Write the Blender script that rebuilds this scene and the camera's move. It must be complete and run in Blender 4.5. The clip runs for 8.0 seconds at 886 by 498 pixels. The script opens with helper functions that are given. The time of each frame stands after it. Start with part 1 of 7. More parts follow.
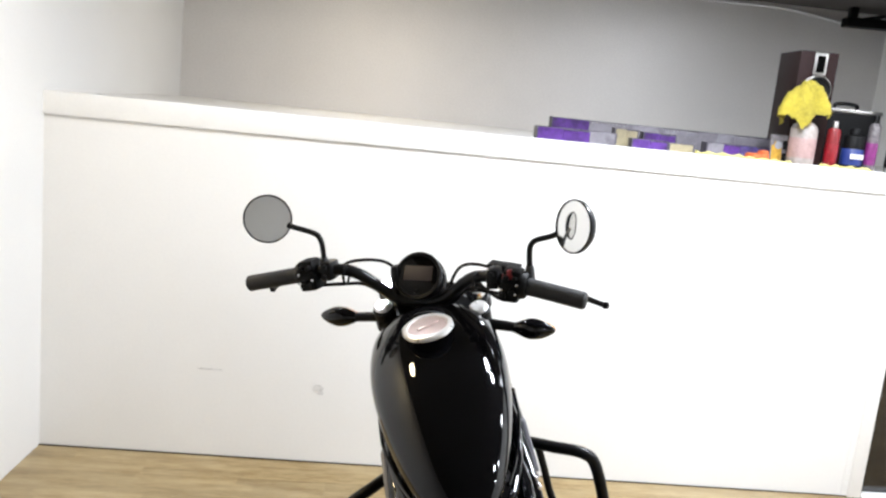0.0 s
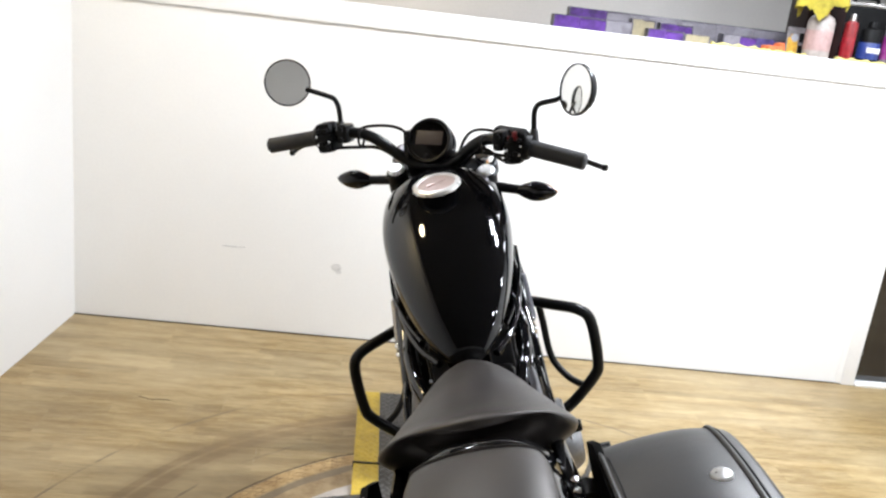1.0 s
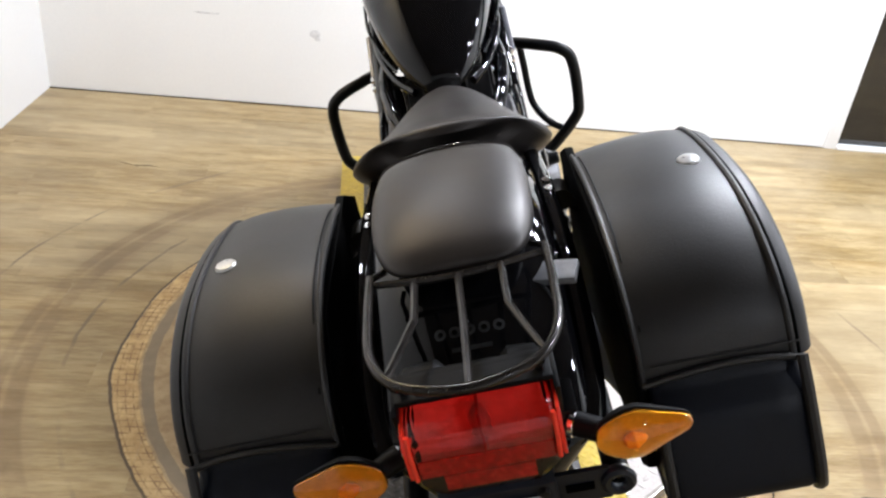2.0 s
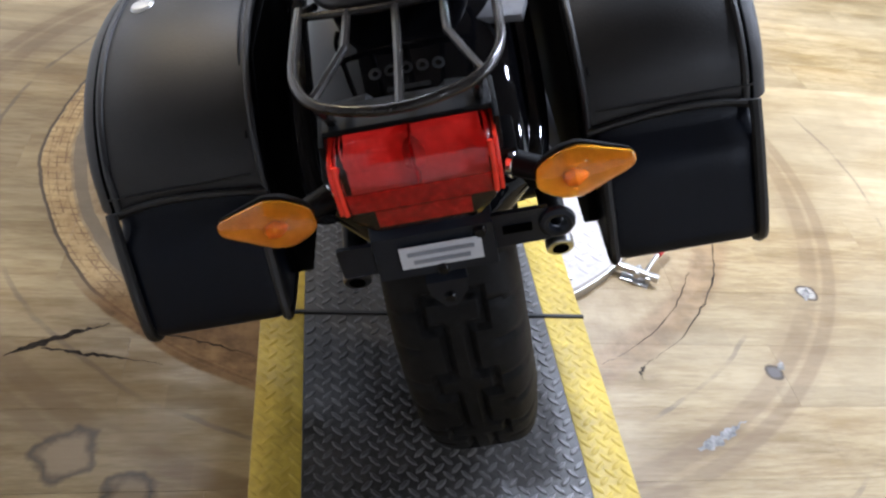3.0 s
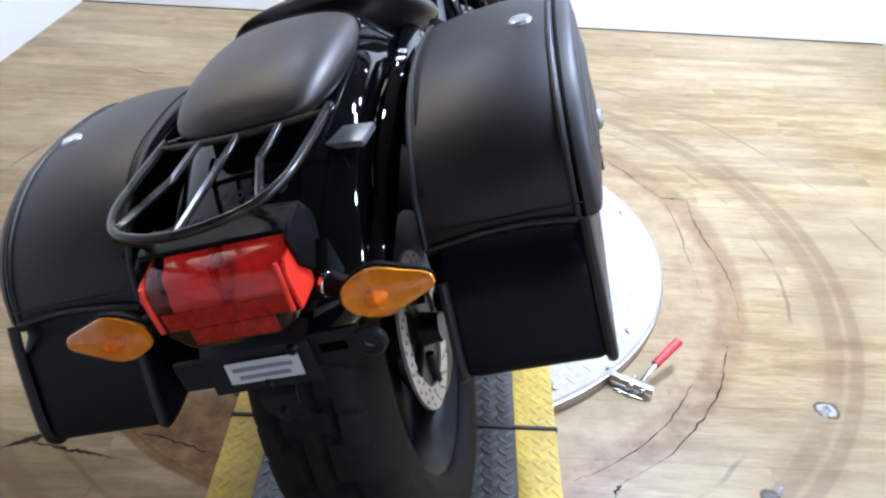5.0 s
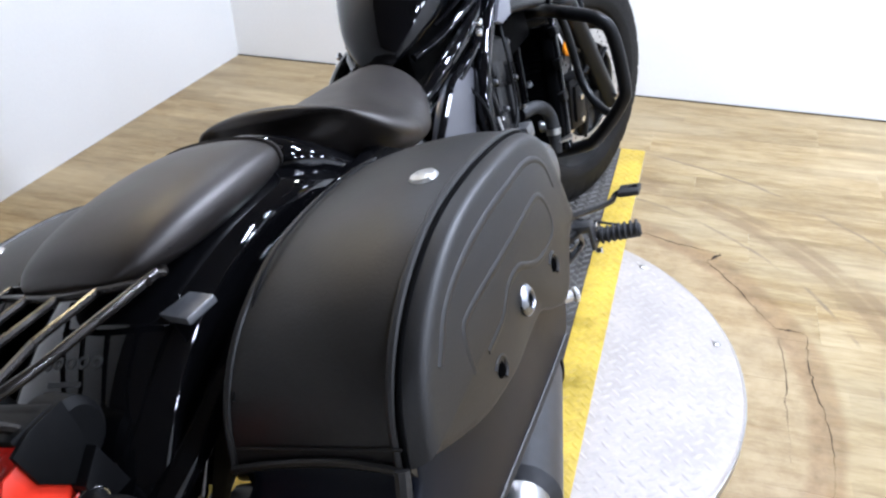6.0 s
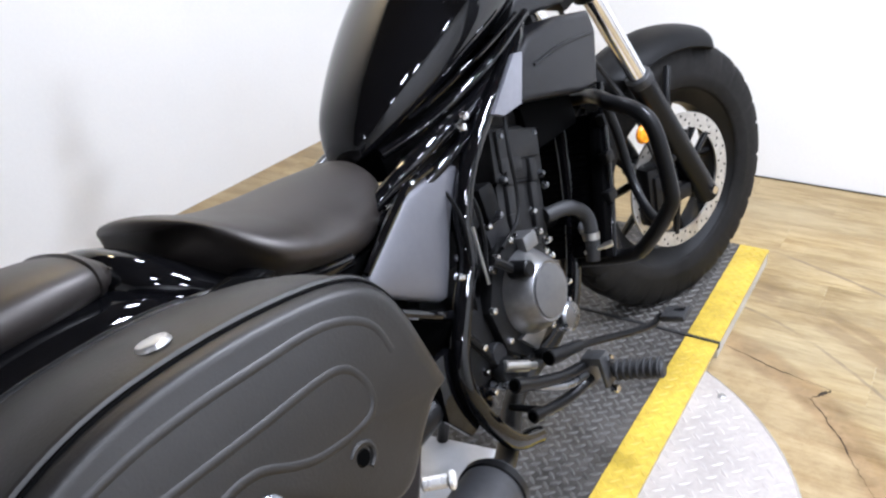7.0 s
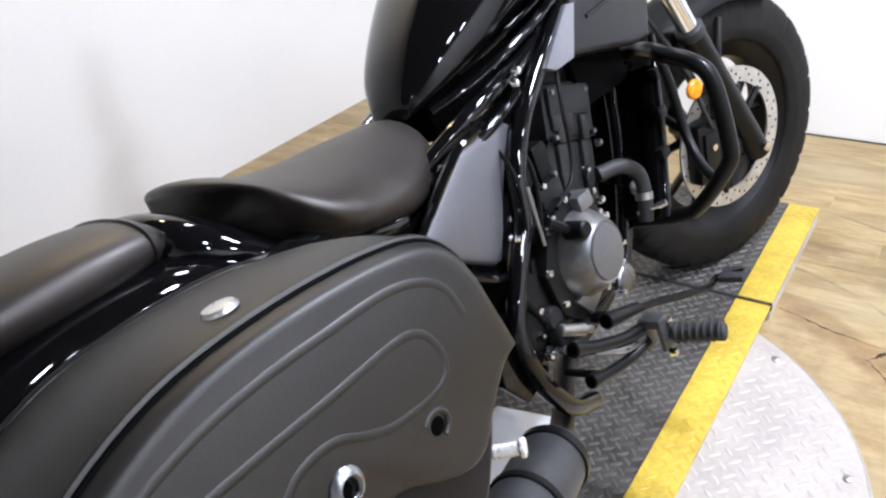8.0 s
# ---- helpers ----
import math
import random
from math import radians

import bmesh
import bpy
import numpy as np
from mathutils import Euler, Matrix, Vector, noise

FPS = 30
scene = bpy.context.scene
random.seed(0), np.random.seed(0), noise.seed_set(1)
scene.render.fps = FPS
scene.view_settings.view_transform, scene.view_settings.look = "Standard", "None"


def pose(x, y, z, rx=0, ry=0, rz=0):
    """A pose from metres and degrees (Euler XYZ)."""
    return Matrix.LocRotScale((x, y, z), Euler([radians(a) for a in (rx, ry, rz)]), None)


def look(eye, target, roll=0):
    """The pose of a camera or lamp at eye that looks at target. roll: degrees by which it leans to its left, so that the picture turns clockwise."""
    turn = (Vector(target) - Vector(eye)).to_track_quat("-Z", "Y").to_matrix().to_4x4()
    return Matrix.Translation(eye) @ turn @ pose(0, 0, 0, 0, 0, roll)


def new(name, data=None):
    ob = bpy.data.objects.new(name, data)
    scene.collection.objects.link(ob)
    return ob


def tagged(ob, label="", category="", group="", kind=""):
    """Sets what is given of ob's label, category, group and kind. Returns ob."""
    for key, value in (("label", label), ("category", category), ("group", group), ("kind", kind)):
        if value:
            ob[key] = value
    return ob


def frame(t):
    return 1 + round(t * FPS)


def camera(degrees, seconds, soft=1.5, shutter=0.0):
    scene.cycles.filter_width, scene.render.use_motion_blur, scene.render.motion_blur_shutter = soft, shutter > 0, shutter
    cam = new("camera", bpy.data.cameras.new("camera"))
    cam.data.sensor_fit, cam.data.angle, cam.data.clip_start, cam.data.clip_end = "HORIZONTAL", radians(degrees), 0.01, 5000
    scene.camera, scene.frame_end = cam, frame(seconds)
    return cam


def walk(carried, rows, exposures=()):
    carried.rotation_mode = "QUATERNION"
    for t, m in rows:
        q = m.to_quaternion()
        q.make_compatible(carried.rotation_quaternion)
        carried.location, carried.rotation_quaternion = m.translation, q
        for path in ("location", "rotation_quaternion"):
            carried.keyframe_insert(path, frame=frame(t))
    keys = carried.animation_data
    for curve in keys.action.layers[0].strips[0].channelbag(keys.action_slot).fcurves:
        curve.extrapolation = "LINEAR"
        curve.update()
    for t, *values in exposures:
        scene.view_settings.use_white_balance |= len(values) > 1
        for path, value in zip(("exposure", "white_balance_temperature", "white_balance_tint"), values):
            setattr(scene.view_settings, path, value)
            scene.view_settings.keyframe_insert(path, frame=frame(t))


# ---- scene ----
cam = camera(57.0, 8.0, soft=2.4)

PATH = [
    (0, (-0.349, -1.734, 1.454), (-0.127, 0.224, 1.11), 5.8),
    (0.3, (-0.34, -1.804, 1.446), (-0.121, 0.154, 1.1), 6.2),
    (0.5, (-0.341, -1.838, 1.426), (-0.149, 0.116, 1.043), 6.5),
    (0.7, (-0.332, -1.852, 1.4), (-0.16, 0.086, 0.936), 6.8),
    (1, (-0.322, -1.873, 1.364), (-0.134, 0.04, 0.814), 6.8),
    (1.2, (-0.317, -1.887, 1.339), (-0.109, 0.005, 0.723), 6.4),
    (1.5, (-0.302, -1.907, 1.283), (-0.069, -0.086, 0.491), 6.8),
    (1.7, (-0.294, -1.915, 1.259), (-0.071, -0.133, 0.38), 6.2),
    (2.8, (-0.249, -1.934, 1.144), (0.083, -0.404, -0.1), 10.2),
    (3, (-0.245, -1.937, 1.122), (0.113, -0.465, -0.183), 10.9),
    (3.2, (-0.24, -1.941, 1.108), (0.139, -0.515, -0.242), 11.8),
    (3.5, (-0.242, -1.949, 1.09), (0.155, -0.568, -0.301), 13.1),
    (4, (-0.242, -1.955, 1.085), (0.195, -0.613, -0.331), 13.3),
    (4.3, (-0.216, -1.948, 1.107), (0.225, -0.59, -0.294), 8.5),
    (4.5, (-0.161, -1.956, 1.117), (0.189, -0.511, -0.221), 4.9),
    (4.7, (-0.056, -1.97, 1.146), (0.162, -0.419, -0.097), 3.0),
    (5.8, (0.334, -1.729, 1.213), (-0.139, -0.12, 0.125), 1.1),
    (6, (0.392, -1.642, 1.213), (-0.119, -0.044, 0.124), -1.4),
    (6.2, (0.458, -1.556, 1.2), (-0.164, 0.009, 0.122), -4.7),
    (6.5, (0.561, -1.42, 1.205), (-0.233, 0.091, 0.163), -3.0),
    (6.8, (0.625, -1.318, 1.195), (-0.304, 0.152, 0.206), -3.4),
    (7, (0.651, -1.277, 1.193), (-0.341, 0.163, 0.223), -5.1),
    (7.5, (0.649, -1.257, 1.18), (-0.392, 0.156, 0.221), -6.3),
    (8, (0.598, -1.275, 1.17), (-0.428, 0.097, 0.137), -7.1),
]
# the exposure opens up a little and the white balance shifts on the way
TINTS = [(0, -0.08, 6080, 10), (1.5, 0.08, 6080, 11), (3, 0.25, 5430, 14), (4, 0.27, 5200, 14), (4.6, 0.27, 5040, 14), (6, 0.05, 5380, 13), (8, 0.05, 5780, 14)]
walk(cam, [(t, look(eye, target, roll)) for t, eye, target, roll in PATH], TINTS)

# ---- light: round ceiling lamps over the stand, with added fill lamps ----
bpy_world = bpy.data.worlds.new("room_world")
scene.world = bpy_world
bpy_world.use_nodes = True
bpy_world.node_tree.nodes["Background"].inputs[0].default_value = (0.9, 0.92, 1.0, 1)
bpy_world.node_tree.nodes["Background"].inputs[1].default_value = 0.05
CEIL = 2.25
COOL, WARM, AMBERY = (0.975, 0.985, 1.0), (1.0, 0.84, 0.60), (1.0, 0.74, 0.36)
# The cool left lamp and those at y 2.35 and -3.3 are added fill.
LAMPS = [(0.70, 0.2, 35, COOL), (0.98, 0.2, 35, COOL), (1.4, -0.85, 15, COOL), (2.25, -1.3, 14, COOL), (2.25, -0.5, 12, COOL), (2.25, 0.3, 11, COOL), (2.2, 1.0, 6, COOL), (-0.75, 0.65, 10, COOL),
         (1.3, 0.9, 11, COOL), (-0.35, 2.35, 7, WARM), (1.2, 2.35, 4, COOL), (-1.2, 0.1, 11, AMBERY), (0.75, -3.3, 8, COOL)]
for lx, ly, watts, hue in LAMPS:
    lamp = bpy.data.lights.new("lamp", "AREA")
    lamp.shape, lamp.size, lamp.energy, lamp.color = "DISK", 0.17, watts, hue
    new("lamp", lamp).matrix_world = pose(lx, ly, CEIL - 0.03)


# ---- materials ----
def nodes_of(name):
    m = bpy.data.materials.new(name)
    m.use_nodes = True
    nt = m.node_tree
    return m, nt, nt.nodes["Principled BSDF"]


def add(nt, kind, **values):
    n = nt.nodes.new(kind)
    for k, v in values.items():
        n.inputs[k].default_value = v
    return n


def math_node(nt, op, a, b=None, c=None):
    n = nt.nodes.new("ShaderNodeMath")
    n.operation = op
    for i, v in enumerate((a, b, c)):
        if v is None:
            continue
        if isinstance(v, (int, float)):
            n.inputs[i].default_value = v
        else:
            nt.links.new(v, n.inputs[i])
    return n.outputs[0]


def mix_color(nt, fac, a, b):
    n = nt.nodes.new("ShaderNodeMix")
    n.data_type = "RGBA"
    for i, v in ((0, fac), (6, a), (7, b)):
        if isinstance(v, (int, float)):
            n.inputs[i].default_value = v
        elif isinstance(v, tuple):
            n.inputs[i].default_value = (*v, 1) if len(v) == 3 else v
        else:
            nt.links.new(v, n.inputs[i])
    return n.outputs[2]


def ramp(nt, fac, lo, hi):
    n = nt.nodes.new("ShaderNodeMapRange")
    n.interpolation_type = "SMOOTHSTEP"
    n.inputs[1].default_value, n.inputs[2].default_value = lo, hi
    nt.links.new(fac, n.inputs[0])
    return n.outputs[0]


def noise_at(nt, vec, scale, detail=4.0, rough=0.55, stretch=None):
    if stretch:
        mp = nt.nodes.new("ShaderNodeMapping")
        mp.inputs["Scale"].default_value = stretch
        nt.links.new(vec, mp.inputs["Vector"])
        vec = mp.outputs[0]
    n = add(nt, "ShaderNodeTexNoise", Scale=scale, Detail=detail, Roughness=rough)
    nt.links.new(vec, n.inputs["Vector"])
    return n.outputs["Fac"]


def surface(name, col, rough, metal=0.0, var=0.25, scale=6.0, bump=0.0, bscale=300.0, coat=0.0, rvar=0.12, spec=0.5, fine=90.0, tint=None):
    """A plain surface with colour change at two scales, uneven gloss and fine relief."""
    m, nt, b = nodes_of(name)
    pos = nt.nodes.new("ShaderNodeTexCoord").outputs["Object"]
    big, small = noise_at(nt, pos, scale), noise_at(nt, pos, fine, 3)
    f = math_node(nt, "ADD", math_node(nt, "MULTIPLY", big, 0.65), math_node(nt, "MULTIPLY", small, 0.35))
    dark, light = tuple(c * (1 - var) for c in col), tuple(min(1.0, c * (1 + var)) for c in col)
    nt.links.new(mix_color(nt, ramp(nt, f, 0.3, 0.7), dark, light), b.inputs["Base Color"])
    r = math_node(nt, "ADD", math_node(nt, "MULTIPLY", math_node(nt, "SUBTRACT", big, 0.5), 2 * rvar), rough)
    nt.links.new(r, b.inputs["Roughness"])
    b.inputs["Metallic"].default_value = metal
    b.inputs["Specular IOR Level"].default_value = spec
    if tint:
        b.inputs["Specular Tint"].default_value = (*tint, 1)
    if coat:
        b.inputs["Coat Weight"].default_value, b.inputs["Coat Roughness"].default_value = coat, 0.03
    if bump:
        bn = add(nt, "ShaderNodeBump", Strength=1.0, Distance=bump)
        nt.links.new(noise_at(nt, pos, bscale, 3), bn.inputs["Height"])
        nt.links.new(bn.outputs[0], b.inputs["Normal"])
    return m


WALL = surface("white_wall_paint", (0.80, 0.80, 0.79), 0.55, var=0.025, scale=1.4, bump=0.0004, bscale=120, rvar=0.06)
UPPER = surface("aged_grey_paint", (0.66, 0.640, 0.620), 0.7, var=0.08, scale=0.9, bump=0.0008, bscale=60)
# very dark colour, so the unseen ceiling adds little bounce and reflection
CEILP = surface("low_bounce_ceiling", (0.085, 0.075, 0.068), 0.9, var=0.06, scale=2)
GLOSS = surface("gloss_black_paint", (0.0025, 0.0025, 0.003), 0.035, var=0.3, rvar=0.02, spec=0.42)
SATIN = surface("satin_black_metal", (0.0042, 0.0042, 0.0046), 0.34, var=0.25, rvar=0.1, bump=0.0001, bscale=700, spec=0.22)
PLASTIC = surface("black_plastic", (0.004, 0.004, 0.0042), 0.5, var=0.3, bump=0.0002, bscale=900, spec=0.13)
BLUEBLK = surface("blue_black_plastic", (0.006, 0.0085, 0.0150), 0.42, var=0.25, bump=0.0002, bscale=700, spec=0.32)
SHROUD = surface("dark_grey_plastic", (0.009, 0.009, 0.0100), 0.40, var=0.2, bump=0.0003, bscale=900, spec=0.24)
RUBBER = surface("tyre_rubber", (0.0098, 0.0092, 0.0087), 0.66, var=0.5, scale=9, bump=0.0005, bscale=500, spec=0.14)
GRIPR = surface("grip_rubber", (0.024, 0.024, 0.025), 0.55, var=0.25, bump=0.0006, bscale=400, spec=0.35)
LEATHER = surface("black_leather", (0.0058, 0.0053, 0.0050), 0.47, var=0.35, scale=7, bump=0.00025, bscale=330, rvar=0.12, fine=140, spec=0.58, tint=(1.0, 0.98, 0.96))
BODYLEATHER = surface("blue_black_leather", (0.0030, 0.0042, 0.0085), 0.36, var=0.25, scale=9, bump=0.00022, bscale=420, rvar=0.08, fine=160, spec=0.20)
SEATV = surface("seat_vinyl", (0.0115, 0.0090, 0.0075), 0.46, var=0.3, scale=12, bump=0.00018, bscale=600, rvar=0.09, spec=0.68, tint=(1.0, 0.94, 0.895))
CHROME = surface("chrome", (0.82, 0.82, 0.83), 0.09, 1.0, var=0.05, rvar=0.05)
STEEL = surface("brushed_steel", (0.45, 0.44, 0.42), 0.32, 1.0, var=0.15, bump=0.0001, bscale=500)
RACKM = surface("worn_grey_tube", (0.028, 0.024, 0.021), 0.20, 0.5, var=0.35, scale=30)
ALLOY = surface("grey_cast_alloy", (0.21, 0.21, 0.215), 0.36, 0.85, var=0.18, scale=20, bump=0.0003, bscale=500)
DARKALLOY = surface("dark_cast_alloy", (0.0050, 0.0050, 0.0053), 0.40, 0.15, var=0.25, bump=0.0004, bscale=300, spec=0.17)
CYLALLOY = surface("grey_black_casting", (0.0150, 0.0148, 0.0150), 0.45, 0.15, var=0.3, scale=25, bump=0.0004, bscale=300, spec=0.25)
GREYPANEL = surface("silver_grey_paint", (0.135, 0.135, 0.148), 0.40, 0.55, var=0.06, scale=5, rvar=0.03)
MUFFLER = surface("grey_muffler_steel", (0.045, 0.045, 0.048), 0.42, 0.4, var=0.2, scale=20)
DISC = surface("brake_disc_steel", (0.50, 0.48, 0.44), 0.35, 0.6, var=0.15, scale=40)
HOLE = surface("dark_hole", (0.002, 0.002, 0.002), 0.95, var=0.1, spec=0.0)
YELLOW = surface("yellow_floor_paint", (0.49, 0.350, 0.044), 0.46, var=0.24, scale=12, bump=0.0004, bscale=90, rvar=0.15, spec=0.3)
TREAD = surface("black_tread_plate", (0.046, 0.0415, 0.037), 0.42, 0.0, var=0.6, scale=7, bump=0.0004, bscale=160, rvar=0.14, spec=0.40)
TURN = surface("white_painted_plate", (0.410, 0.368, 0.330), 0.46, 0.05, var=0.16, scale=7, bump=0.0004, bscale=140, rvar=0.15)
TREADBAR = surface("worn_tread_bar", (0.085, 0.081, 0.076), 0.38, 0.1, var=0.45, scale=9, bump=0.0003, bscale=200, rvar=0.12, spec=0.6)
DULLSTEEL = surface("dull_dark_steel", (0.30, 0.31, 0.33), 0.28, 1.0, var=0.15, scale=40)
# black parts deep in the bike: shade of the recesses put into the colour
SHADEBLK = surface("recess_shade_black", (0.0010, 0.0010, 0.0011), 0.6, var=0.3, spec=0.03)
SIDEPAINT = surface("scuffed_pale_paint", (0.46, 0.44, 0.40), 0.6, var=0.2, scale=14)
SCUFF = surface("scuffed_paint", (0.60, 0.60, 0.60), 0.6, var=0.2, scale=60)
TURNBAR = surface("worn_white_bar", (0.430, 0.388, 0.350), 0.42, 0.05, var=0.14, scale=9, rvar=0.1)
CAPMETAL = surface("warm_brushed_metal", (0.62, 0.50, 0.46), 0.30, 0.75, var=0.1, scale=30)
RINGMETAL = surface("bright_satin_metal", (0.88, 0.87, 0.86), 0.30, 0.6, var=0.05, scale=30)
CONCHO = surface("worn_nickel", (0.60, 0.59, 0.57), 0.30, 0.8, var=0.15, scale=60)
REDGRIP = surface("red_grip_vinyl", (0.62, 0.03, 0.03), 0.4, var=0.12)
STICKER = surface("white_label", (0.62, 0.63, 0.66), 0.5, var=0.06)
INK = surface("grey_ink", (0.24, 0.25, 0.28), 0.6, var=0.1)
SILVERINK = surface("silver_ink", (0.030, 0.030, 0.030), 0.4, 0.2, var=0.4, scale=60, spec=0.4)
SCREEN = surface("dark_display", (0.050, 0.038, 0.036), 0.5, var=0.1)
WOODBOX = surface("dark_red_veneer", (0.014, 0.0050, 0.0048), 0.55, var=0.3, scale=5, spec=0.15)
CLOTH = surface("yellow_cloth", (0.27, 0.222, 0.022), 0.95, var=0.30, scale=14, bump=0.003, bscale=200)
PURPLE = surface("purple_film", (0.055, 0.017, 0.135), 0.32, var=0.7, scale=14, bump=0.001, bscale=45)
VIOLET = surface("violet_film", (0.06, 0.045, 0.15), 0.35, var=0.6, scale=30)
DARKRIM = surface("dark_carton_rim", (0.05, 0.045, 0.06), 0.4, var=0.4, scale=30)
DARKRED = surface("dark_red_label", (0.20, 0.006, 0.012), 0.35, var=0.4, scale=60)
GREYLAB = surface("grey_label", (0.11, 0.10, 0.105), 0.4, var=0.5, scale=60)
OCHRE = surface("ochre_print", (0.32, 0.18, 0.012), 0.6, var=0.4, scale=60)
CREAM = surface("cream_card", (0.25, 0.215, 0.13), 0.55, var=0.2, scale=20)
CLEARP = surface("clear_plastic_wrap", (0.17, 0.16, 0.18), 0.28, var=0.25, scale=8, bump=0.001, bscale=40)
REDCAN = surface("red_can", (0.16, 0.007, 0.010), 0.35, var=0.3, scale=40)
BLUELAB = surface("blue_label", (0.018, 0.035, 0.17), 0.4, var=0.15)
PINK = surface("pink_label", (0.15, 0.018, 0.12), 0.35, var=0.4, scale=50)
BOTTLE = surface("milky_bottle", (0.29, 0.255, 0.235), 0.35, var=0.25, scale=30)
ORANGE = surface("orange_plastic", (0.50, 0.12, 0.035), 0.5, var=0.4, scale=40)
PALEYEL = surface("pale_yellow_cloth", (0.56, 0.49, 0.17), 0.8, var=0.3, scale=40)
DOORGL = surface("black_gloss_door", (0.012, 0.011, 0.011), 0.10, var=0.2, coat=0.6)
TRIMW = surface("white_trim_paint", (0.80, 0.80, 0.79), 0.4, var=0.03)
CRACK = surface("torn_edge", (0.026, 0.020, 0.015), 0.9, var=0.6, scale=60, spec=0.1)
JOINT = surface("dark_joint", (0.012, 0.012, 0.012), 0.7, var=0.2)


def lens_material(name, col, rough=0.04):
    """Clear coloured plastic, a little uneven."""
    m, nt, b = nodes_of(name)
    pos = nt.nodes.new("ShaderNodeTexCoord").outputs["Object"]
    b.inputs["Base Color"].default_value = (*col, 1)
    b.inputs["Transmission Weight"].default_value = 1.0
    b.inputs["IOR"].default_value = 1.30
    b.inputs["Roughness"].default_value = rough
    b.inputs["Coat Weight"].default_value, b.inputs["Coat Roughness"].default_value = 0.6, 0.04
    bn = add(nt, "ShaderNodeBump", Strength=0.10, Distance=0.001)
    nt.links.new(noise_at(nt, pos, 60.0, 2), bn.inputs["Height"])
    nt.links.new(bn.outputs[0], b.inputs["Normal"])
    return m


REDLENS = lens_material("red_lens", (1.0, 0.014, 0.007))
AMBERLENS = lens_material("amber_lens", (1.0, 0.27, 0.001))
REDSIDE = surface("bright_red_plastic", (0.88, 0.045, 0.018), 0.2, var=0.15, spec=0.5)
DEEPRED = surface("deep_red_reflex", (0.42, 0.012, 0.012), 0.25, var=0.35, scale=120, bump=0.0008, bscale=260)
AMBER = surface("amber_reflex", (0.85, 0.26, 0.002), 0.22, var=0.35, scale=80, bump=0.0008, bscale=300)
REFLECT = surface("aluminised_reflector", (0.93, 0.92, 0.90), 0.22, 0.30, var=0.2, scale=60, fine=160, bump=0.0016, bscale=85)
BULB = surface("amber_bulb", (1.0, 0.55, 0.10), 0.12, var=0.1)


def mirror_material():
    m, nt, b = nodes_of("mirror_silver")
    b.inputs["Base Color"].default_value = (0.86, 0.87, 0.87, 1)
    b.inputs["Metallic"].default_value, b.inputs["Roughness"].default_value = 1.0, 0.02
    return m


MIRROR = mirror_material()


def glow_material():
    m, nt, b = nodes_of("lamp_diffuser")
    b.inputs["Base Color"].default_value = (0.9, 0.9, 0.88, 1)
    b.inputs["Emission Color"].default_value = (0.985, 0.985, 1.0, 1)
    b.inputs["Emission Strength"].default_value = 14.0
    return m


GLOW = glow_material()


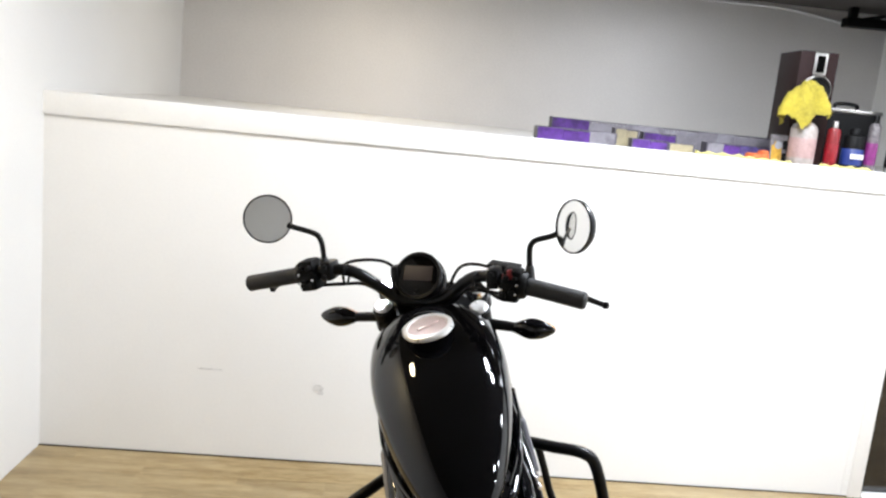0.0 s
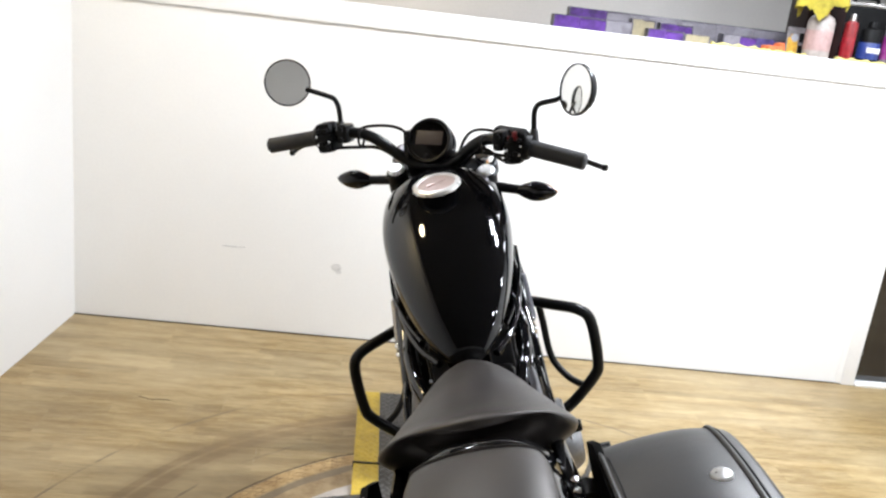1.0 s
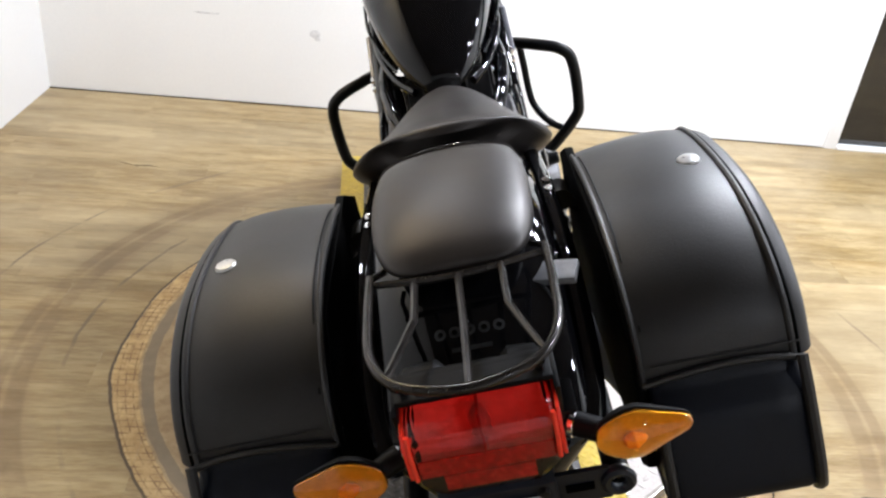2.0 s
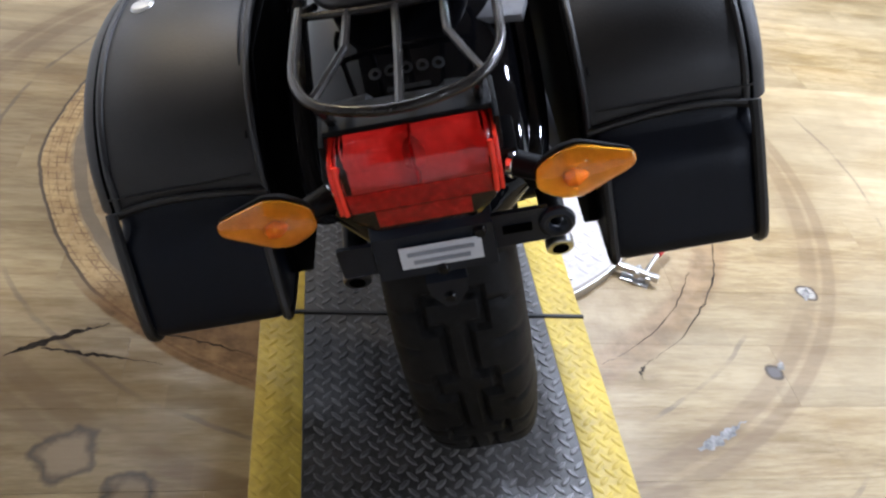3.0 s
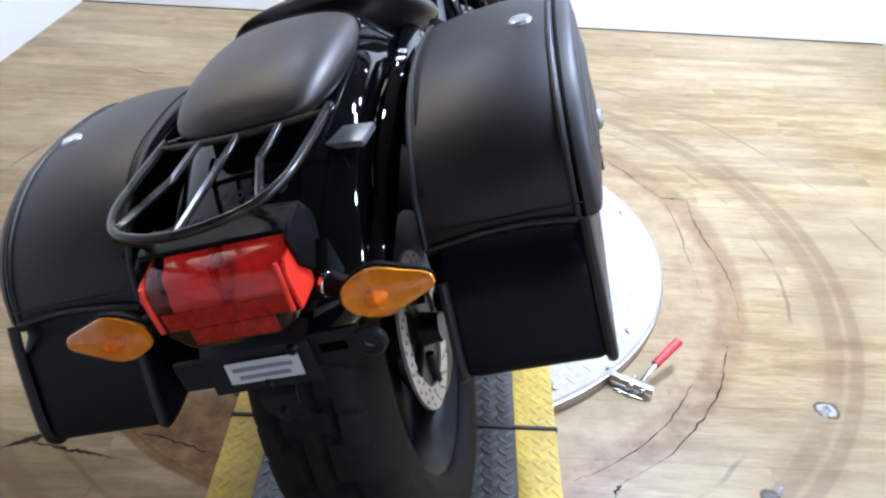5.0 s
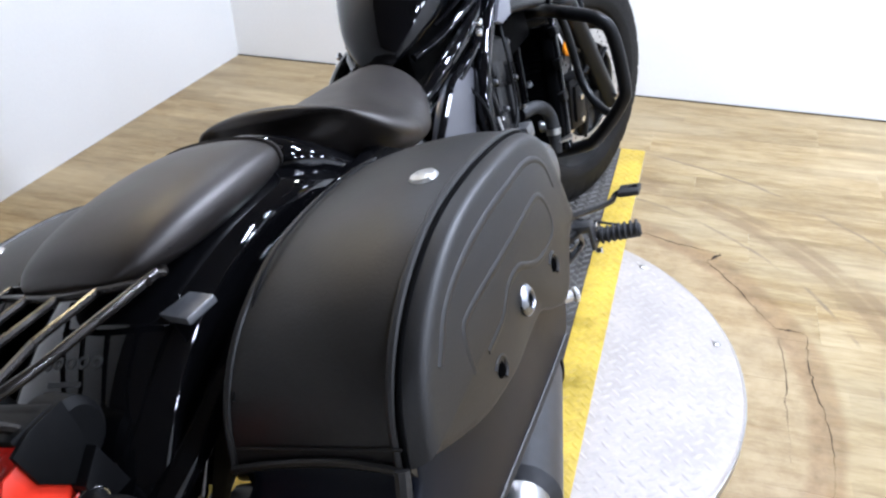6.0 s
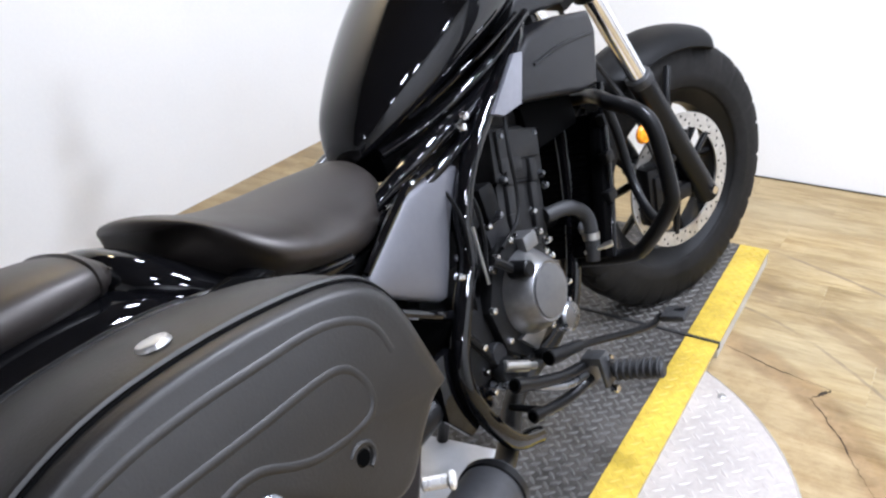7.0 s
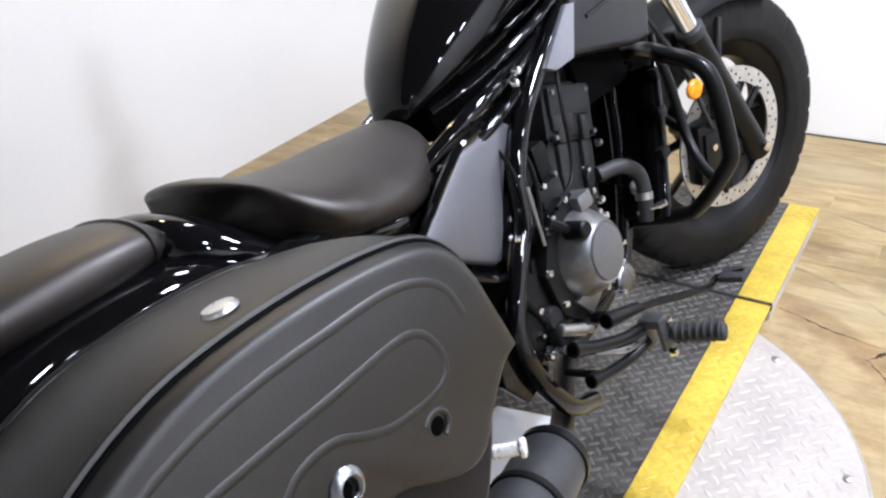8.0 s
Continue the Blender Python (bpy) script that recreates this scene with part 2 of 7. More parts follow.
def floor_material():
    """Pale oak-look vinyl: long grain in each plank, worn rings and gouges round the turntable."""
    m, nt, b = nodes_of("oak_vinyl")
    wpos = nt.nodes.new("ShaderNodeNewGeometry").outputs["Position"]
    rnd = nt.nodes.new("ShaderNodeObjectInfo").outputs["Random"]
    off = nt.nodes.new("ShaderNodeCombineXYZ")
    nt.links.new(math_node(nt, "MULTIPLY", rnd, 37.0), off.inputs[0])
    nt.links.new(math_node(nt, "MULTIPLY", rnd, 91.0), off.inputs[2])
    va = nt.nodes.new("ShaderNodeVectorMath")
    va.operation = "ADD"
    nt.links.new(wpos, va.inputs[0])
    nt.links.new(off.outputs[0], va.inputs[1])
    p = va.outputs[0]
    g1 = noise_at(nt, p, 5.0, 8, 0.72, (0.85, 4.6, 1))
    g2 = noise_at(nt, p, 26.0, 5, 0.65, (0.6, 5.0, 1))
    g3 = noise_at(nt, wpos, 1.6, 3, 0.5, (0.7, 1.6, 1))
    col = mix_color(nt, ramp(nt, g1, 0.30, 0.70), (0.205, 0.138, 0.056), (0.385, 0.300, 0.165))
    col = mix_color(nt, math_node(nt, "MULTIPLY", ramp(nt, g2, 0.42, 0.75), 0.45), col, (0.130, 0.080, 0.030))
    col = mix_color(nt, math_node(nt, "MULTIPLY", ramp(nt, g3, 0.4, 0.7), 0.45), col, (0.46, 0.385, 0.25))
    # printed strips within each plank, each a little lighter or darker than the next
    sep = nt.nodes.new("ShaderNodeSeparateXYZ")
    nt.links.new(wpos, sep.inputs[0])
    lane = math_node(nt, "FLOOR", math_node(nt, "DIVIDE", math_node(nt, "SUBTRACT", sep.outputs[1], 1.348), 0.0507))
    stave = math_node(nt, "FLOOR", math_node(nt, "ADD", math_node(nt, "DIVIDE", sep.outputs[0], 0.37), math_node(nt, "MULTIPLY", math_node(nt, "SINE", math_node(nt, "MULTIPLY", lane, 12.9)), 7.3)))
    pair = nt.nodes.new("ShaderNodeCombineXYZ")
    nt.links.new(lane, pair.inputs[0])
    nt.links.new(stave, pair.inputs[1])
    white = nt.nodes.new("ShaderNodeTexWhiteNoise")
    white.noise_dimensions = "2D"
    nt.links.new(pair.outputs[0], white.inputs["Vector"])
    tone = math_node(nt, "ADD", math_node(nt, "ADD", math_node(nt, "MULTIPLY", rnd, 0.16), math_node(nt, "MULTIPLY", white.outputs["Value"], 0.20)), 0.80)
    hs = add(nt, "ShaderNodeHueSaturation", Saturation=1.05)
    nt.links.new(tone, hs.inputs["Value"])
    nt.links.new(col, hs.inputs["Color"])
    col = hs.outputs[0]
    # rings about the turntable's centre
    dx, dy = sep.outputs[0], math_node(nt, "ADD", sep.outputs[1], 0.3)
    r = math_node(nt, "SQRT", math_node(nt, "ADD", math_node(nt, "MULTIPLY", dx, dx), math_node(nt, "MULTIPLY", dy, dy)))
    wob = math_node(nt, "MULTIPLY", math_node(nt, "SUBTRACT", noise_at(nt, wpos, 3.0, 4, 0.6), 0.5), 0.05)
    rw = math_node(nt, "ADD", r, wob)
    broken = noise_at(nt, wpos, 5.5, 4)
    east = ramp(nt, dx, -0.10, 0.25)
    west_side = math_node(nt, "SUBTRACT", 1.0, east)

    def ring(radius, half, source):
        d = math_node(nt, "ABSOLUTE", math_node(nt, "SUBTRACT", source, radius))
        return math_node(nt, "SUBTRACT", 1.0, ramp(nt, d, half * 0.45, half))

    def lines(source, pitch, thin):
        return ramp(nt, math_node(nt, "SINE", math_node(nt, "MULTIPLY", source, 2 * math.pi / pitch)), 1 - thin, 1.0)

    # smears left by turning wheels
    smear = math_node(nt, "MAXIMUM", ring(0.985, 0.030, r), math_node(nt, "MAXIMUM", ring(1.030, 0.022, r), math_node(nt, "MULTIPLY", ring(1.0, 0.07, rw), 0.45)))
    smear = math_node(nt, "MULTIPLY", smear, ramp(nt, broken, 0.22, 0.55))
    col = mix_color(nt, math_node(nt, "MULTIPLY", smear, 0.55), col, (0.140, 0.085, 0.038))
    thin = math_node(nt, "MULTIPLY", math_node(nt, "MAXIMUM", ring(1.205, 0.006, rw), ring(0.90, 0.006, rw)), ramp(nt, broken, 0.4, 0.6))
    col = mix_color(nt, math_node(nt, "MULTIPLY", thin, 0.6), col, (0.10, 0.075, 0.055))
    # bare patch round the turntable: dull inside, a grey groove, then a scored band of bright raw board
    grain = noise_at(nt, wpos, 18, 5, 0.7)
    inner = math_node(nt, "SUBTRACT", 1.0, ramp(nt, rw, 0.762, 0.768))
    raw = mix_color(nt, ramp(nt, grain, 0.3, 0.7), (0.235, 0.155, 0.075), (0.43, 0.325, 0.185))
    col = mix_color(nt, math_node(nt, "MULTIPLY", inner, math_node(nt, "ADD", math_node(nt, "MULTIPLY", west_side, 0.35), 0.45)), col, raw)
    score = math_node(nt, "MAXIMUM", lines(sep.outputs[1], 0.019, 0.35), math_node(nt, "MAXIMUM", lines(r, 0.0165, 0.30), math_node(nt, "MULTIPLY", lines(sep.outputs[0], 0.031, 0.12), 0.6)))
    board = mix_color(nt, math_node(nt, "MULTIPLY", score, ramp(nt, noise_at(nt, wpos, 30, 3), 0.35, 0.6)), mix_color(nt, ramp(nt, grain, 0.3, 0.7), (0.36, 0.225, 0.085), (0.60, 0.43, 0.20)), (0.20, 0.115, 0.045))
    band = math_node(nt, "MULTIPLY", ring(0.7625, 0.030, rw), ramp(nt, west_side, 0.3, 0.8))
    col = mix_color(nt, math_node(nt, "MULTIPLY", ramp(nt, band, 0.1, 0.3), 0.9), col, board)
    groove = math_node(nt, "MULTIPLY", ring(0.718, 0.016, rw), ramp(nt, west_side, 0.3, 0.8))
    col = mix_color(nt, math_node(nt, "MULTIPLY", ramp(nt, groove, 0.1, 0.4), 0.75), col, (0.165, 0.135, 0.095))
    crack = math_node(nt, "MULTIPLY", ring(0.7905, 0.0045, rw), ramp(nt, west_side, 0.2, 0.6))
    col = mix_color(nt, math_node(nt, "MULTIPLY", crack, 0.85), col, (0.050, 0.032, 0.020))
    # bare brown underlay torn open on the near west side, and a tan zone between the east cracks
    south = math_node(nt, "SUBTRACT", 1.0, ramp(nt, dy, -0.56, -0.46))
    bare = math_node(nt, "MULTIPLY", math_node(nt, "MULTIPLY", south, west_side), math_node(nt, "SUBTRACT", 1.0, ramp(nt, rw, 0.805, 0.812)))
    under = mix_color(nt, ramp(nt, grain, 0.3, 0.7), (0.095, 0.047, 0.016), (0.235, 0.130, 0.050))
    col = mix_color(nt, math_node(nt, "MULTIPLY", bare, 0.88), col, under)
    tan = math_node(nt, "MULTIPLY", math_node(nt, "MULTIPLY", east, ring(0.765, 0.05, rw)), 0.5)
    col = mix_color(nt, tan, col, under)
    # ground-in dirt
    dirt = math_node(nt, "MULTIPLY", ramp(nt, noise_at(nt, wpos, 1.3, 5, 0.65), 0.48, 0.72), 0.40)
    col = mix_color(nt, dirt, col, (0.150, 0.105, 0.055))
    # uneven browner tone towards the near west side
    near_west_brown = math_node(nt, "MULTIPLY", math_node(nt, "MULTIPLY", west_side, math_node(nt, "SUBTRACT", 1.0, ramp(nt, dy, -0.75, -0.35))), ramp(nt, noise_at(nt, wpos, 4.2, 5, 0.62, (0.8, 1.5, 1)), 0.38, 0.66))
    col = mix_color(nt, math_node(nt, "MULTIPLY", near_west_brown, 0.55), col, (0.165, 0.100, 0.032))
    # torn patches
    for cx, cy, rad, hue in ((-0.575, -1.17, 0.046, (0.23, 0.165, 0.095)), (-0.475, -1.24, 0.038, (0.21, 0.15, 0.085)), (0.858, -0.777, 0.022, (0.36, 0.33, 0.28)),
                             (0.68, -1.0, 0.018, (0.09, 0.08, 0.07)),
                             (-0.37, -1.36, 0.016, (0.2, 0.16, 0.12))):
        ax, ay = math_node(nt, "SUBTRACT", sep.outputs[0], cx), math_node(nt, "SUBTRACT", sep.outputs[1], cy)
        d = math_node(nt, "SQRT", math_node(nt, "ADD", math_node(nt, "MULTIPLY", ax, ax), math_node(nt, "MULTIPLY", ay, ay)))
        d = math_node(nt, "ADD", d, math_node(nt, "MULTIPLY", math_node(nt, "SUBTRACT", noise_at(nt, wpos, 20, 3, 0.5), 0.5), rad * 1.5))
        col = mix_color(nt, math_node(nt, "SUBTRACT", 1.0, ramp(nt, d, rad * 0.88, rad * 1.18)), col, (0.050, 0.033, 0.018))
        col = mix_color(nt, math_node(nt, "SUBTRACT", 1.0, ramp(nt, d, rad * 0.50, rad * 0.92)), col, hue)
    nt.links.new(col, b.inputs["Base Color"])
    b.inputs["Specular IOR Level"].default_value = 0.28
    worn = math_node(nt, "MULTIPLY", math_node(nt, "MAXIMUM", bare, math_node(nt, "MULTIPLY", near_west_brown, 0.7)), 0.4)
    rr = math_node(nt, "ADD", worn, math_node(nt, "ADD", math_node(nt, "MULTIPLY", g2, 0.18), 0.25))
    nt.links.new(rr, b.inputs["Roughness"])
    bn = add(nt, "ShaderNodeBump", Strength=0.5, Distance=0.0012)
    nt.links.new(math_node(nt, "SUBTRACT", g2, math_node(nt, "MULTIPLY", crack, 1.5)), bn.inputs["Height"])
    nt.links.new(bn.outputs[0], b.inputs["Normal"])
    return m


OAK = floor_material()


# ---- mesh helpers ----
def finish(bm, mat, name, sharp=40):
    me = bpy.data.meshes.new(name)
    bmesh.ops.recalc_face_normals(bm, faces=bm.faces)
    limit = radians(sharp)
    for f in bm.faces:
        f.smooth = True
    for e in bm.edges:
        if len(e.link_faces) == 2:
            e.smooth = e.calc_face_angle(3.2) < limit
    bm.to_mesh(me)
    bm.free()
    me.materials.append(mat)
    return me


def part(name, bm, mat, parent=None, label="", sharp=40):
    ob = new(name, finish(bm, mat, name, sharp))
    if parent is not None:
        ob.parent = parent
    return tagged(ob, label)


def moved(bm, m):
    bmesh.ops.transform(bm, matrix=m, verts=bm.verts)
    return bm


def block(sx, sy, sz, bevel=0.0, m=None, segs=2):
    """A box, sitting on z = 0, with eased edges."""
    bm = bmesh.new()
    bmesh.ops.create_cube(bm, size=1.0)
    bmesh.ops.transform(bm, matrix=Matrix.Translation((0, 0, sz / 2)) @ Matrix.Diagonal((sx, sy, sz, 1)), verts=bm.verts)
    if bevel:
        bmesh.ops.bevel(bm, geom=bm.edges[:], offset=bevel, segments=segs, profile=0.6, affect="EDGES")
    return moved(bm, m) if m else bm


def span(a, b, bevel=0.0):
    """A box between two corners."""
    lo, hi = [min(p, q) for p, q in zip(a, b)], [max(p, q) for p, q in zip(a, b)]
    return block(hi[0] - lo[0], hi[1] - lo[1], hi[2] - lo[2], bevel, Matrix.Translation(((lo[0] + hi[0]) / 2, (lo[1] + hi[1]) / 2, lo[2])))


def lathe(profile, n=32, m=None):
    """Turns (radius, height) pairs about z."""
    bm = bmesh.new()
    rings = []
    for r, z in profile:
        if r < 1e-6:
            rings.append([bm.verts.new((0, 0, z))])
        else:
            rings.append([bm.verts.new((r * math.cos(2 * math.pi * i / n), r * math.sin(2 * math.pi * i / n), z)) for i in range(n)])
    for a, b in zip(rings, rings[1:]):
        for i in range(n):
            j = (i + 1) % n
            if len(a) == 1 and len(b) == 1:
                continue
            if len(a) == 1:
                bm.faces.new((a[0], b[i], b[j]))
            elif len(b) == 1:
                bm.faces.new((a[i], a[j], b[0]))
            else:
                bm.faces.new((a[i], a[j], b[j], b[i]))
    return moved(bm, m) if m else bm


def rod(a, b, r, r2=None, n=14, ease=0.0):
    """A straight round bar from a to b."""
    a, b = Vector(a), Vector(b)
    h = (b - a).length
    r2 = r if r2 is None else r2
    e = min(ease, r * 0.9, h * 0.4)
    prof = [(0, 0), (r - e, 0), (r, e), (r2, h - e), (r2 - e, h), (0, h)] if e else [(0, 0), (r, 0), (r2, h), (0, h)]
    turn = (b - a).to_track_quat("Z", "Y").to_matrix().to_4x4()
    return lathe(prof, n, Matrix.Translation(a) @ turn)


def spline(pts, steps=6, closed=False):
    pts = [Vector(p) for p in pts]
    n, out = len(pts), []
    for i in range(n if closed else n - 1):
        if closed:
            p0, p1, p2, p3 = pts[i - 1], pts[i], pts[(i + 1) % n], pts[(i + 2) % n]
        else:
            p1, p2 = pts[i], pts[i + 1]
            p0 = pts[i - 1] if i else p1 * 2 - p2
            p3 = pts[i + 2] if i + 2 < n else p2 * 2 - p1
        for k in range(steps):
            t = k / steps
            out.append(0.5 * (2 * p1 + (p2 - p0) * t + (2 * p0 - 5 * p1 + 4 * p2 - p3) * t * t + (3 * p1 - p0 - 3 * p2 + p3) * t ** 3))
    if not closed:
        out.append(pts[-1])
    return out


def tube(pts, r, n=10, steps=6, closed=False, flat=1.0, bm=None, smooth=True):
    """A bent round bar through the points; flat squeezes its section."""
    path = spline(pts, steps, closed) if smooth else [Vector(p) for p in pts]
    bm = bm or bmesh.new()
    count, rings = len(path), []
    up = None
    for i, p in enumerate(path):
        if closed:
            d = path[(i + 1) % count] - path[i - 1]
        else:
            d = path[min(i + 1, count - 1)] - path[max(i - 1, 0)]
        d.normalize()
        if up is None:
            up = d.orthogonal().normalized()
        up = (up - d * up.dot(d)).normalized()
        side = d.cross(up)
        rad = r if isinstance(r, (int, float)) else r[0] + (r[1] - r[0]) * i / (count - 1)
        rings.append([bm.verts.new(p + up * (rad * math.cos(2 * math.pi * k / n)) + side * (rad * flat * math.sin(2 * math.pi * k / n))) for k in range(n)])
    last = count if closed else count - 1
    for i in range(last):
        a, b = rings[i], rings[(i + 1) % count]
        for k in range(n):
            bm.faces.new((a[k], a[(k + 1) % n], b[(k + 1) % n], b[k]))
    if not closed:
        bm.faces.new(rings[0][::-1])
        bm.faces.new(rings[-1])
    return bm


def loft(rings, cap=True):
    bm = bmesh.new()
    vs = [[bm.verts.new(p) for p in ring] for ring in rings]
    n = len(vs[0])
    for a, b in zip(vs, vs[1:]):
        for k in range(n):
            bm.faces.new((a[k], a[(k + 1) % n], b[(k + 1) % n], b[k]))
    if cap:
        bm.faces.new(vs[0][::-1])
        bm.faces.new(vs[-1])
    return bm


def oval(y, zlo, zhi, w, e=2.6, n=36, top=None):
    """A rounded section across the bike at y; top changes how square the upper half is."""
    zc, h, ring = (zlo + zhi) / 2, (zhi - zlo) / 2, []
    for k in range(n):
        a = 2 * math.pi * k / n
        c, s = math.cos(a), math.sin(a)
        q = top if top and s > 0 else e
        ring.append((w * math.copysign(abs(c) ** (2 / q), c), y, zc + h * math.copysign(abs(s) ** (2 / q), s)))
    return ring


def smooth_rows(rows, steps=4):
    """Fills in rows of numbers along a smooth curve."""
    rows = [tuple(r) for r in rows]
    out = []
    for i in range(len(rows) - 1):
        p1, p2 = np.array(rows[i]), np.array(rows[i + 1])
        p0 = np.array(rows[i - 1]) if i else 2 * p1 - p2
        p3 = np.array(rows[i + 2]) if i + 2 < len(rows) else 2 * p2 - p1
        for k in range(steps):
            t = k / steps
            out.append(0.5 * (2 * p1 + (p2 - p0) * t + (2 * p0 - 5 * p1 + 4 * p2 - p3) * t * t + (3 * p1 - p0 - 3 * p2 + p3) * t ** 3))
    out.append(np.array(rows[-1]))
    return out


def prism(poly, x0, x1, bevel=0.0, segs=2):
    """A (y, z) outline pushed along x."""
    bm = bmesh.new()
    a, b = [bm.verts.new((x0, y, z)) for y, z in poly], [bm.verts.new((x1, y, z)) for y, z in poly]
    n = len(poly)
    caps = [bm.faces.new(a[::-1]), bm.faces.new(b)]
    for k in range(n):
        bm.faces.new((a[k], a[(k + 1) % n], b[(k + 1) % n], b[k]))
    if bevel:
        bmesh.ops.recalc_face_normals(bm, faces=bm.faces)
        bmesh.ops.bevel(bm, geom=list({e for f in caps for e in f.edges}), offset=bevel, segments=segs, profile=0.6, affect="EDGES")
    return bm


def joined(*bms):
    out = bmesh.new()
    for bm in bms:
        me = bpy.data.meshes.new("piece")
        bm.to_mesh(me)
        bm.free()
        out.from_mesh(me)
        bpy.data.meshes.remove(me)
    return out


def thing(name, label, category, m=None, group="", kind=""):
    ob = new(name)
    ob.empty_display_size = 0.05
    if m is not None:
        ob.matrix_world = m
    return tagged(ob, label, category, group, kind)


# ---- the room ----
FLOOR_Y0, FLOOR_Y1, FLOOR_X0, FLOOR_X1 = -4.2, 1.5, -1.75, 3.3
floor = tagged(new("floor", finish(span((FLOOR_X0, FLOOR_Y0, -0.12), (FLOOR_X1, 3.3, -0.009)), JOINT, "floor")),
               "pale oak-look plank floor with worn rings round the turntable", "floor", kind="structure")
NORTH = pose(0, 1.357, 0, 0, 0, -1.6)
wall_n = tagged(new("wall_north", finish(span((-1.62, 0.0, 0.0), (1.815, 0.12, 1.284)), WALL, "wall_north")),
                "smooth white half-height wall panel with faint scuffs", "wall", kind="structure")
wall_n.matrix_world = NORTH
for x, z, w, h in ((-0.436, 0.310, 0.022, 0.016), (-0.425, 0.292, 0.012, 0.010), (-0.86, 0.358, 0.05, 0.004)):
    part("scuff", moved(lathe([(0, 0.0012), (0.7, 0.0010), (1.0, 0.0)], 20), Matrix.Translation((x, 0.0, z)) @ pose(0, 0, 0, 90, 0, 0) @ Matrix.Diagonal((w, h, 1, 1))), SCUFF, wall_n)
part("foot_gap", span((-1.60, -0.006, 0.0005), (1.815, -0.0005, 0.0035)), CRACK, wall_n, "dark gap along the foot of the wall")
ledge = tagged(new("trim_ledge", finish(joined(span((-1.60, -0.013, 1.284), (2.0, 0.12, 1.368), 0.003), span((-1.62, 0.12, 1.30), (3.2, 1.80, 1.362))), TRIMW, "trim_ledge")),
               "white painted ledge board along the half wall", "ledge", kind="structure")
ledge.matrix_world = NORTH
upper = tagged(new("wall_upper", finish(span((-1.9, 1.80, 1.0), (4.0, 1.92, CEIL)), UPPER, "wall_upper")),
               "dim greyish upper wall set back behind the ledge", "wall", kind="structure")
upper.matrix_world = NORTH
west = tagged(new("wall_west", finish(span((-0.14, -6.0, 0), (0.0, 2.2, CEIL)), WALL, "wall_west")), "plain white side wall", "wall", kind="structure")
west.matrix_world = pose(-1.497, 1.4, 0, 0, 0, -2.9)
tagged(new("wall_east", finish(span((2.75, FLOOR_Y0, 0), (2.87, 3.3, CEIL)), WALL, "wall_east")), "plain white side wall", "wall", kind="structure")
tagged(new("wall_south", finish(span((-2.2, FLOOR_Y0 - 0.12, 0), (3.32, FLOOR_Y0, CEIL)), WALL, "wall_south")), "plain white wall of the room", "wall", kind="structure")
tagged(new("ceiling", finish(span((-2.2, FLOOR_Y0 - 0.12, CEIL), (4.2, 3.4, CEIL + 0.1)), CEILP, "ceiling")), "low unseen ceiling, darkened to limit bounce light", "ceiling", kind="structure")

# casing, black door and threshold at the end of the half wall
casing = tagged(new("trim_casing", finish(joined(span((1.815, -0.012, 0), (1.873, 0.12, 1.284), 0.003), span((1.79, -0.004, 0.0), (1.815, 0.0, 1.284))), TRIMW, "trim_casing")),
                "white upright casing beside the dark door", "trim", kind="structure")
casing.matrix_world = NORTH
door = thing("door_1", "closed black glossy door reflecting the floor", "door", NORTH, kind="structure")
part("door_leaf", span((1.876, 0.02, 0.016), (2.66, 0.06, 2.05), 0.004), DOORGL, door)
part("threshold", span((1.876, -0.02, 0.0), (2.70, 0.10, 0.014), 0.003), TRIMW, door, "white threshold strip")
part("door_head", span((2.0, -0.012, 2.055), (2.74, 0.12, CEIL), 0.003), WALL, door)
part("door_jamb", span((2.665, -0.012, 0.0), (2.74, 0.12, 2.052), 0.003), WALL, door)

# cable along the top of the upper wall, and a black bracket under the ceiling
cable = tagged(new("wall_cable", finish(tube([(-0.3, 1.785, 2.235), (0.9, 1.785, 2.226), (1.5, 1.78, 2.222), (2.0, 1.785, 2.226), (2.25, 1.782, 2.20), (2.42, 1.76, 2.17)], 0.009, 8), TRIMW, "wall_cable")),
               "white cable running along the top of the wall", "cable")
cable.matrix_world = NORTH
bracket = thing("ceiling_bracket", "black metal bracket hanging under the ceiling", "bracket", NORTH @ pose(2.50, 1.62, 0, 0, 0, -8))
part("bracket_box", span((-0.16, -0.05, 2.14), (0.16, 0.05, 2.19), 0.004), PLASTIC, bracket)
part("bracket_arm", joined(span((-0.14, -0.03, 2.19), (-0.10, 0.03, CEIL), 0.003), tube([(-0.05, 0, 2.19), (0.1, -0.1, 2.215), (0.3, -0.2, 2.23)], 0.012, 8)), SATIN, bracket)


# every lamp gets a lit fixture, the added fill lamps too
def ceiling_and_fill_light(x, y):
    th = thing("ceiling_and_fill_light", "small round lit lamp with a white rim, several added as fill", "lamp", pose(x, y, CEIL), "ceiling lamps")
    part("rim", lathe([(0.086, -0.001), (0.086, -0.02), (0.095, -0.024), (0.105, -0.018), (0.11, -0.001)], 28), TRIMW, th)
    part("diffuser", lathe([(0.0, -0.016), (0.086, -0.016), (0.086, -0.002), (0.0, -0.002)], 28), GLOW, th)


for lx, ly, _, _ in LAMPS:
    ceiling_and_fill_light(lx, ly)

# ---- turntable and ramp ----
CX, CY, DECK = 0.0, -0.3, 0.045


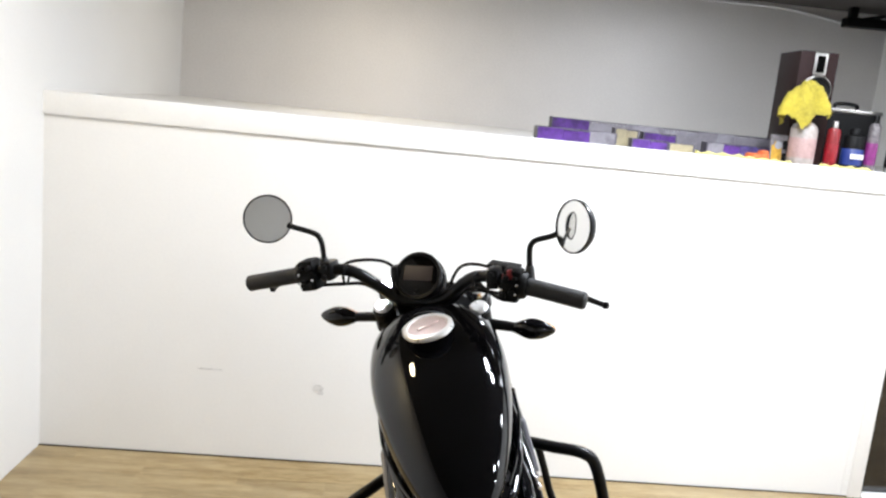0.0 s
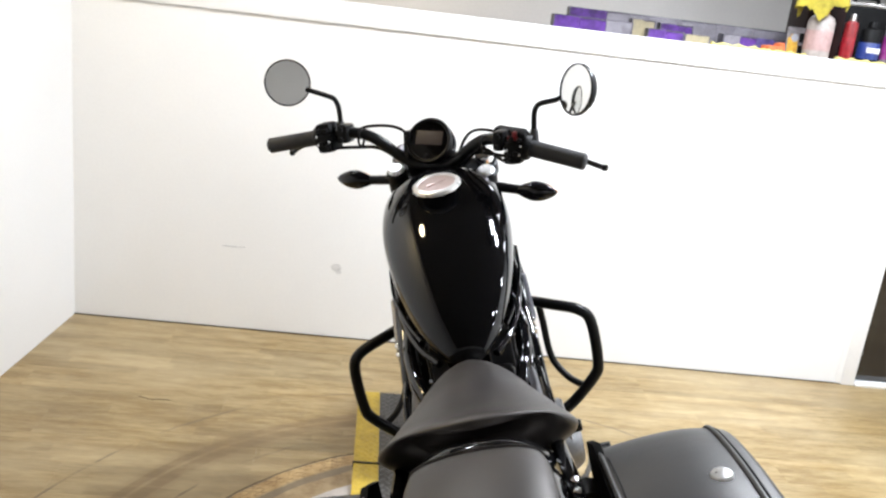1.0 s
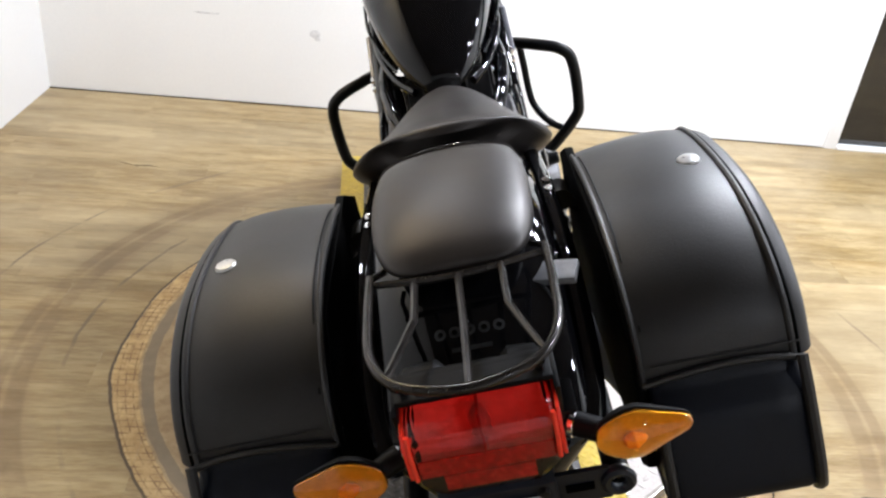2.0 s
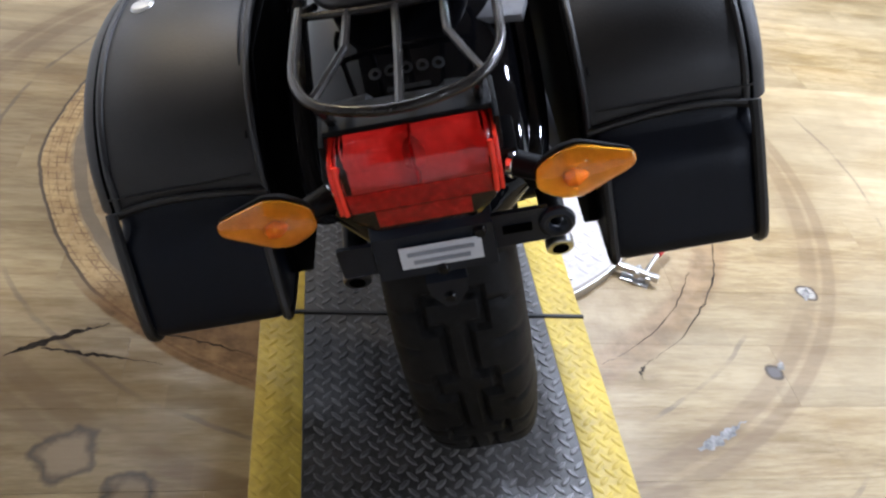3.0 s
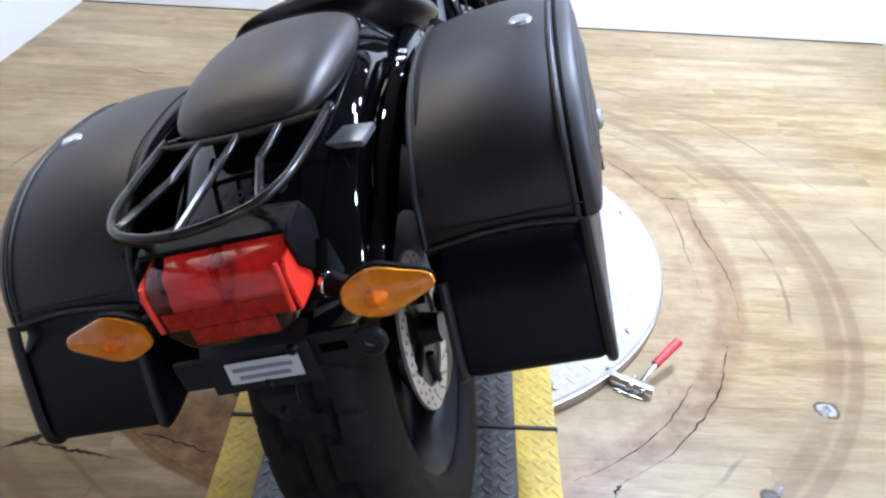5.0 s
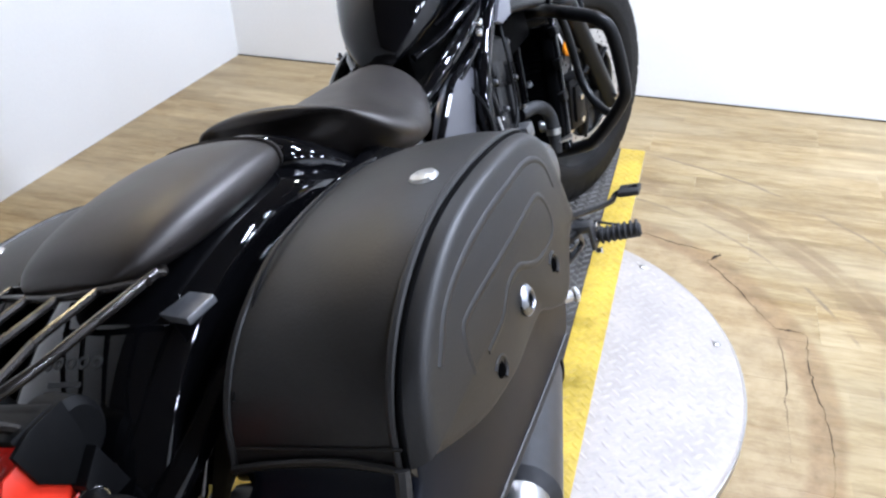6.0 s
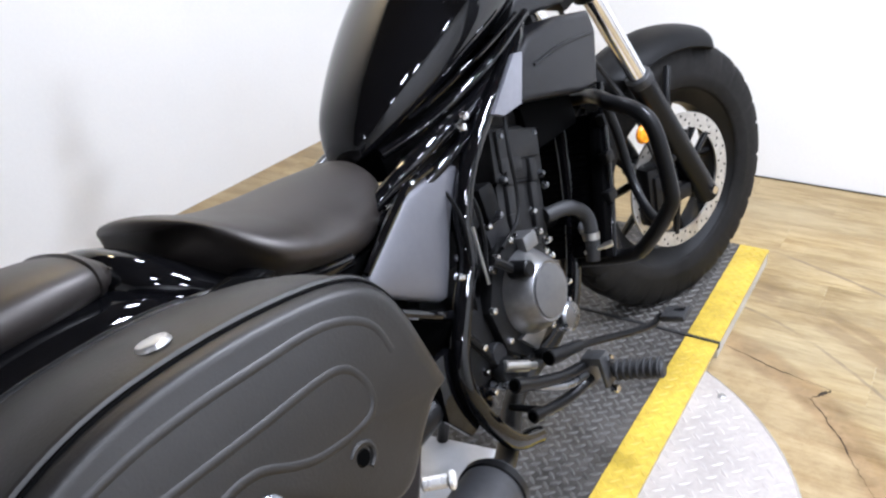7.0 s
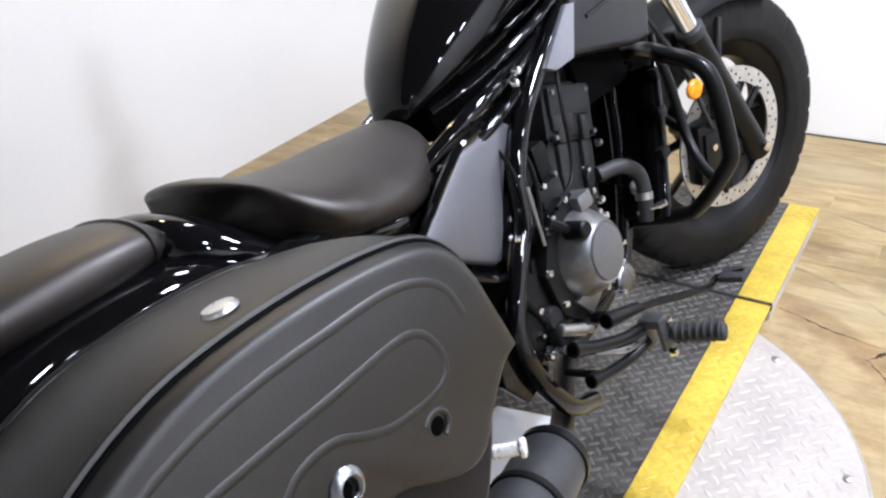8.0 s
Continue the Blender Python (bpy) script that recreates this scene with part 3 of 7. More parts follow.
def lozenges(spots, size, high):
    """Raised tread bars of a checker plate, all in one mesh. spots: x, y, turn, base height."""
    verts, faces = [], []
    half, wide = size / 2, size * 0.15
    outline = ((-half, 0), (-half * 0.45, -wide), (half * 0.45, -wide), (half, 0), (half * 0.45, wide), (-half * 0.45, wide))
    for x, y, turn, z in spots:
        c, s = math.cos(turn), math.sin(turn)
        base = len(verts)
        for k, h in ((1.0, 0.0), (0.66, high)):
            verts += [(x + k * (u * c - v * s), y + k * (u * s + v * c), z + h) for u, v in outline]
        faces += [(base + i, base + (i + 1) % 6, base + 6 + (i + 1) % 6, base + 6 + i) for i in range(6)]
        faces.append(tuple(base + 6 + i for i in range(6)))
    bm = bmesh.new()
    me = bpy.data.meshes.new("tread")
    me.from_pydata(verts, [], faces)
    bm.from_mesh(me)
    bpy.data.meshes.remove(me)
    return bm


def tread_spots(x0, x1, y0, y1, pitch, z=lambda x, y: 0.0, keep=lambda x, y: True):
    """Checker-plate bars on a lattice set at 45 degrees, each across its neighbours."""
    spots, d = [], pitch / math.sqrt(2)
    n = int((x1 - x0 + y1 - y0) / d) + 4
    for i in range(-n, n):
        for j in range(-n, n):
            x, y = (x0 + x1) / 2 + (i - j) * d, (y0 + y1) / 2 + (i + j) * d
            if x0 + 0.006 < x < x1 - 0.006 and y0 + 0.006 < y < y1 - 0.006 and keep(x, y):
                spots.append((x, y, math.pi / 4 if (i + j) % 2 else -math.pi / 4, z(x, y)))
    return spots


table = thing("turntable", "round white-painted checker-plate turntable on the floor", "turntable", pose(CX, CY, 0, 0, 0, 0))
part("disc", lathe([(0, 0.0), (0.598, 0.0), (0.602, 0.004), (0.602, 0.026), (0.598, 0.03), (0, 0.03)], 96), TURN, table)
tagged(part("tread", lozenges(tread_spots(-0.6, 0.6, -0.6, 0.6, 0.027, z=lambda x, y: 0.0298, keep=lambda x, y: abs(x) > 0.30 and x * x + y * y < 0.575 ** 2), 0.030, 0.0016),
            TURNBAR, table), kind="stuff")
part("edge_band", lathe([(0.6025, 0.0), (0.606, 0.001), (0.606, 0.024), (0.6025, 0.025)], 96), STEEL, table, "dull steel edge band")
for a in (0.32, 0.9, -0.55, -1.0, 2.3, 3.6):
    part("bolt", lathe([(0, 0.0005), (0.009, 0.0005), (0.009, 0.003), (0.006, 0.005), (0, 0.005)], 12, pose(0.57 * math.cos(a), 0.57 * math.sin(a), 0.03)), STEEL, table)

stand = thing("bike_stand", "long black tread-plate stand with yellow painted edges", "stand")
FRONT_END, JF, JR, RAMP0, RAMP1 = 0.79, 0.312, -0.905, -1.36, -1.80


def deck_z(y):
    return DECK if y > RAMP0 else DECK - (DECK - 0.004) * (RAMP0 - y) / (RAMP0 - RAMP1)


for name, y0, y1 in (("front_plate", JF + 0.004, FRONT_END), ("middle_plate", JR + 0.004, JF - 0.004), ("rear_plate", RAMP0, JR - 0.004), ("ramp_plate", RAMP1, RAMP0 - 0.002)):
    poly = [(y0, 0.0), (y1, 0.0), (y1, deck_z(y1)), (y0, deck_z(y0))]
    if name == "middle_plate":
        poly[0], poly[1] = (y0, 0.0302), (y1, 0.0302)
    plate = part(name, prism(poly, -0.2235, 0.2235), TREAD, stand)
    skin = [(y0, max(poly[0][1], deck_z(y0) - 0.006)), (y1, max(poly[1][1], deck_z(y1) - 0.006)), (y1, deck_z(y1)), (y0, deck_z(y0))]
    core = [poly[0], poly[1], (y1, skin[1][1] - 0.0002), (y0, skin[0][1] - 0.0002)]
    for x0, x1 in ((-0.30, -0.224), (0.224, 0.30)):
        part("yellow_edge", prism(skin, x0, x1, 0.001), YELLOW, plate, "yellow painted tread edge")
        if core[2][1] - core[1][1] > 0.001:
            part("side_rail", prism(core, x0 + 0.002 if x0 < 0 else x0, x1 if x0 < 0 else x1 - 0.002), SIDEPAINT, plate, "scuffed pale side of the stand")
    for x0, x1, mat in ((-0.222, 0.222, TREADBAR), (-0.298, -0.226, YELLOW), (0.226, 0.298, YELLOW)):
        tagged(part("tread", lozenges(tread_spots(x0, x1, y0 + 0.004, y1 - 0.004, 0.0200, z=lambda x, y: deck_z(y)), 0.0265, 0.0022 if mat is TREADBAR else 0.0013), mat, plate), kind="stuff")
for y in (JF, JR):
    part("joint_bar", span((-0.302, y - 0.0035, 0.0305 if y < 0 else 0.0305), (0.302, y + 0.0035, DECK + 0.004), 0.001), JOINT, stand, "black bar across the joint")

clamp = thing("toggle_clamp", "steel toggle clamp with a red grip beside the turntable", "clamp", pose(0.47, -0.745, 0, 0, 0, -28))
part("base", span((-0.03, -0.02, 0.0), (0.03, 0.02, 0.004), 0.001), STEEL, clamp)
part("jaw", joined(span((-0.06, -0.007, 0.012), (0.045, 0.007, 0.026), 0.002), rod((-0.055, 0, 0.0), (-0.055, 0, 0.03), 0.005), rod((0.0, -0.016, 0.02), (0.0, 0.016, 0.02), 0.006),
                   span((0.02, -0.012, 0.003), (0.03, 0.012, 0.02), 0.001)), STEEL, clamp)
part("lever", tube([(0.015, 0.0, 0.02), (0.022, 0.03, 0.032), (0.03, 0.06, 0.04)], 0.005, 8), STEEL, clamp)
part("grip", tube([(0.028, 0.055, 0.039), (0.038, 0.09, 0.048), (0.05, 0.13, 0.056)], (0.0085, 0.0105), 10), REDGRIP, clamp, "red vinyl grip")

# cracks torn in the floor covering
SCRAPE = surface("scraped_vinyl", (0.20, 0.19, 0.175), 0.7, var=0.6, scale=70, spec=0.3)


def crack(pts, wide):
    """A ragged, flat, tapering tear through the points."""
    rng = random.Random(int(1000 * abs(pts[0][0])))
    path = spline([(x, y, 0.0) for x, y in pts], 7)
    bm, rows = bmesh.new(), []
    for i, p in enumerate(path):
        f = i / (len(path) - 1)
        d = path[min(i + 1, len(path) - 1)] - path[max(i - 1, 0)]
        side = Vector((-d.y, d.x, 0)).normalized()
        mid = p + side * rng.uniform(-0.0028, 0.0028)
        w = wide * (0.15 + math.sin(math.pi * min(1, f * 1.15 + 0.05)) if f < 0.87 else 0.2) * rng.uniform(0.35, 1.5)
        rows.append([bm.verts.new(mid + side * w + Vector((0, 0, 0.0004))), bm.verts.new(mid - side * w * 0.8 + Vector((0, 0, 0.0004))), bm.verts.new(mid - side * w * 0.6 - Vector((0, 0, 0.001))), bm.verts.new(mid + side * w * 0.7 - Vector((0, 0, 0.001)))])
    for a, b in zip(rows, rows[1:]):
        for k in range(4):
            bm.faces.new((a[k], a[(k + 1) % 4], b[(k + 1) % 4], b[k]))
    bm.faces.new(rows[0][::-1])
    bm.faces.new(rows[-1])
    return bm


for pts, wide in (([(-0.715, -0.975), (-0.66, -0.945), (-0.60, -0.915), (-0.560, -0.900)], 0.006), ([(-0.66, -0.955), (-0.60, -0.968), (-0.54, -0.976), (-0.46, -0.991)], 0.0030),
                  ([(-0.47, -0.92), (-0.38, -0.945), (-0.31, -0.973)], 0.0022), ([(0.306, 0.375), (0.37, 0.350), (0.43, 0.331), (0.50, 0.318), (0.545, 0.307)], 0.0016),
                  ([(0.545, 0.307), (0.530, 0.285), (0.512, 0.262)], 0.0045), ([(0.512, 0.262), (0.54, 0.225), (0.586, 0.160), (0.63, 0.085), (0.674, 0.010)], 0.0016), ([(0.674, 0.010), (0.70, 0.014), (0.74, 0.012)], 0.0022),
                  ([(0.742, 0.01), (0.740, -0.08), (0.748, -0.17), (0.766, -0.288), (0.768, -0.40), (0.752, -0.52)], 0.0012), ([(0.680, -0.02), (0.690, -0.14), (0.687, -0.26), (0.692, -0.41)], 0.0010),
                  ([(0.704, -0.596), (0.665, -0.71), (0.601, -0.817), (0.52, -0.91), (0.416, -0.988)], 0.0018), ([(0.416, -0.988), (0.405, -1.00), (0.40, -1.02)], 0.004), ([(0.60, -0.72), (0.522, -0.843), (0.404, -0.942), (0.33, -0.985)], 0.0014),
                  ([(-1.05, 0.72), (-1.0, 0.70), (-0.95, 0.705), (-0.91, 0.69)], 0.0025)):
    part("crack", crack(pts, wide), CRACK, floor)
for pts, wide in (([(0.459, -1.178), (0.50, -1.158), (0.54, -1.135), (0.572, -1.114)], 0.010), ([(0.845, -0.80), (0.857, -0.779), (0.868, -0.76)], 0.012), ([(0.695, -0.995), (0.703, -0.983), (0.708, -0.97)], 0.007)):
    part("scrape", crack(pts, wide), SCRAPE, floor)


# ---- things on the ledge ----
SH = 1.3635


def can(name, label, x, y, r, h, mat, cap, band=None, cat="can"):
    th = thing(name, label, cat, NORTH @ pose(x, y, SH))
    part("body", lathe([(0, 0), (r * 0.95, 0), (r, 0.004), (r, h * 0.78), (r * 0.93, h * 0.82), (r * 0.5, h * 0.86), (0, h * 0.86)], 24), mat, th)
    part("cap", lathe([(0, h * 0.85), (r * 0.48, h * 0.85), (r * 0.48, h * 0.97), (r * 0.4, h), (0, h)], 18), cap, th)
    if band:
        part("label_band", lathe([(r * 1.002, h * 0.12), (r * 1.02, h * 0.13), (r * 1.02, h * 0.5), (r * 1.002, h * 0.51)], 24), band, th)
    return th


box = thing("loudspeaker", "dark red veneered loudspeaker standing on the ledge", "loudspeaker", NORTH @ pose(1.457, 0.26, SH, 0, 0, -4))
part("cabinet", block(0.155, 0.21, 0.455, 0.006), WOODBOX, box)
part("horn_frame", span((-0.020, -0.111, 0.362), (0.032, -0.106, 0.450), 0.004), STEEL, box, "silver horn frame")
part("horn", span((-0.010, -0.114, 0.372), (0.022, -0.1105, 0.438), 0.003), HOLE, box)
part("woofer", lathe([(0.060, 0), (0.060, 0.008), (0.054, 0.012), (0.051, 0.004), (0.03, 0.001), (0.0, 0.012)], 32, pose(0.006, -0.105, 0.302, 90, 0, 0)), STEEL, box, "round silver-rimmed woofer")
part("woofer_cone", lathe([(0.0505, 0.0135), (0.03, 0.0045), (0.0, 0.0125)], 32, pose(0.006, -0.105, 0.302, 90, 0, 0)), PLASTIC, box)

spray = thing("spray_bottle", "milky spray bottle with a red label under a cloth", "bottle", NORTH @ pose(1.388, 0.06, SH))
part("body", lathe([(0, 0), (0.047, 0), (0.051, 0.006), (0.051, 0.14), (0.043, 0.158), (0.02, 0.172), (0.016, 0.19), (0, 0.19)], 24), BOTTLE, spray)
part("label", lathe([(0.0512, 0.03), (0.0518, 0.032), (0.0518, 0.105), (0.0512, 0.107)], 24), surface("faded_red_label", (0.33, 0.22, 0.21), 0.5, var=0.2, scale=30), spray)
part("trigger", joined(span((-0.02, -0.03, 0.19), (0.02, 0.03, 0.22), 0.006), tube([(0, -0.028, 0.19), (0, -0.03, 0.17), (0, -0.022, 0.15)], 0.006, 8)), REDCAN, spray)


def draped_cloth():
    """A square cloth hung over the bottle's head: a creased crown, four soft folds and hanging corners."""
    bm, n, rows, half = bmesh.new(), 96, 22, 0.115
    def at(a, f, inner):
        edge = half * min(1.30, 1 / max(abs(math.cos(a - 0.5)), abs(math.sin(a - 0.5))))
        s = f * edge
        fold = 0.20 * math.cos(4 * (a - 0.5)) + 0.10 * math.cos(7 * a + 1.2) + 0.05 * math.cos(11 * a)
        out = 0.128 * (1 - math.exp(-s / 0.080)) * (1 + fold * min(1.0, s / 0.06))
        q = Vector((math.cos(a) * s, math.sin(a) * s, 0.3)) * 26
        crease = 0.022 * abs(noise.noise(q)) + 0.012 * abs(noise.noise(q * 2.1)) - 0.008
        down = 0.80 * s * s / (s + 0.03) * (1.55 + 0.35 * math.cos(a - 3.9))
        low = 0.004 if inner else 0.0
        return (out * math.cos(a) * 1.02, out * math.sin(a) * 0.72, 0.322 - down + crease * 1.4 - low)
    grid = []
    for inner in (False, True):
        for j in (range(1, rows + 1) if not inner else range(rows, 0, -1)):
            grid.append([bm.verts.new(at(2 * math.pi * i / n, j / rows, inner)) for i in range(n)])
    bm.faces.new(grid[0])
    bm.faces.new(grid[-1][::-1])
    for a, b in zip(grid, grid[1:]):
        for i in range(n):
            bm.faces.new((a[i], b[i], b[(i + 1) % n], a[(i + 1) % n]))
    bmesh.ops.recalc_face_normals(bm, faces=bm.faces[:])
    return bm


rag = tagged(new("cleaning_cloth", finish(draped_cloth(), CLOTH, "cleaning_cloth", 80)), "bunched yellow cleaning cloth draped over the bottle", "cloth")
rag.matrix_world = NORTH @ pose(1.378, 0.06, SH + 0.010)

can("aerosol_can", "red aerosol can with a white cap on the ledge", 1.517, 0.07, 0.025, 0.185, REDCAN, STEEL, DARKRED)
tub = can("black_can", "black can with a blue label and pale lettering", 1.617, 0.09, 0.041, 0.165, PLASTIC, PLASTIC, BLUELAB)
for i in range(4):
    part("lettering", span((-0.029 + 0.014 * i, -0.0455, 0.045), (-0.019 + 0.014 * i, -0.0405, 0.065)), STICKER, tub)
can("pink_spray_can", "slim grey spray can with a pink band and dark cap", 1.683, 0.07, 0.022, 0.225, GREYLAB, PLASTIC, PINK)
can("steel_flask", "dark steel flask with black bands on the ledge", 1.772, 0.06, 0.027, 0.19, STEEL, PLASTIC, PLASTIC, "flask")
crate = thing("tool_case", "black case with a silver rim and handle behind cans", "case", NORTH @ pose(1.70, 0.34, SH, 0, 0, -6))
part("shell", block(0.25, 0.14, 0.235, 0.012), PLASTIC, crate)
part("rim", joined(span((-0.127, -0.074, 0.230), (0.127, 0.074, 0.247), 0.004)), STEEL, crate)
part("handle", tube([(-0.05, 0, 0.245), (-0.04, 0, 0.268), (0.04, 0, 0.268), (0.05, 0, 0.245)], 0.008, 8), PLASTIC, crate)
card = thing("picture_card", "small picture card with a yellow and black print", "card", NORTH @ pose(1.315, 0.09, SH, -8, 0, 6))
part("sheet", block(0.078, 0.006, 0.112, 0.001), GREYLAB, card)
part("print", joined(span((-0.034, -0.0045, 0.012), (0.010, -0.0032, 0.070), 0.0), span((-0.022, -0.0045, 0.070), (0.002, -0.0032, 0.084), 0.0)), OCHRE, card)
part("print_block", joined(span((0.013, -0.0045, 0.010), (0.035, -0.0032, 0.040), 0.0), span((0.016, -0.0045, 0.055), (0.036, -0.0032, 0.090), 0.0)), PLASTIC, card)
part("print_shadow", lathe([(0, 0.0), (0.016, 0.0), (0.016, 0.001), (0, 0.001)], 16, pose(-0.005, -0.0045, 0.07, 90, 0, 0)), INK, card)
for x0, x1, y, h, tilt in ((0.96, 1.18, 0.05, 0.017, 1.0), (1.14, 1.33, 0.020, 0.013, -2.0), (1.455, 1.66, 0.012, 0.015, 2.0)):
    bm = loft([[(x0 + (x1 - x0) * k / 10, y + 0.004 * math.sin(k * 1.9) + py, SH - 0.0005 + max(0.0, pz * (1 + 0.32 * math.sin(k * 2.3 + x0 * 9)))) for py, pz in ((-0.014, 0), (0.014, 0), (0.013, h * 0.9), (0.0, h), (-0.013, h * 0.75))] for k in range(11)])
    t = tagged(new("yellow_strip", finish(bm, PALEYEL, "yellow_strip")), "pale yellow cloth strip lying on the ledge", "strip", "yellow strips")
    t.matrix_world = NORTH
lump = thing("orange_clip", "orange plastic clip lying beside the strips", "clip", NORTH @ pose(1.235, 0.10, SH, 0, 0, 20))
part("body", joined(block(0.10, 0.05, 0.03, 0.01), block(0.04, 0.04, 0.045, 0.012, pose(0.03, 0, 0))), ORANGE, lump)


def film_box(x0, x1, y, h, deep, mats):
    """A long slim clear tube of film with coloured packs inside and dark rims."""
    th = thing("film_carton", "long slim clear carton with purple film rolls inside", "carton", NORTH @ pose(x0, y, SH), "film cartons")
    w = (x1 - x0) / len(mats)
    for k, m in enumerate(mats):
        part("carton_section", block(w, deep, h - 0.004 * (k % 2), 0.002, pose(w * (k + 0.5), 0, 0), 1), m, th)
    part("top_edge", joined(*[span((0.004, e * deep * 0.40 - 0.002, h - 0.003), (x1 - x0 - 0.004, e * deep * 0.40 + 0.002, h + 0.0025), 0.001) for e in (-1, 1)]), DARKRIM, th)
    for k in (0, len(mats)):
        part("end_cap", block(0.008, deep * 1.02, h * 1.04, 0.003, pose(w * k, 0, 0)), DARKRIM, th)


for x0, x1, y, h, deep, mats in ((0.327, 0.64, 0.10, 0.050, 0.06, (PURPLE, PURPLE, CLEARP)), (0.43, 1.385, 0.34, 0.090, 0.05, (PURPLE, CLEARP, CLEARP, CLEARP, CLEARP, CLEARP)),
                                 (0.67, 0.765, 0.22, 0.070, 0.05, (CREAM, CREAM)), (0.79, 0.925, 0.22, 0.066, 0.05, (PURPLE, PURPLE)), (0.715, 0.86, 0.12, 0.038, 0.05, (PURPLE, PURPLE)),
                                 (0.87, 0.97, 0.13, 0.034, 0.05, (CREAM,)), (1.05, 1.33, 0.20, 0.052, 0.06, (CLEARP, PURPLE, VIOLET, VIOLET))):
    film_box(x0, x1, y, h, deep, mats)

# a thin pale patch added on the stand under the engine
PALE_PATCH = [(0.060, -0.222), (-0.150, -0.262), (-0.105, -0.470), (0.135, -0.430)]
tagged(part("pale_patch", loft([[(x, y, z) for x, y in PALE_PATCH[::-1]] for z in (DECK + 0.0030, DECK + 0.0045)]), STICKER), "thin pale grey patch added on the stand", "card")

# ---- the motorcycle, in its own frame: x right, y ahead, z up from the tyres' line ----
BIKE = pose(0.1406, 0, 0.0485, 0, -18.22, -3.0)
bike = thing("motorcycle", "black cruiser motorcycle with leather saddlebags leaning on its side stand", "motorcycle", BIKE)
FLIP = Matrix.Diagonal((-1, 1, 1, 1))
AXLE_F, AXLE_R, RF, RR = Vector((0, 0.49, 0.320)), Vector((0, -1.026, 0.323)), 0.320, 0.323
_rake = radians(28)
STEER = Matrix.Translation((0, 0.62, 0)) @ Matrix.Rotation(radians(-23), 4, Vector((0, -math.sin(_rake), math.cos(_rake)))) @ Matrix.Translation((0, -0.62, 0))


def steered(name, bm, mat, parent=None, label="", sharp=40):
    return part(name, moved(bm, STEER), mat, parent or bike, label, sharp)


def tyre_mesh(radius, width, bead, groove):
    """A tyre about the x axis with a crowned tread cut by zigzag grooves."""
    bm, n, m = bmesh.new(), 360, 44
    rings = []
    half = width / 2
    for i in range(n):
        a = 2 * math.pi * i / n
        ring = []
        for j in range(m + 1):
            s = j / m * 2 - 1
            th = s * 2.05
            x = half * math.sin(max(-math.pi / 2, min(math.pi / 2, th * 0.93))) * (1 if abs(th) < 1.69 else 1 - 0.55 * (abs(th) - 1.69))
            f = min(1.0, abs(th) / 2.05)
            r = radius - (radius - bead) * (0.5 - 0.5 * math.cos(math.pi * f ** 1.9)) ** 1.05
            r -= groove(a * radius, x, half) if f < 0.70 else 0.0
            if abs(f - 0.80) < 0.025 or abs(f - 0.93) < 0.025:
                x += math.copysign(0.0016, x)
            ring.append(bm.verts.new((x, r * math.cos(a), r * math.sin(a))))
        rings.append(ring)
    for i in range(n):
        p, q = rings[i], rings[(i + 1) % n]
        for j in range(m):
            bm.faces.new((p[j], p[j + 1], q[j + 1], q[j]))
    return bm


def rear_groove(u, x, half):
    k = (u / 0.105) % 1.0
    wave = abs(k * 2 - 1)
    g = 0.0
    for side in (-1, 1):
        xs = x * side
        if abs(xs - (0.014 + 0.022 * (1 if 0.25 < k < 0.6 else 0))) < 0.0052:
            g = 0.009
        if 0.012 < xs < 0.040 and (abs(k - 0.25) < 0.045 or abs(k - 0.60) < 0.045):
            g = 0.009
        if xs > 0.036 and abs(k - 0.78 - 0.12 * (xs / half)) < 0.03:
            g = 0.005
        if xs > 0.036 and abs(k - 0.32 - 0.12 * (xs / half)) < 0.03:
            g = 0.005
    return g


def front_groove(u, x, half):
    k = (u / 0.062) % 1.0
    xs = abs(x)
    if abs(xs - 0.012) < 0.003:
        return 0.004
    if xs > 0.018 and abs(k - 0.3 - 0.35 * xs / half) < 0.06:
        return 0.006
    if xs > 0.03 and abs(k - 0.8 + 0.2 * xs / half) < 0.06:
        return 0.0055
    return 0.0


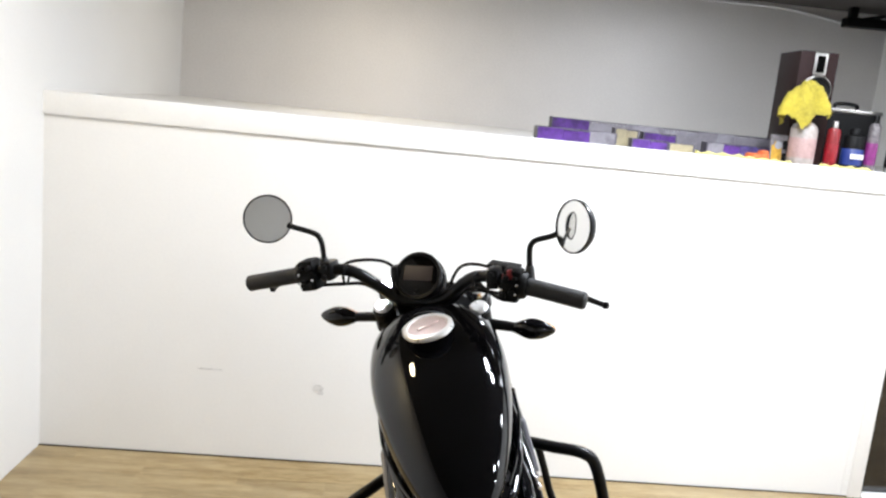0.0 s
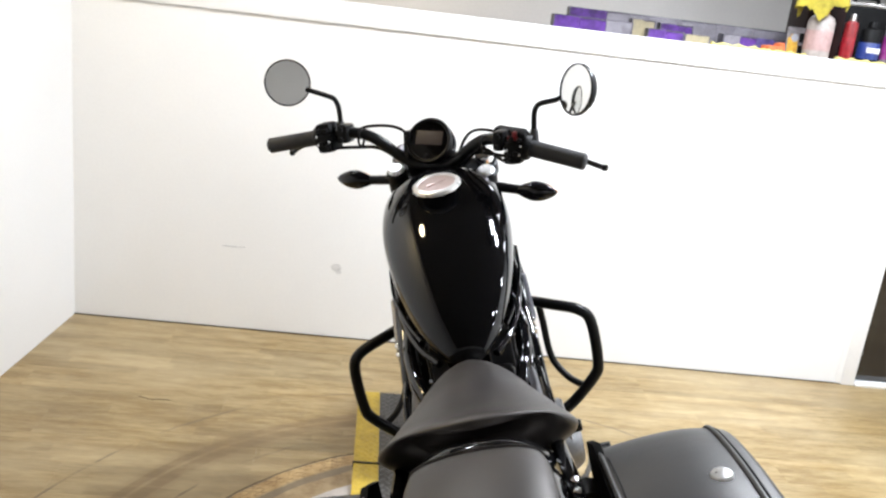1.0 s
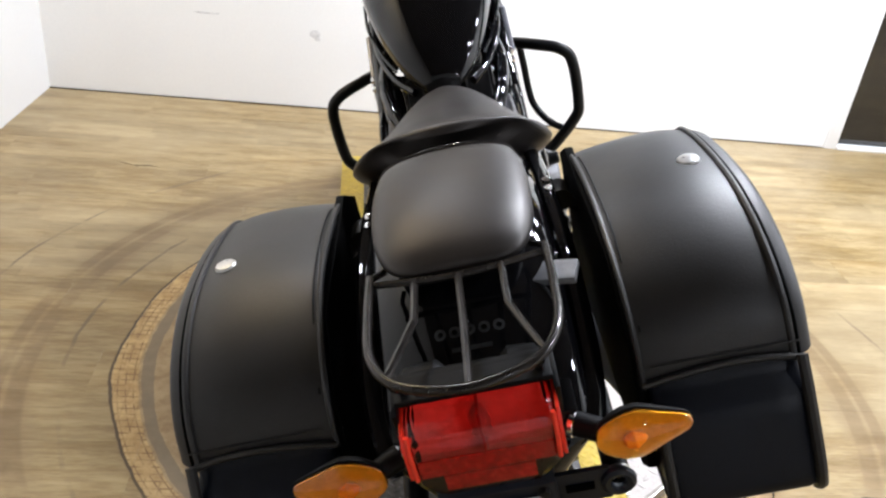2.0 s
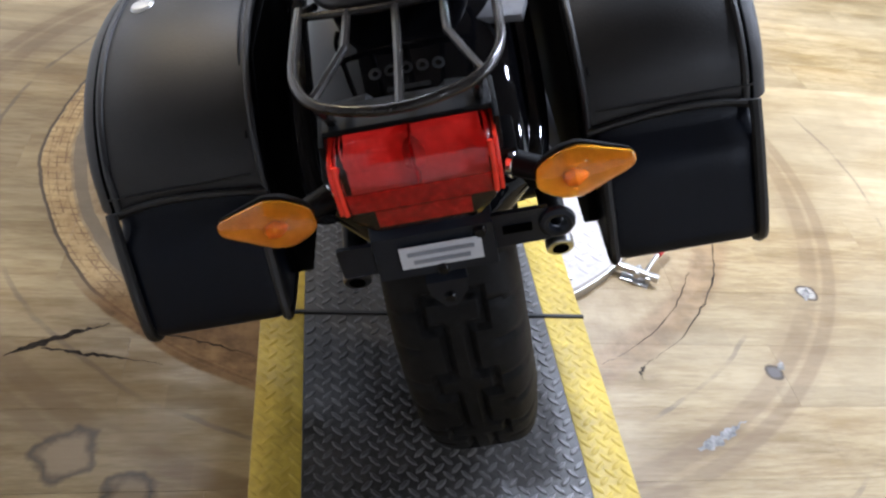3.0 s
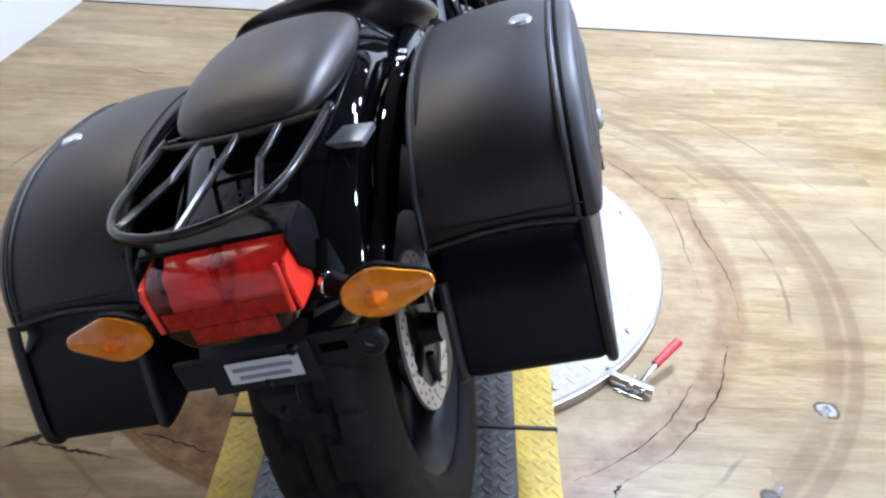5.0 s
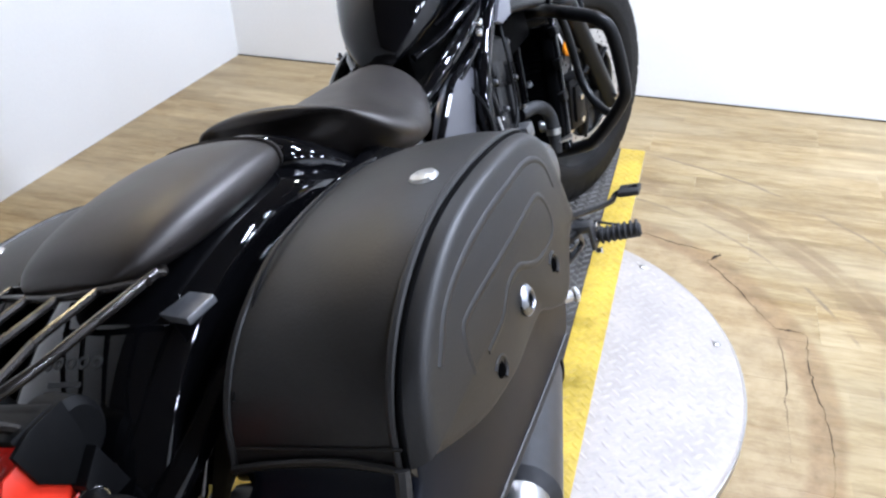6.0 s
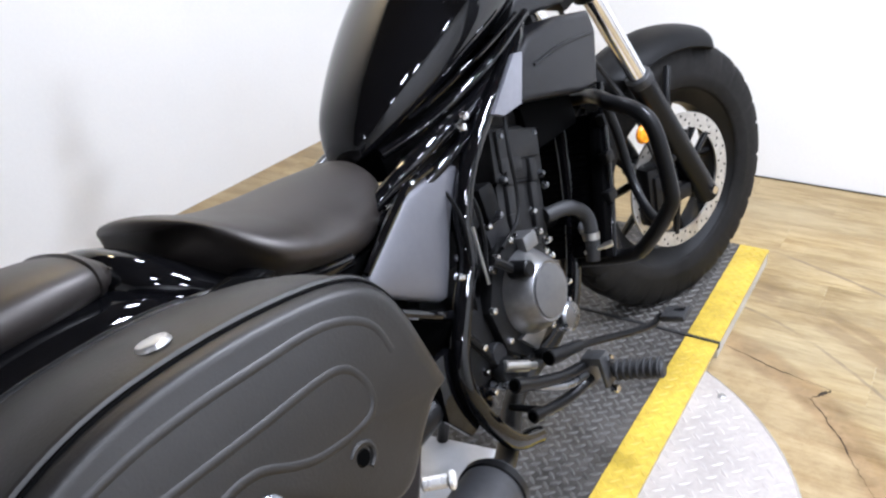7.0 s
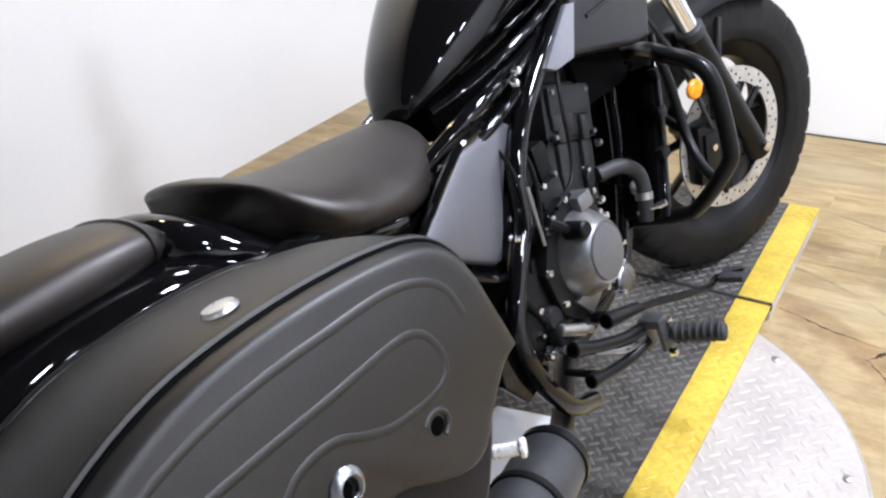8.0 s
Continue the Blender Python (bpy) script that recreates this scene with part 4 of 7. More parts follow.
def wheel(name, centre, radius, width, groove, place, disc_r, disc_x, label):
    """Hub, with tyre, rim, spokes and brake disc under it."""
    ACROSS = pose(0, 0, 0, 0, 90, 0)
    t = Matrix.Translation(centre)
    hub = place(name, moved(lathe([(0, -0.10), (0.022, -0.10), (0.028, -0.06), (0.04, -0.04), (0.04, 0.04), (0.028, 0.06), (0.022, 0.10), (0, 0.10)], 24, ACROSS), t), SATIN, None, label)
    place("tyre", moved(tyre_mesh(radius, width, 0.212, groove), t), RUBBER, hub, "black rubber tyre with block tread", 50)
    for s in (-1, 1):
        place("sidewall_ring", moved(lathe([(0.252, 0.0), (0.254, 0.0016), (0.257, 0.0016), (0.259, 0.0)], 72, Matrix.Translation((s * (width / 2 - 0.012), 0, 0)) @ ACROSS @ pose(0, 0, 0, 0 if s > 0 else 180, 0, 0)), t), RUBBER, hub)
    rw = width * 0.40
    place("rim", moved(lathe([(0.216, -rw), (0.222, -rw), (0.222, -rw + 0.006), (0.205, -rw + 0.012), (0.188, -rw * 0.5), (0.184, 0), (0.188, rw * 0.5), (0.205, rw - 0.012), (0.222, rw - 0.006),
                              (0.222, rw), (0.216, rw), (0.200, rw - 0.016), (0.178, rw * 0.45), (0.172, 0), (0.178, -rw * 0.45), (0.200, -rw + 0.016), (0.216, -rw)], 64, ACROSS), t), SATIN, hub, "black cast rim")
    for k in range(5):
        a = 2 * math.pi * k / 5 + 0.3
        for s in (-1, 1):
            b = a + s * 0.30
            place("spoke", moved(tube([(0.004 * s, 0.034 * math.cos(a + s * 0.25), 0.034 * math.sin(a + s * 0.25)), (0.006 * s, 0.10 * math.cos(a + s * 0.2), 0.10 * math.sin(a + s * 0.2)),
                                       (0, 0.180 * math.cos(b), 0.180 * math.sin(b))], (0.016, 0.010), 8, 4, flat=0.8), t), SATIN, hub)
    if disc_r:
        inner = disc_r - 0.034
        d = t @ Matrix.Translation((disc_x, 0, 0))
        rotor = place("brake_disc", moved(lathe([(inner, -0.0025), (disc_r, -0.0025), (disc_r, 0.0025), (inner, 0.0025), (inner, -0.0025)], 64, ACROSS), d), DISC, hub, "drilled steel brake disc")
        holes = bmesh.new()
        for k in range(60):
            a = 2 * math.pi * k / 60
            rr = inner + 0.007 + 0.010 * (k % 3)
            for s in (-1, 1):
                bmesh.ops.create_circle(holes, cap_ends=True, segments=8, radius=0.0033, matrix=Matrix.Translation((0.0029 * s, rr * math.cos(a), rr * math.sin(a))) @ ACROSS)
        place("hole", moved(holes, d), HOLE, hub)
        for k in range(5):
            a = 2 * math.pi * k / 5 + 0.6
            place("disc_carrier", moved(tube([(0.0, 0.04 * math.cos(a), 0.04 * math.sin(a)), (0.0, (inner + 0.004) * math.cos(a + 0.12), (inner + 0.004) * math.sin(a + 0.12))], 0.008, 8), d), SATIN, hub)
    return hub


def fixed(name, bm, mat, parent=None, label="", sharp=40):
    return part(name, bm, mat, parent or bike, label, sharp)


wheel("rear_wheel", AXLE_R, RR, 0.166, rear_groove, fixed, 0.12, 0.07, "black cast rear wheel")
wheel("front_wheel", AXLE_F, RF, 0.130, front_groove, steered, 0.160, 0.066, "black cast front wheel turned to one side")


# tank
def tank_mesh():
    rows = smooth_rows([(-0.432, 0.706, 0.738, 0.034), (-0.415, 0.708, 0.766, 0.052), (-0.38, 0.718, 0.808, 0.078), (-0.305, 0.736, 0.874, 0.109), (-0.215, 0.762, 0.942, 0.133),
                        (-0.125, 0.790, 0.993, 0.145), (-0.03, 0.822, 1.016, 0.142), (0.045, 0.848, 1.008, 0.127), (0.10, 0.873, 0.980, 0.10), (0.125, 0.893, 0.955, 0.06)], 4)
    return loft([oval(y, lo, hi, w, 2.9, 48, 2.15) for y, lo, hi, w in rows])


tank = fixed("fuel_tank", tank_mesh(), GLOSS, None, "glossy black teardrop fuel tank", 60)
CAP = pose(0.0, -0.135, 1.006, 12, 0, 0)
part("cap_ring", lathe([(0.041, 0.001), (0.043, 0.006), (0.049, 0.006), (0.053, 0.003), (0.0535, -0.004)], 40, CAP), RINGMETAL, tank, "chrome ring of the fuel cap")
part("fuel_cap", joined(lathe([(0, 0.005), (0.02, 0.0048), (0.040, 0.004), (0.041, 0.0), (0, 0.0)], 36, CAP), moved(block(0.05, 0.010, 0.004, 0.002), CAP @ pose(0, 0, 0.0045, 0, 0, 30))), CAPMETAL, tank, "polished fuel cap with a key flap")
for s in (1, -1):
    part("tank_seam", tube([(s * 0.088, -0.36, 0.742), (s * 0.113, -0.30, 0.760), (s * 0.140, -0.2, 0.792), (s * 0.147, -0.10, 0.822)], 0.0035, 8), GLOSS, tank)
fixed("frame_spine", joined(span((-0.045, -0.40, 0.66), (0.045, 0.0, 0.745), 0.015), span((-0.06, -0.1, 0.70), (0.06, 0.09, 0.86), 0.02)), SHADEBLK)
for s in (1, -1):
    fixed("tank_trim", tube([(s * 0.058, -0.41, 0.708), (s * 0.094, -0.35, 0.722), (s * 0.122, -0.26, 0.748), (s * 0.134, -0.16, 0.778), (s * 0.126, -0.04, 0.815)], 0.008, 10), GLOSS, None, "glossy black trim under the tank")
fixed("tank_front_cover", joined(span((-0.05, 0.06, 0.86), (0.05, 0.13, 0.93), 0.02)), PLASTIC)


# seats
def seat_mesh():
    """Saddle: crowned top down to a rounded ridge, then a tucked-in skirt (y, skirt foot, ridge, crown, half width, foot half width)."""
    rows = smooth_rows([(-0.424, 0.668, 0.676, 0.694, 0.030, 0.024), (-0.436, 0.640, 0.668, 0.715, 0.058, 0.050), (-0.465, 0.622, 0.664, 0.727, 0.082, 0.074), (-0.51, 0.602, 0.663, 0.732, 0.102, 0.094),
                        (-0.57, 0.604, 0.658, 0.737, 0.124, 0.116), (-0.63, 0.622, 0.662, 0.740, 0.146, 0.138), (-0.69, 0.640, 0.672, 0.748, 0.162, 0.152), (-0.735, 0.655, 0.686, 0.762, 0.167, 0.155),
                        (-0.77, 0.682, 0.708, 0.777, 0.159, 0.147), (-0.797, 0.714, 0.738, 0.782, 0.132, 0.121), (-0.808, 0.734, 0.752, 0.770, 0.096, 0.090)], 4)
    rings = []
    for y, lo, mid, hi, w, wf in rows:
        ring = []
        for k in range(56):
            a = 2 * math.pi * k / 56
            c, s = math.cos(a), math.sin(a)
            up = s > 0
            q = 1.75 if up else 3.0
            f = math.copysign(abs(c) ** (2 / q), c)
            h = abs(s) ** (2 / q)
            x = f * (w if up else w + (wf - w) * h)
            z = mid + (hi - mid) * h if up else mid - (mid - lo) * h
            back = 0.03 * f * f * (1 if y < -0.6 else max(0.0, (-0.45 - y) / 0.15)) * (1 if y > -0.7 else 1.2)
            ring.append((x, y + back, z))
        rings.append(ring)
    return loft(rings)


seat = fixed("seat", seat_mesh(), SEATV, None, "black vinyl rider seat with a raised back edge", 60)


def pad_mesh():
    rows = smooth_rows([(-0.856, 0.742, 0.756, 0.050), (-0.868, 0.730, 0.770, 0.082), (-0.895, 0.722, 0.783, 0.096), (-0.95, 0.718, 0.790, 0.103), (-1.02, 0.718, 0.791, 0.103), (-1.08, 0.722, 0.786, 0.098),
                        (-1.125, 0.730, 0.774, 0.086), (-1.148, 0.740, 0.760, 0.068), (-1.155, 0.746, 0.753, 0.046)], 4)
    return loft([oval(y, lo, hi, w, 2.8, 40, 2.3) for y, lo, hi, w in rows])


pad = fixed("pillion_pad", pad_mesh(), SEATV, None, "padded black pillion seat", 60)
part("pad_band", loft([oval(y, lo, hi, w, 2.8, 40, 2.3) for y, lo, hi, w in ((-0.878, 0.7265, 0.7755, 0.0895), (-0.879, 0.7235, 0.7800, 0.0935), (-0.887, 0.722, 0.7842, 0.0968), (-0.8895, 0.7245, 0.7810, 0.0935))]), SEATV, pad, "stitched vinyl band")
for k in range(5):
    part("pad_pleat", tube([(-0.088 + 0.001 * k, -0.868 - 0.006 * k, 0.752), (0.0, -0.866 - 0.006 * k, 0.7735 + 0.0022 * k), (0.088 - 0.001 * k, -0.868 - 0.006 * k, 0.752)], 0.0016, 6, 4), SEATV, pad)
for s in (1, -1):
    part("pad_seam", tube([(s * 0.082, -0.877, 0.756), (s * 0.0965, -0.92, 0.753), (s * 0.1005, -1.02, 0.751), (s * 0.092, -1.10, 0.750)], 0.0022, 6), PLASTIC, pad)


# rear mudguard, struts and rack
def guard_mesh(centre, radius, a0, a1, half, drop, thick=0.004, n=36, m=20, skirt=0.0):
    """A curved mudguard over a wheel, with thickness and, if wanted, straight sides."""
    section = []
    for j in range(m + 1):
        b = (j / m * 2 - 1) * 1.35
        section.append((half * math.sin(b) / math.sin(1.35), drop * (1 - math.cos(b)) / (1 - math.cos(1.35))))
    if skirt:
        section = [(-half * 1.015, drop + skirt), (-half * 1.02, drop + skirt * 0.25)] + section + [(half * 1.02, drop + skirt * 0.25), (half * 1.015, drop + skirt)]
    bm, outer, inner = bmesh.new(), [], []
    for sheet, extra in ((outer, 0.0), (inner, -thick)):
        for i in range(n + 1):
            a = a0 + (a1 - a0) * i / n
            ends = 1 - 0.55 * max(0, abs(2 * i / n - 1) - 0.82) / 0.18
            sheet.append([bm.verts.new((centre[0] + x * ends * (1 + extra / half), centre[1] + (radius + extra - d) * math.cos(a), centre[2] + (radius + extra - d) * math.sin(a))) for x, d in section])
    last = len(section) - 1
    for sheet in (outer, inner):
        for p, q in zip(sheet, sheet[1:]):
            for j in range(last):
                bm.faces.new((p[j], p[j + 1], q[j + 1], q[j]))
    for i in range(n):
        for j in (0, last):
            bm.faces.new((outer[i][j], outer[i + 1][j], inner[i + 1][j], inner[i][j]))
    for j in range(last):
        for i in (0, n):
            bm.faces.new((outer[i][j], outer[i][j + 1], inner[i][j + 1], inner[i][j]))
    return bm


GUARD_Y, GUARD_Z, GUARD_R = -0.970, 0.335, 0.414
fender = fixed("rear_mudguard", guard_mesh((0, GUARD_Y, GUARD_Z), GUARD_R, radians(50), radians(150), 0.116, 0.036, n=56, m=28, skirt=0.055), GLOSS, None, "glossy black rear mudguard", 50)


def on_guard(degrees, x, lift):
    """A place lying on the mudguard's skin, at an angle round the wheel and x across it."""
    a, b = radians(degrees), math.asin(x * math.sin(1.35) / 0.116)
    r = GUARD_R + lift - 0.036 * (1 - math.cos(b)) / (1 - math.cos(1.35))
    return Matrix.Translation((x, GUARD_Y + r * math.cos(a), GUARD_Z + r * math.sin(a))) @ pose(0, 0, 0, degrees - 90, 0, 0) @ pose(0, 0, 0, 0, math.degrees(math.atan(0.36 * math.tan(b))), 0)


for k in range(5):
    part("badge_mark", lathe([(0.0035, -0.0004), (0.0068, -0.0004), (0.0068, 0.0006), (0.0035, 0.0006), (0.0035, -0.0004)], 20, on_guard(122, -0.034 + 0.0170 * k, 0.0)), SILVERINK, fender)
part("badge_bar", block(0.046, 0.005, 0.0010, 0.0, on_guard(125.0, 0.0, -0.0004)), SILVERINK, fender)
for s in (1, -1):
    fixed("fender_strut", tube([(s * 0.118, -0.62, 0.680), (s * 0.130, -0.80, 0.676), (s * 0.134, -0.95, 0.672), (s * 0.133, -1.08, 0.650), (s * 0.128, -1.20, 0.605), (s * 0.112, -1.275, 0.572)], 0.0105, 10, flat=1.5), GLOSS, None, "glossy black strut beside the mudguard")
    for y, z in ((-0.86, 0.686), (-0.885, 0.684)):
        fixed("strut_bolt", lathe([(0, 0.007), (0.005, 0.006), (0.008, 0.003), (0.008, 0.0)], 12, pose(s * 0.134, y, z, 0, 20 * s, 0)), CHROME)
    fixed("bag_stay", joined(tube([(s * 0.115, -0.86, 0.66), (s * 0.15, -0.86, 0.655), (s * 0.185, -0.87, 0.63)], 0.009, 8), rod((s * 0.15, -0.84, 0.66), (s * 0.15, -0.88, 0.66), 0.017)), SATIN)
fixed("bag_bracket", moved(block(0.056, 0.036, 0.009, 0.002), Matrix.Translation((0.108, -1.126, 0.694)) @ pose(0, 0, 0, 6, -2, -17)), surface("satin_zinc", (0.26, 0.26, 0.27), 0.34, 0.6, var=0.2, scale=40), None, "bare metal saddlebag bracket")
# mounting plates in shade black, widened to darken the gap inside each bag
for s in (1, -1):
    fixed("bag_mount", prism([(-1.235, 0.47), (-1.20, 0.63), (-1.11, 0.695), (-0.80, 0.704), (-0.715, 0.66), (-0.725, 0.43), (-1.19, 0.43)], s * 0.172, s * 0.1855, 0.003), SHADEBLK, None, "black saddlebag mounting plate")
rack = fixed("luggage_rack", tube([(-0.103, -1.135, 0.744), (-0.101, -1.22, 0.746), (-0.094, -1.295, 0.747), (-0.065, -1.343, 0.747), (0, -1.364, 0.747), (0.065, -1.343, 0.747), (0.094, -1.295, 0.747),
                              (0.101, -1.22, 0.746), (0.103, -1.135, 0.744)], 0.0052, 10), RACKM, None, "dark steel tube luggage rack over the mudguard")
part("rack_bar", tube([(-0.108, -1.150, 0.744), (0, -1.165, 0.745), (0.108, -1.150, 0.744)], 0.0044, 8), RACKM, rack)
part("rack_bar", tube([(0.0, -1.166, 0.745), (0.002, -1.26, 0.747), (0.002, -1.360, 0.747)], 0.0044, 8), RACKM, rack)
for s in (1, -1):
    part("rack_bar", tube([(s * 0.050, -1.16, 0.745), (s * 0.050, -1.235, 0.746), (s * 0.053, -1.25, 0.746), (s * 0.072, -1.315, 0.747), (s * 0.078, -1.33, 0.747)], 0.0044, 8), RACKM, rack)
    part("rack_leg", tube([(s * 0.103, -1.137, 0.744), (s * 0.100, -1.124, 0.738), (s * 0.088, -1.112, 0.736)], 0.0044, 8), RACKM, rack)
    part("rack_leg", tube([(s * 0.07, -1.342, 0.746), (s * 0.07, -1.30, 0.70), (s * 0.08, -1.26, 0.62)], 0.005, 8), RACKM, rack)


# tail lamp, indicators and plate bracket
TAIL = [(-1.288, 0.606, 0.696, 0.071), (-1.300, 0.601, 0.699, 0.074), (-1.330, 0.600, 0.698, 0.075), (-1.349, 0.604, 0.690, 0.073), (-1.355, 0.610, 0.682, 0.070)]


def tail_mesh():
    """The box-shaped lens: straight sides above, cut corners below."""
    rings = []
    for y, lo, hi, w in TAIL:
        mid = lo + (hi - lo) * 0.27
        rings.append([(w, y, mid), (w, y, hi - 0.008), (w - 0.008, y, hi), (-w + 0.008, y, hi), (-w, y, hi - 0.008), (-w, y, mid), (-w * 0.70, y, lo), (w * 0.70, y, lo)])
    bm = loft(rings)
    bmesh.ops.recalc_face_normals(bm, faces=bm.faces)
    bmesh.ops.bevel(bm, geom=[e for e in bm.edges if e.calc_face_angle(0) > 0.5], offset=0.003, segments=2, affect="EDGES")
    return bm


tail = fixed("tail_lamp", tail_mesh(), REDLENS, None, "clear red box-shaped tail lamp")
tail.visible_shadow = False
part("reflector", joined(prism([(-1.291, 0.634), (-1.291, 0.692), (-1.294, 0.692), (-1.318, 0.640), (-1.346, 0.634)], -0.0655, 0.0655)), REFLECT, tail, "silvered reflector inside the lamp")
part("lens_divider", prism([(-1.296, 0.690), (-1.320, 0.641), (-1.338, 0.641), (-1.338, 0.690)], -0.001, 0.001), DEEPRED, tail)
part("reflex_panel", joined(span((-0.046, -1.349, 0.611), (0.046, -1.343, 0.630), 0.001), span((-0.068, -1.3475, 0.631), (0.068, -1.344, 0.652), 0.001)), DEEPRED, tail, "dark red reflex panel")
part("bulb", lathe([(0, -0.016), (0.006, -0.014), (0.010, -0.004), (0.010, 0.004), (0.006, 0.010), (0, 0.012)], 16, pose(0.0, -1.316, 0.662, 90, 0, 0)), STICKER, tail)
for s in (1, -1):
    part("side_lens", prism([(-1.292, 0.628), (-1.292, 0.693), (-1.342, 0.686), (-1.350, 0.676), (-1.350, 0.632)], s * 0.0755, s * 0.0795, 0.001), REDSIDE, tail, "bright red side lens")
    part("side_lens", tube([(s * 0.0715, -1.3545, 0.635), (s * 0.0725, -1.353, 0.660), (s * 0.072, -1.349, 0.688)], 0.0028, 8, 4), REDSIDE, tail)
fixed("tail_housing", joined(span((-0.081, -1.292, 0.598), (0.081, -1.272, 0.708), 0.006), span((-0.080, -1.320, 0.7005), (0.080, -1.28, 0.708), 0.003)), PLASTIC, None, "black housing behind the tail lamp")
for s in (1, -1):
    fixed("tail_cheek", rod((s * 0.030, -1.266, 0.670), (s * 0.080, -1.266, 0.668), 0.034, 0.032, 24, 0.008), PLASTIC)
    fixed("side_cover", prism([(-1.268, 0.640), (-1.268, 0.706), (-1.305, 0.706), (-1.328, 0.698), (-1.322, 0.664), (-1.298, 0.640)], s * 0.0785, s * 0.0845, 0.002), PLASTIC, None, "black side cover of the tail lamp")
    fixed("stalk_mount", prism([(-1.30, 0.612), (-1.30, 0.640), (-1.272, 0.660), (-1.262, 0.610)], s * 0.078, s * 0.098, 0.003), SATIN)
    stalk = fixed("indicator_stalk", rod((s * 0.085, -1.295, 0.622), (s * 0.128, -1.318, 0.617), 0.014, 0.012, 14, 0.002), PLASTIC, None, "black rubber indicator stalk")
    part("stalk_collar", rod((s * 0.088, -1.297, 0.6218), (s * 0.094, -1.300, 0.621), 0.0155, n=16, ease=0.001), CHROME, stalk)
    drop = smooth_rows([(0.110, 0.008, 0.009), (0.117, 0.0155, 0.017), (0.134, 0.0235, 0.0265), (0.148, 0.0245, 0.0290), (0.158, 0.0235, 0.0280), (0.184, 0.0150, 0.0175), (0.202, 0.0090, 0.0100), (0.207, 0.0040, 0.0045)], 2)

    def shell(grow, back):
        """Rings of the diamond-shaped lamp; back keeps the half towards the bike, else the half facing the rear."""
        out = []
        for x, w, h in drop:
            ring = []
            for k in range(24):
                c, d = math.cos(2 * math.pi * k / 24), math.sin(2 * math.pi * k / 24)
                d = math.copysign(abs(d) ** 1.15, d)
                ring.append((s * (x * 0.9995 if grow < 1 else x), -1.326 + w * 0.85 * grow * (c if (c > 0) == back else 0.08 * c), 0.617 + h * grow * d + 0.06 * (x - 0.112)))
            out.append(ring)
        return out

    lamp_body = fixed("rear_indicator", loft(shell(1.0, False)), AMBERLENS, None, "clear amber diamond-shaped rear indicator", 60)
    lamp_body.visible_shadow = False
    part("indicator_shell", loft([[(x, y + 0.004, z) for x, y, z in ring] for ring in shell(1.05, True)]), PLASTIC, lamp_body, "black back shell", 70)
    part("reflector", loft([[(x, y * 1.0 - 0.0006 if y > -1.327 else -1.3275, z) for x, y, z in ring] for ring in shell(0.90, True)][1:-1]), REFLECT, lamp_body, "silvered dish")
    part("bulb", lathe([(0, -0.012), (0.006, -0.009), (0.0085, 0.0), (0.004, 0.009), (0, 0.012)], 14, pose(s * 0.148, -1.332, 0.618, 0, 80, 0)), BULB, lamp_body, "amber bulb")
holder = fixed("plate_bracket", prism([(-1.322, 0.60), (-1.340, 0.585), (-1.346, 0.535), (-1.343, 0.533), (-1.334, 0.584), (-1.316, 0.597)], -0.062, 0.062, 0.002), BLUEBLK, None, "blue-black number plate bracket")
part("bracket_tongue", loft([[(0.005 - w, y, z), (0.005 + w, y, z), (0.005 + w, y + 0.005, z), (0.005 - w, y + 0.005, z)] for w, y, z in
                             ((0.031, -1.343, 0.552), (0.022, -1.347, 0.537), (0.021, -1.339, 0.531), (0.022, -1.349, 0.524), (0.020, -1.350, 0.508), (0.006, -1.352, 0.490))]), BLUEBLK, holder)
label_plate = part("sticker", moved(block(0.084, 0.026, 0.0016, 0.0008), Matrix.Translation((0.006, -1.3466, 0.562)) @ pose(0, 0, 0, 82, 0, 0)), STICKER, holder, "white paper sticker with grey print")
for k in range(2):
    part("print_bar", moved(block(0.068 - 0.01 * k, 0.0045, 0.0004), Matrix.Translation((0.006, -1.3486 - 0.001 * k, 0.567 - 0.010 * k)) @ pose(0, 0, 0, 82, 0, 0)), INK, label_plate)
for x, z in ((0.005, 0.544), (0.005, 0.503), (0.048, 0.585)):
    part("bracket_bolt", lathe([(0, 0.006), (0.005, 0.005), (0.007, 0.0)], 12, Matrix.Translation((x, -1.350, z)) @ pose(0, 0, 0, 90, 0, 0)), SATIN, holder)
part("side_ear", joined(prism([(-1.338, 0.548), (-1.338, 0.590), (-1.332, 0.590), (-1.332, 0.548)], 0.060, 0.118, 0.003)), BLUEBLK, holder)
part("ear_slot", span((0.070, -1.3395, 0.565), (0.100, -1.3375, 0.575), 0.0), HOLE, holder)
part("reflector_ring", tube([(0.125 + 0.013 * math.cos(a), -1.338, 0.570 + 0.013 * math.sin(a)) for a in [2 * math.pi * k / 12 for k in range(12)]], 0.006, 8, 2, True), BLUEBLK, holder)
part("side_ear", prism([(-1.338, 0.540), (-1.338, 0.578), (-1.332, 0.578), (-1.332, 0.540)], -0.100, -0.060, 0.003), BLUEBLK, holder)


# ---- saddlebags ----
TOP = [(-0.752, 0.640), (-0.768, 0.676), (-0.800, 0.702), (-0.86, 0.718), (-0.95, 0.728), (-1.04, 0.727), (-1.11, 0.711), (-1.165, 0.684), (-1.205, 0.645), (-1.226, 0.600)]
FOOT = [(-1.250, 0.560), (-1.288, 0.470), (-1.285, 0.452), (-1.262, 0.445), (-1.13, 0.445), (-1.0, 0.440), (-0.90, 0.436), (-0.845, 0.437), (-0.815, 0.465), (-0.778, 0.525), (-0.760, 0.575)]


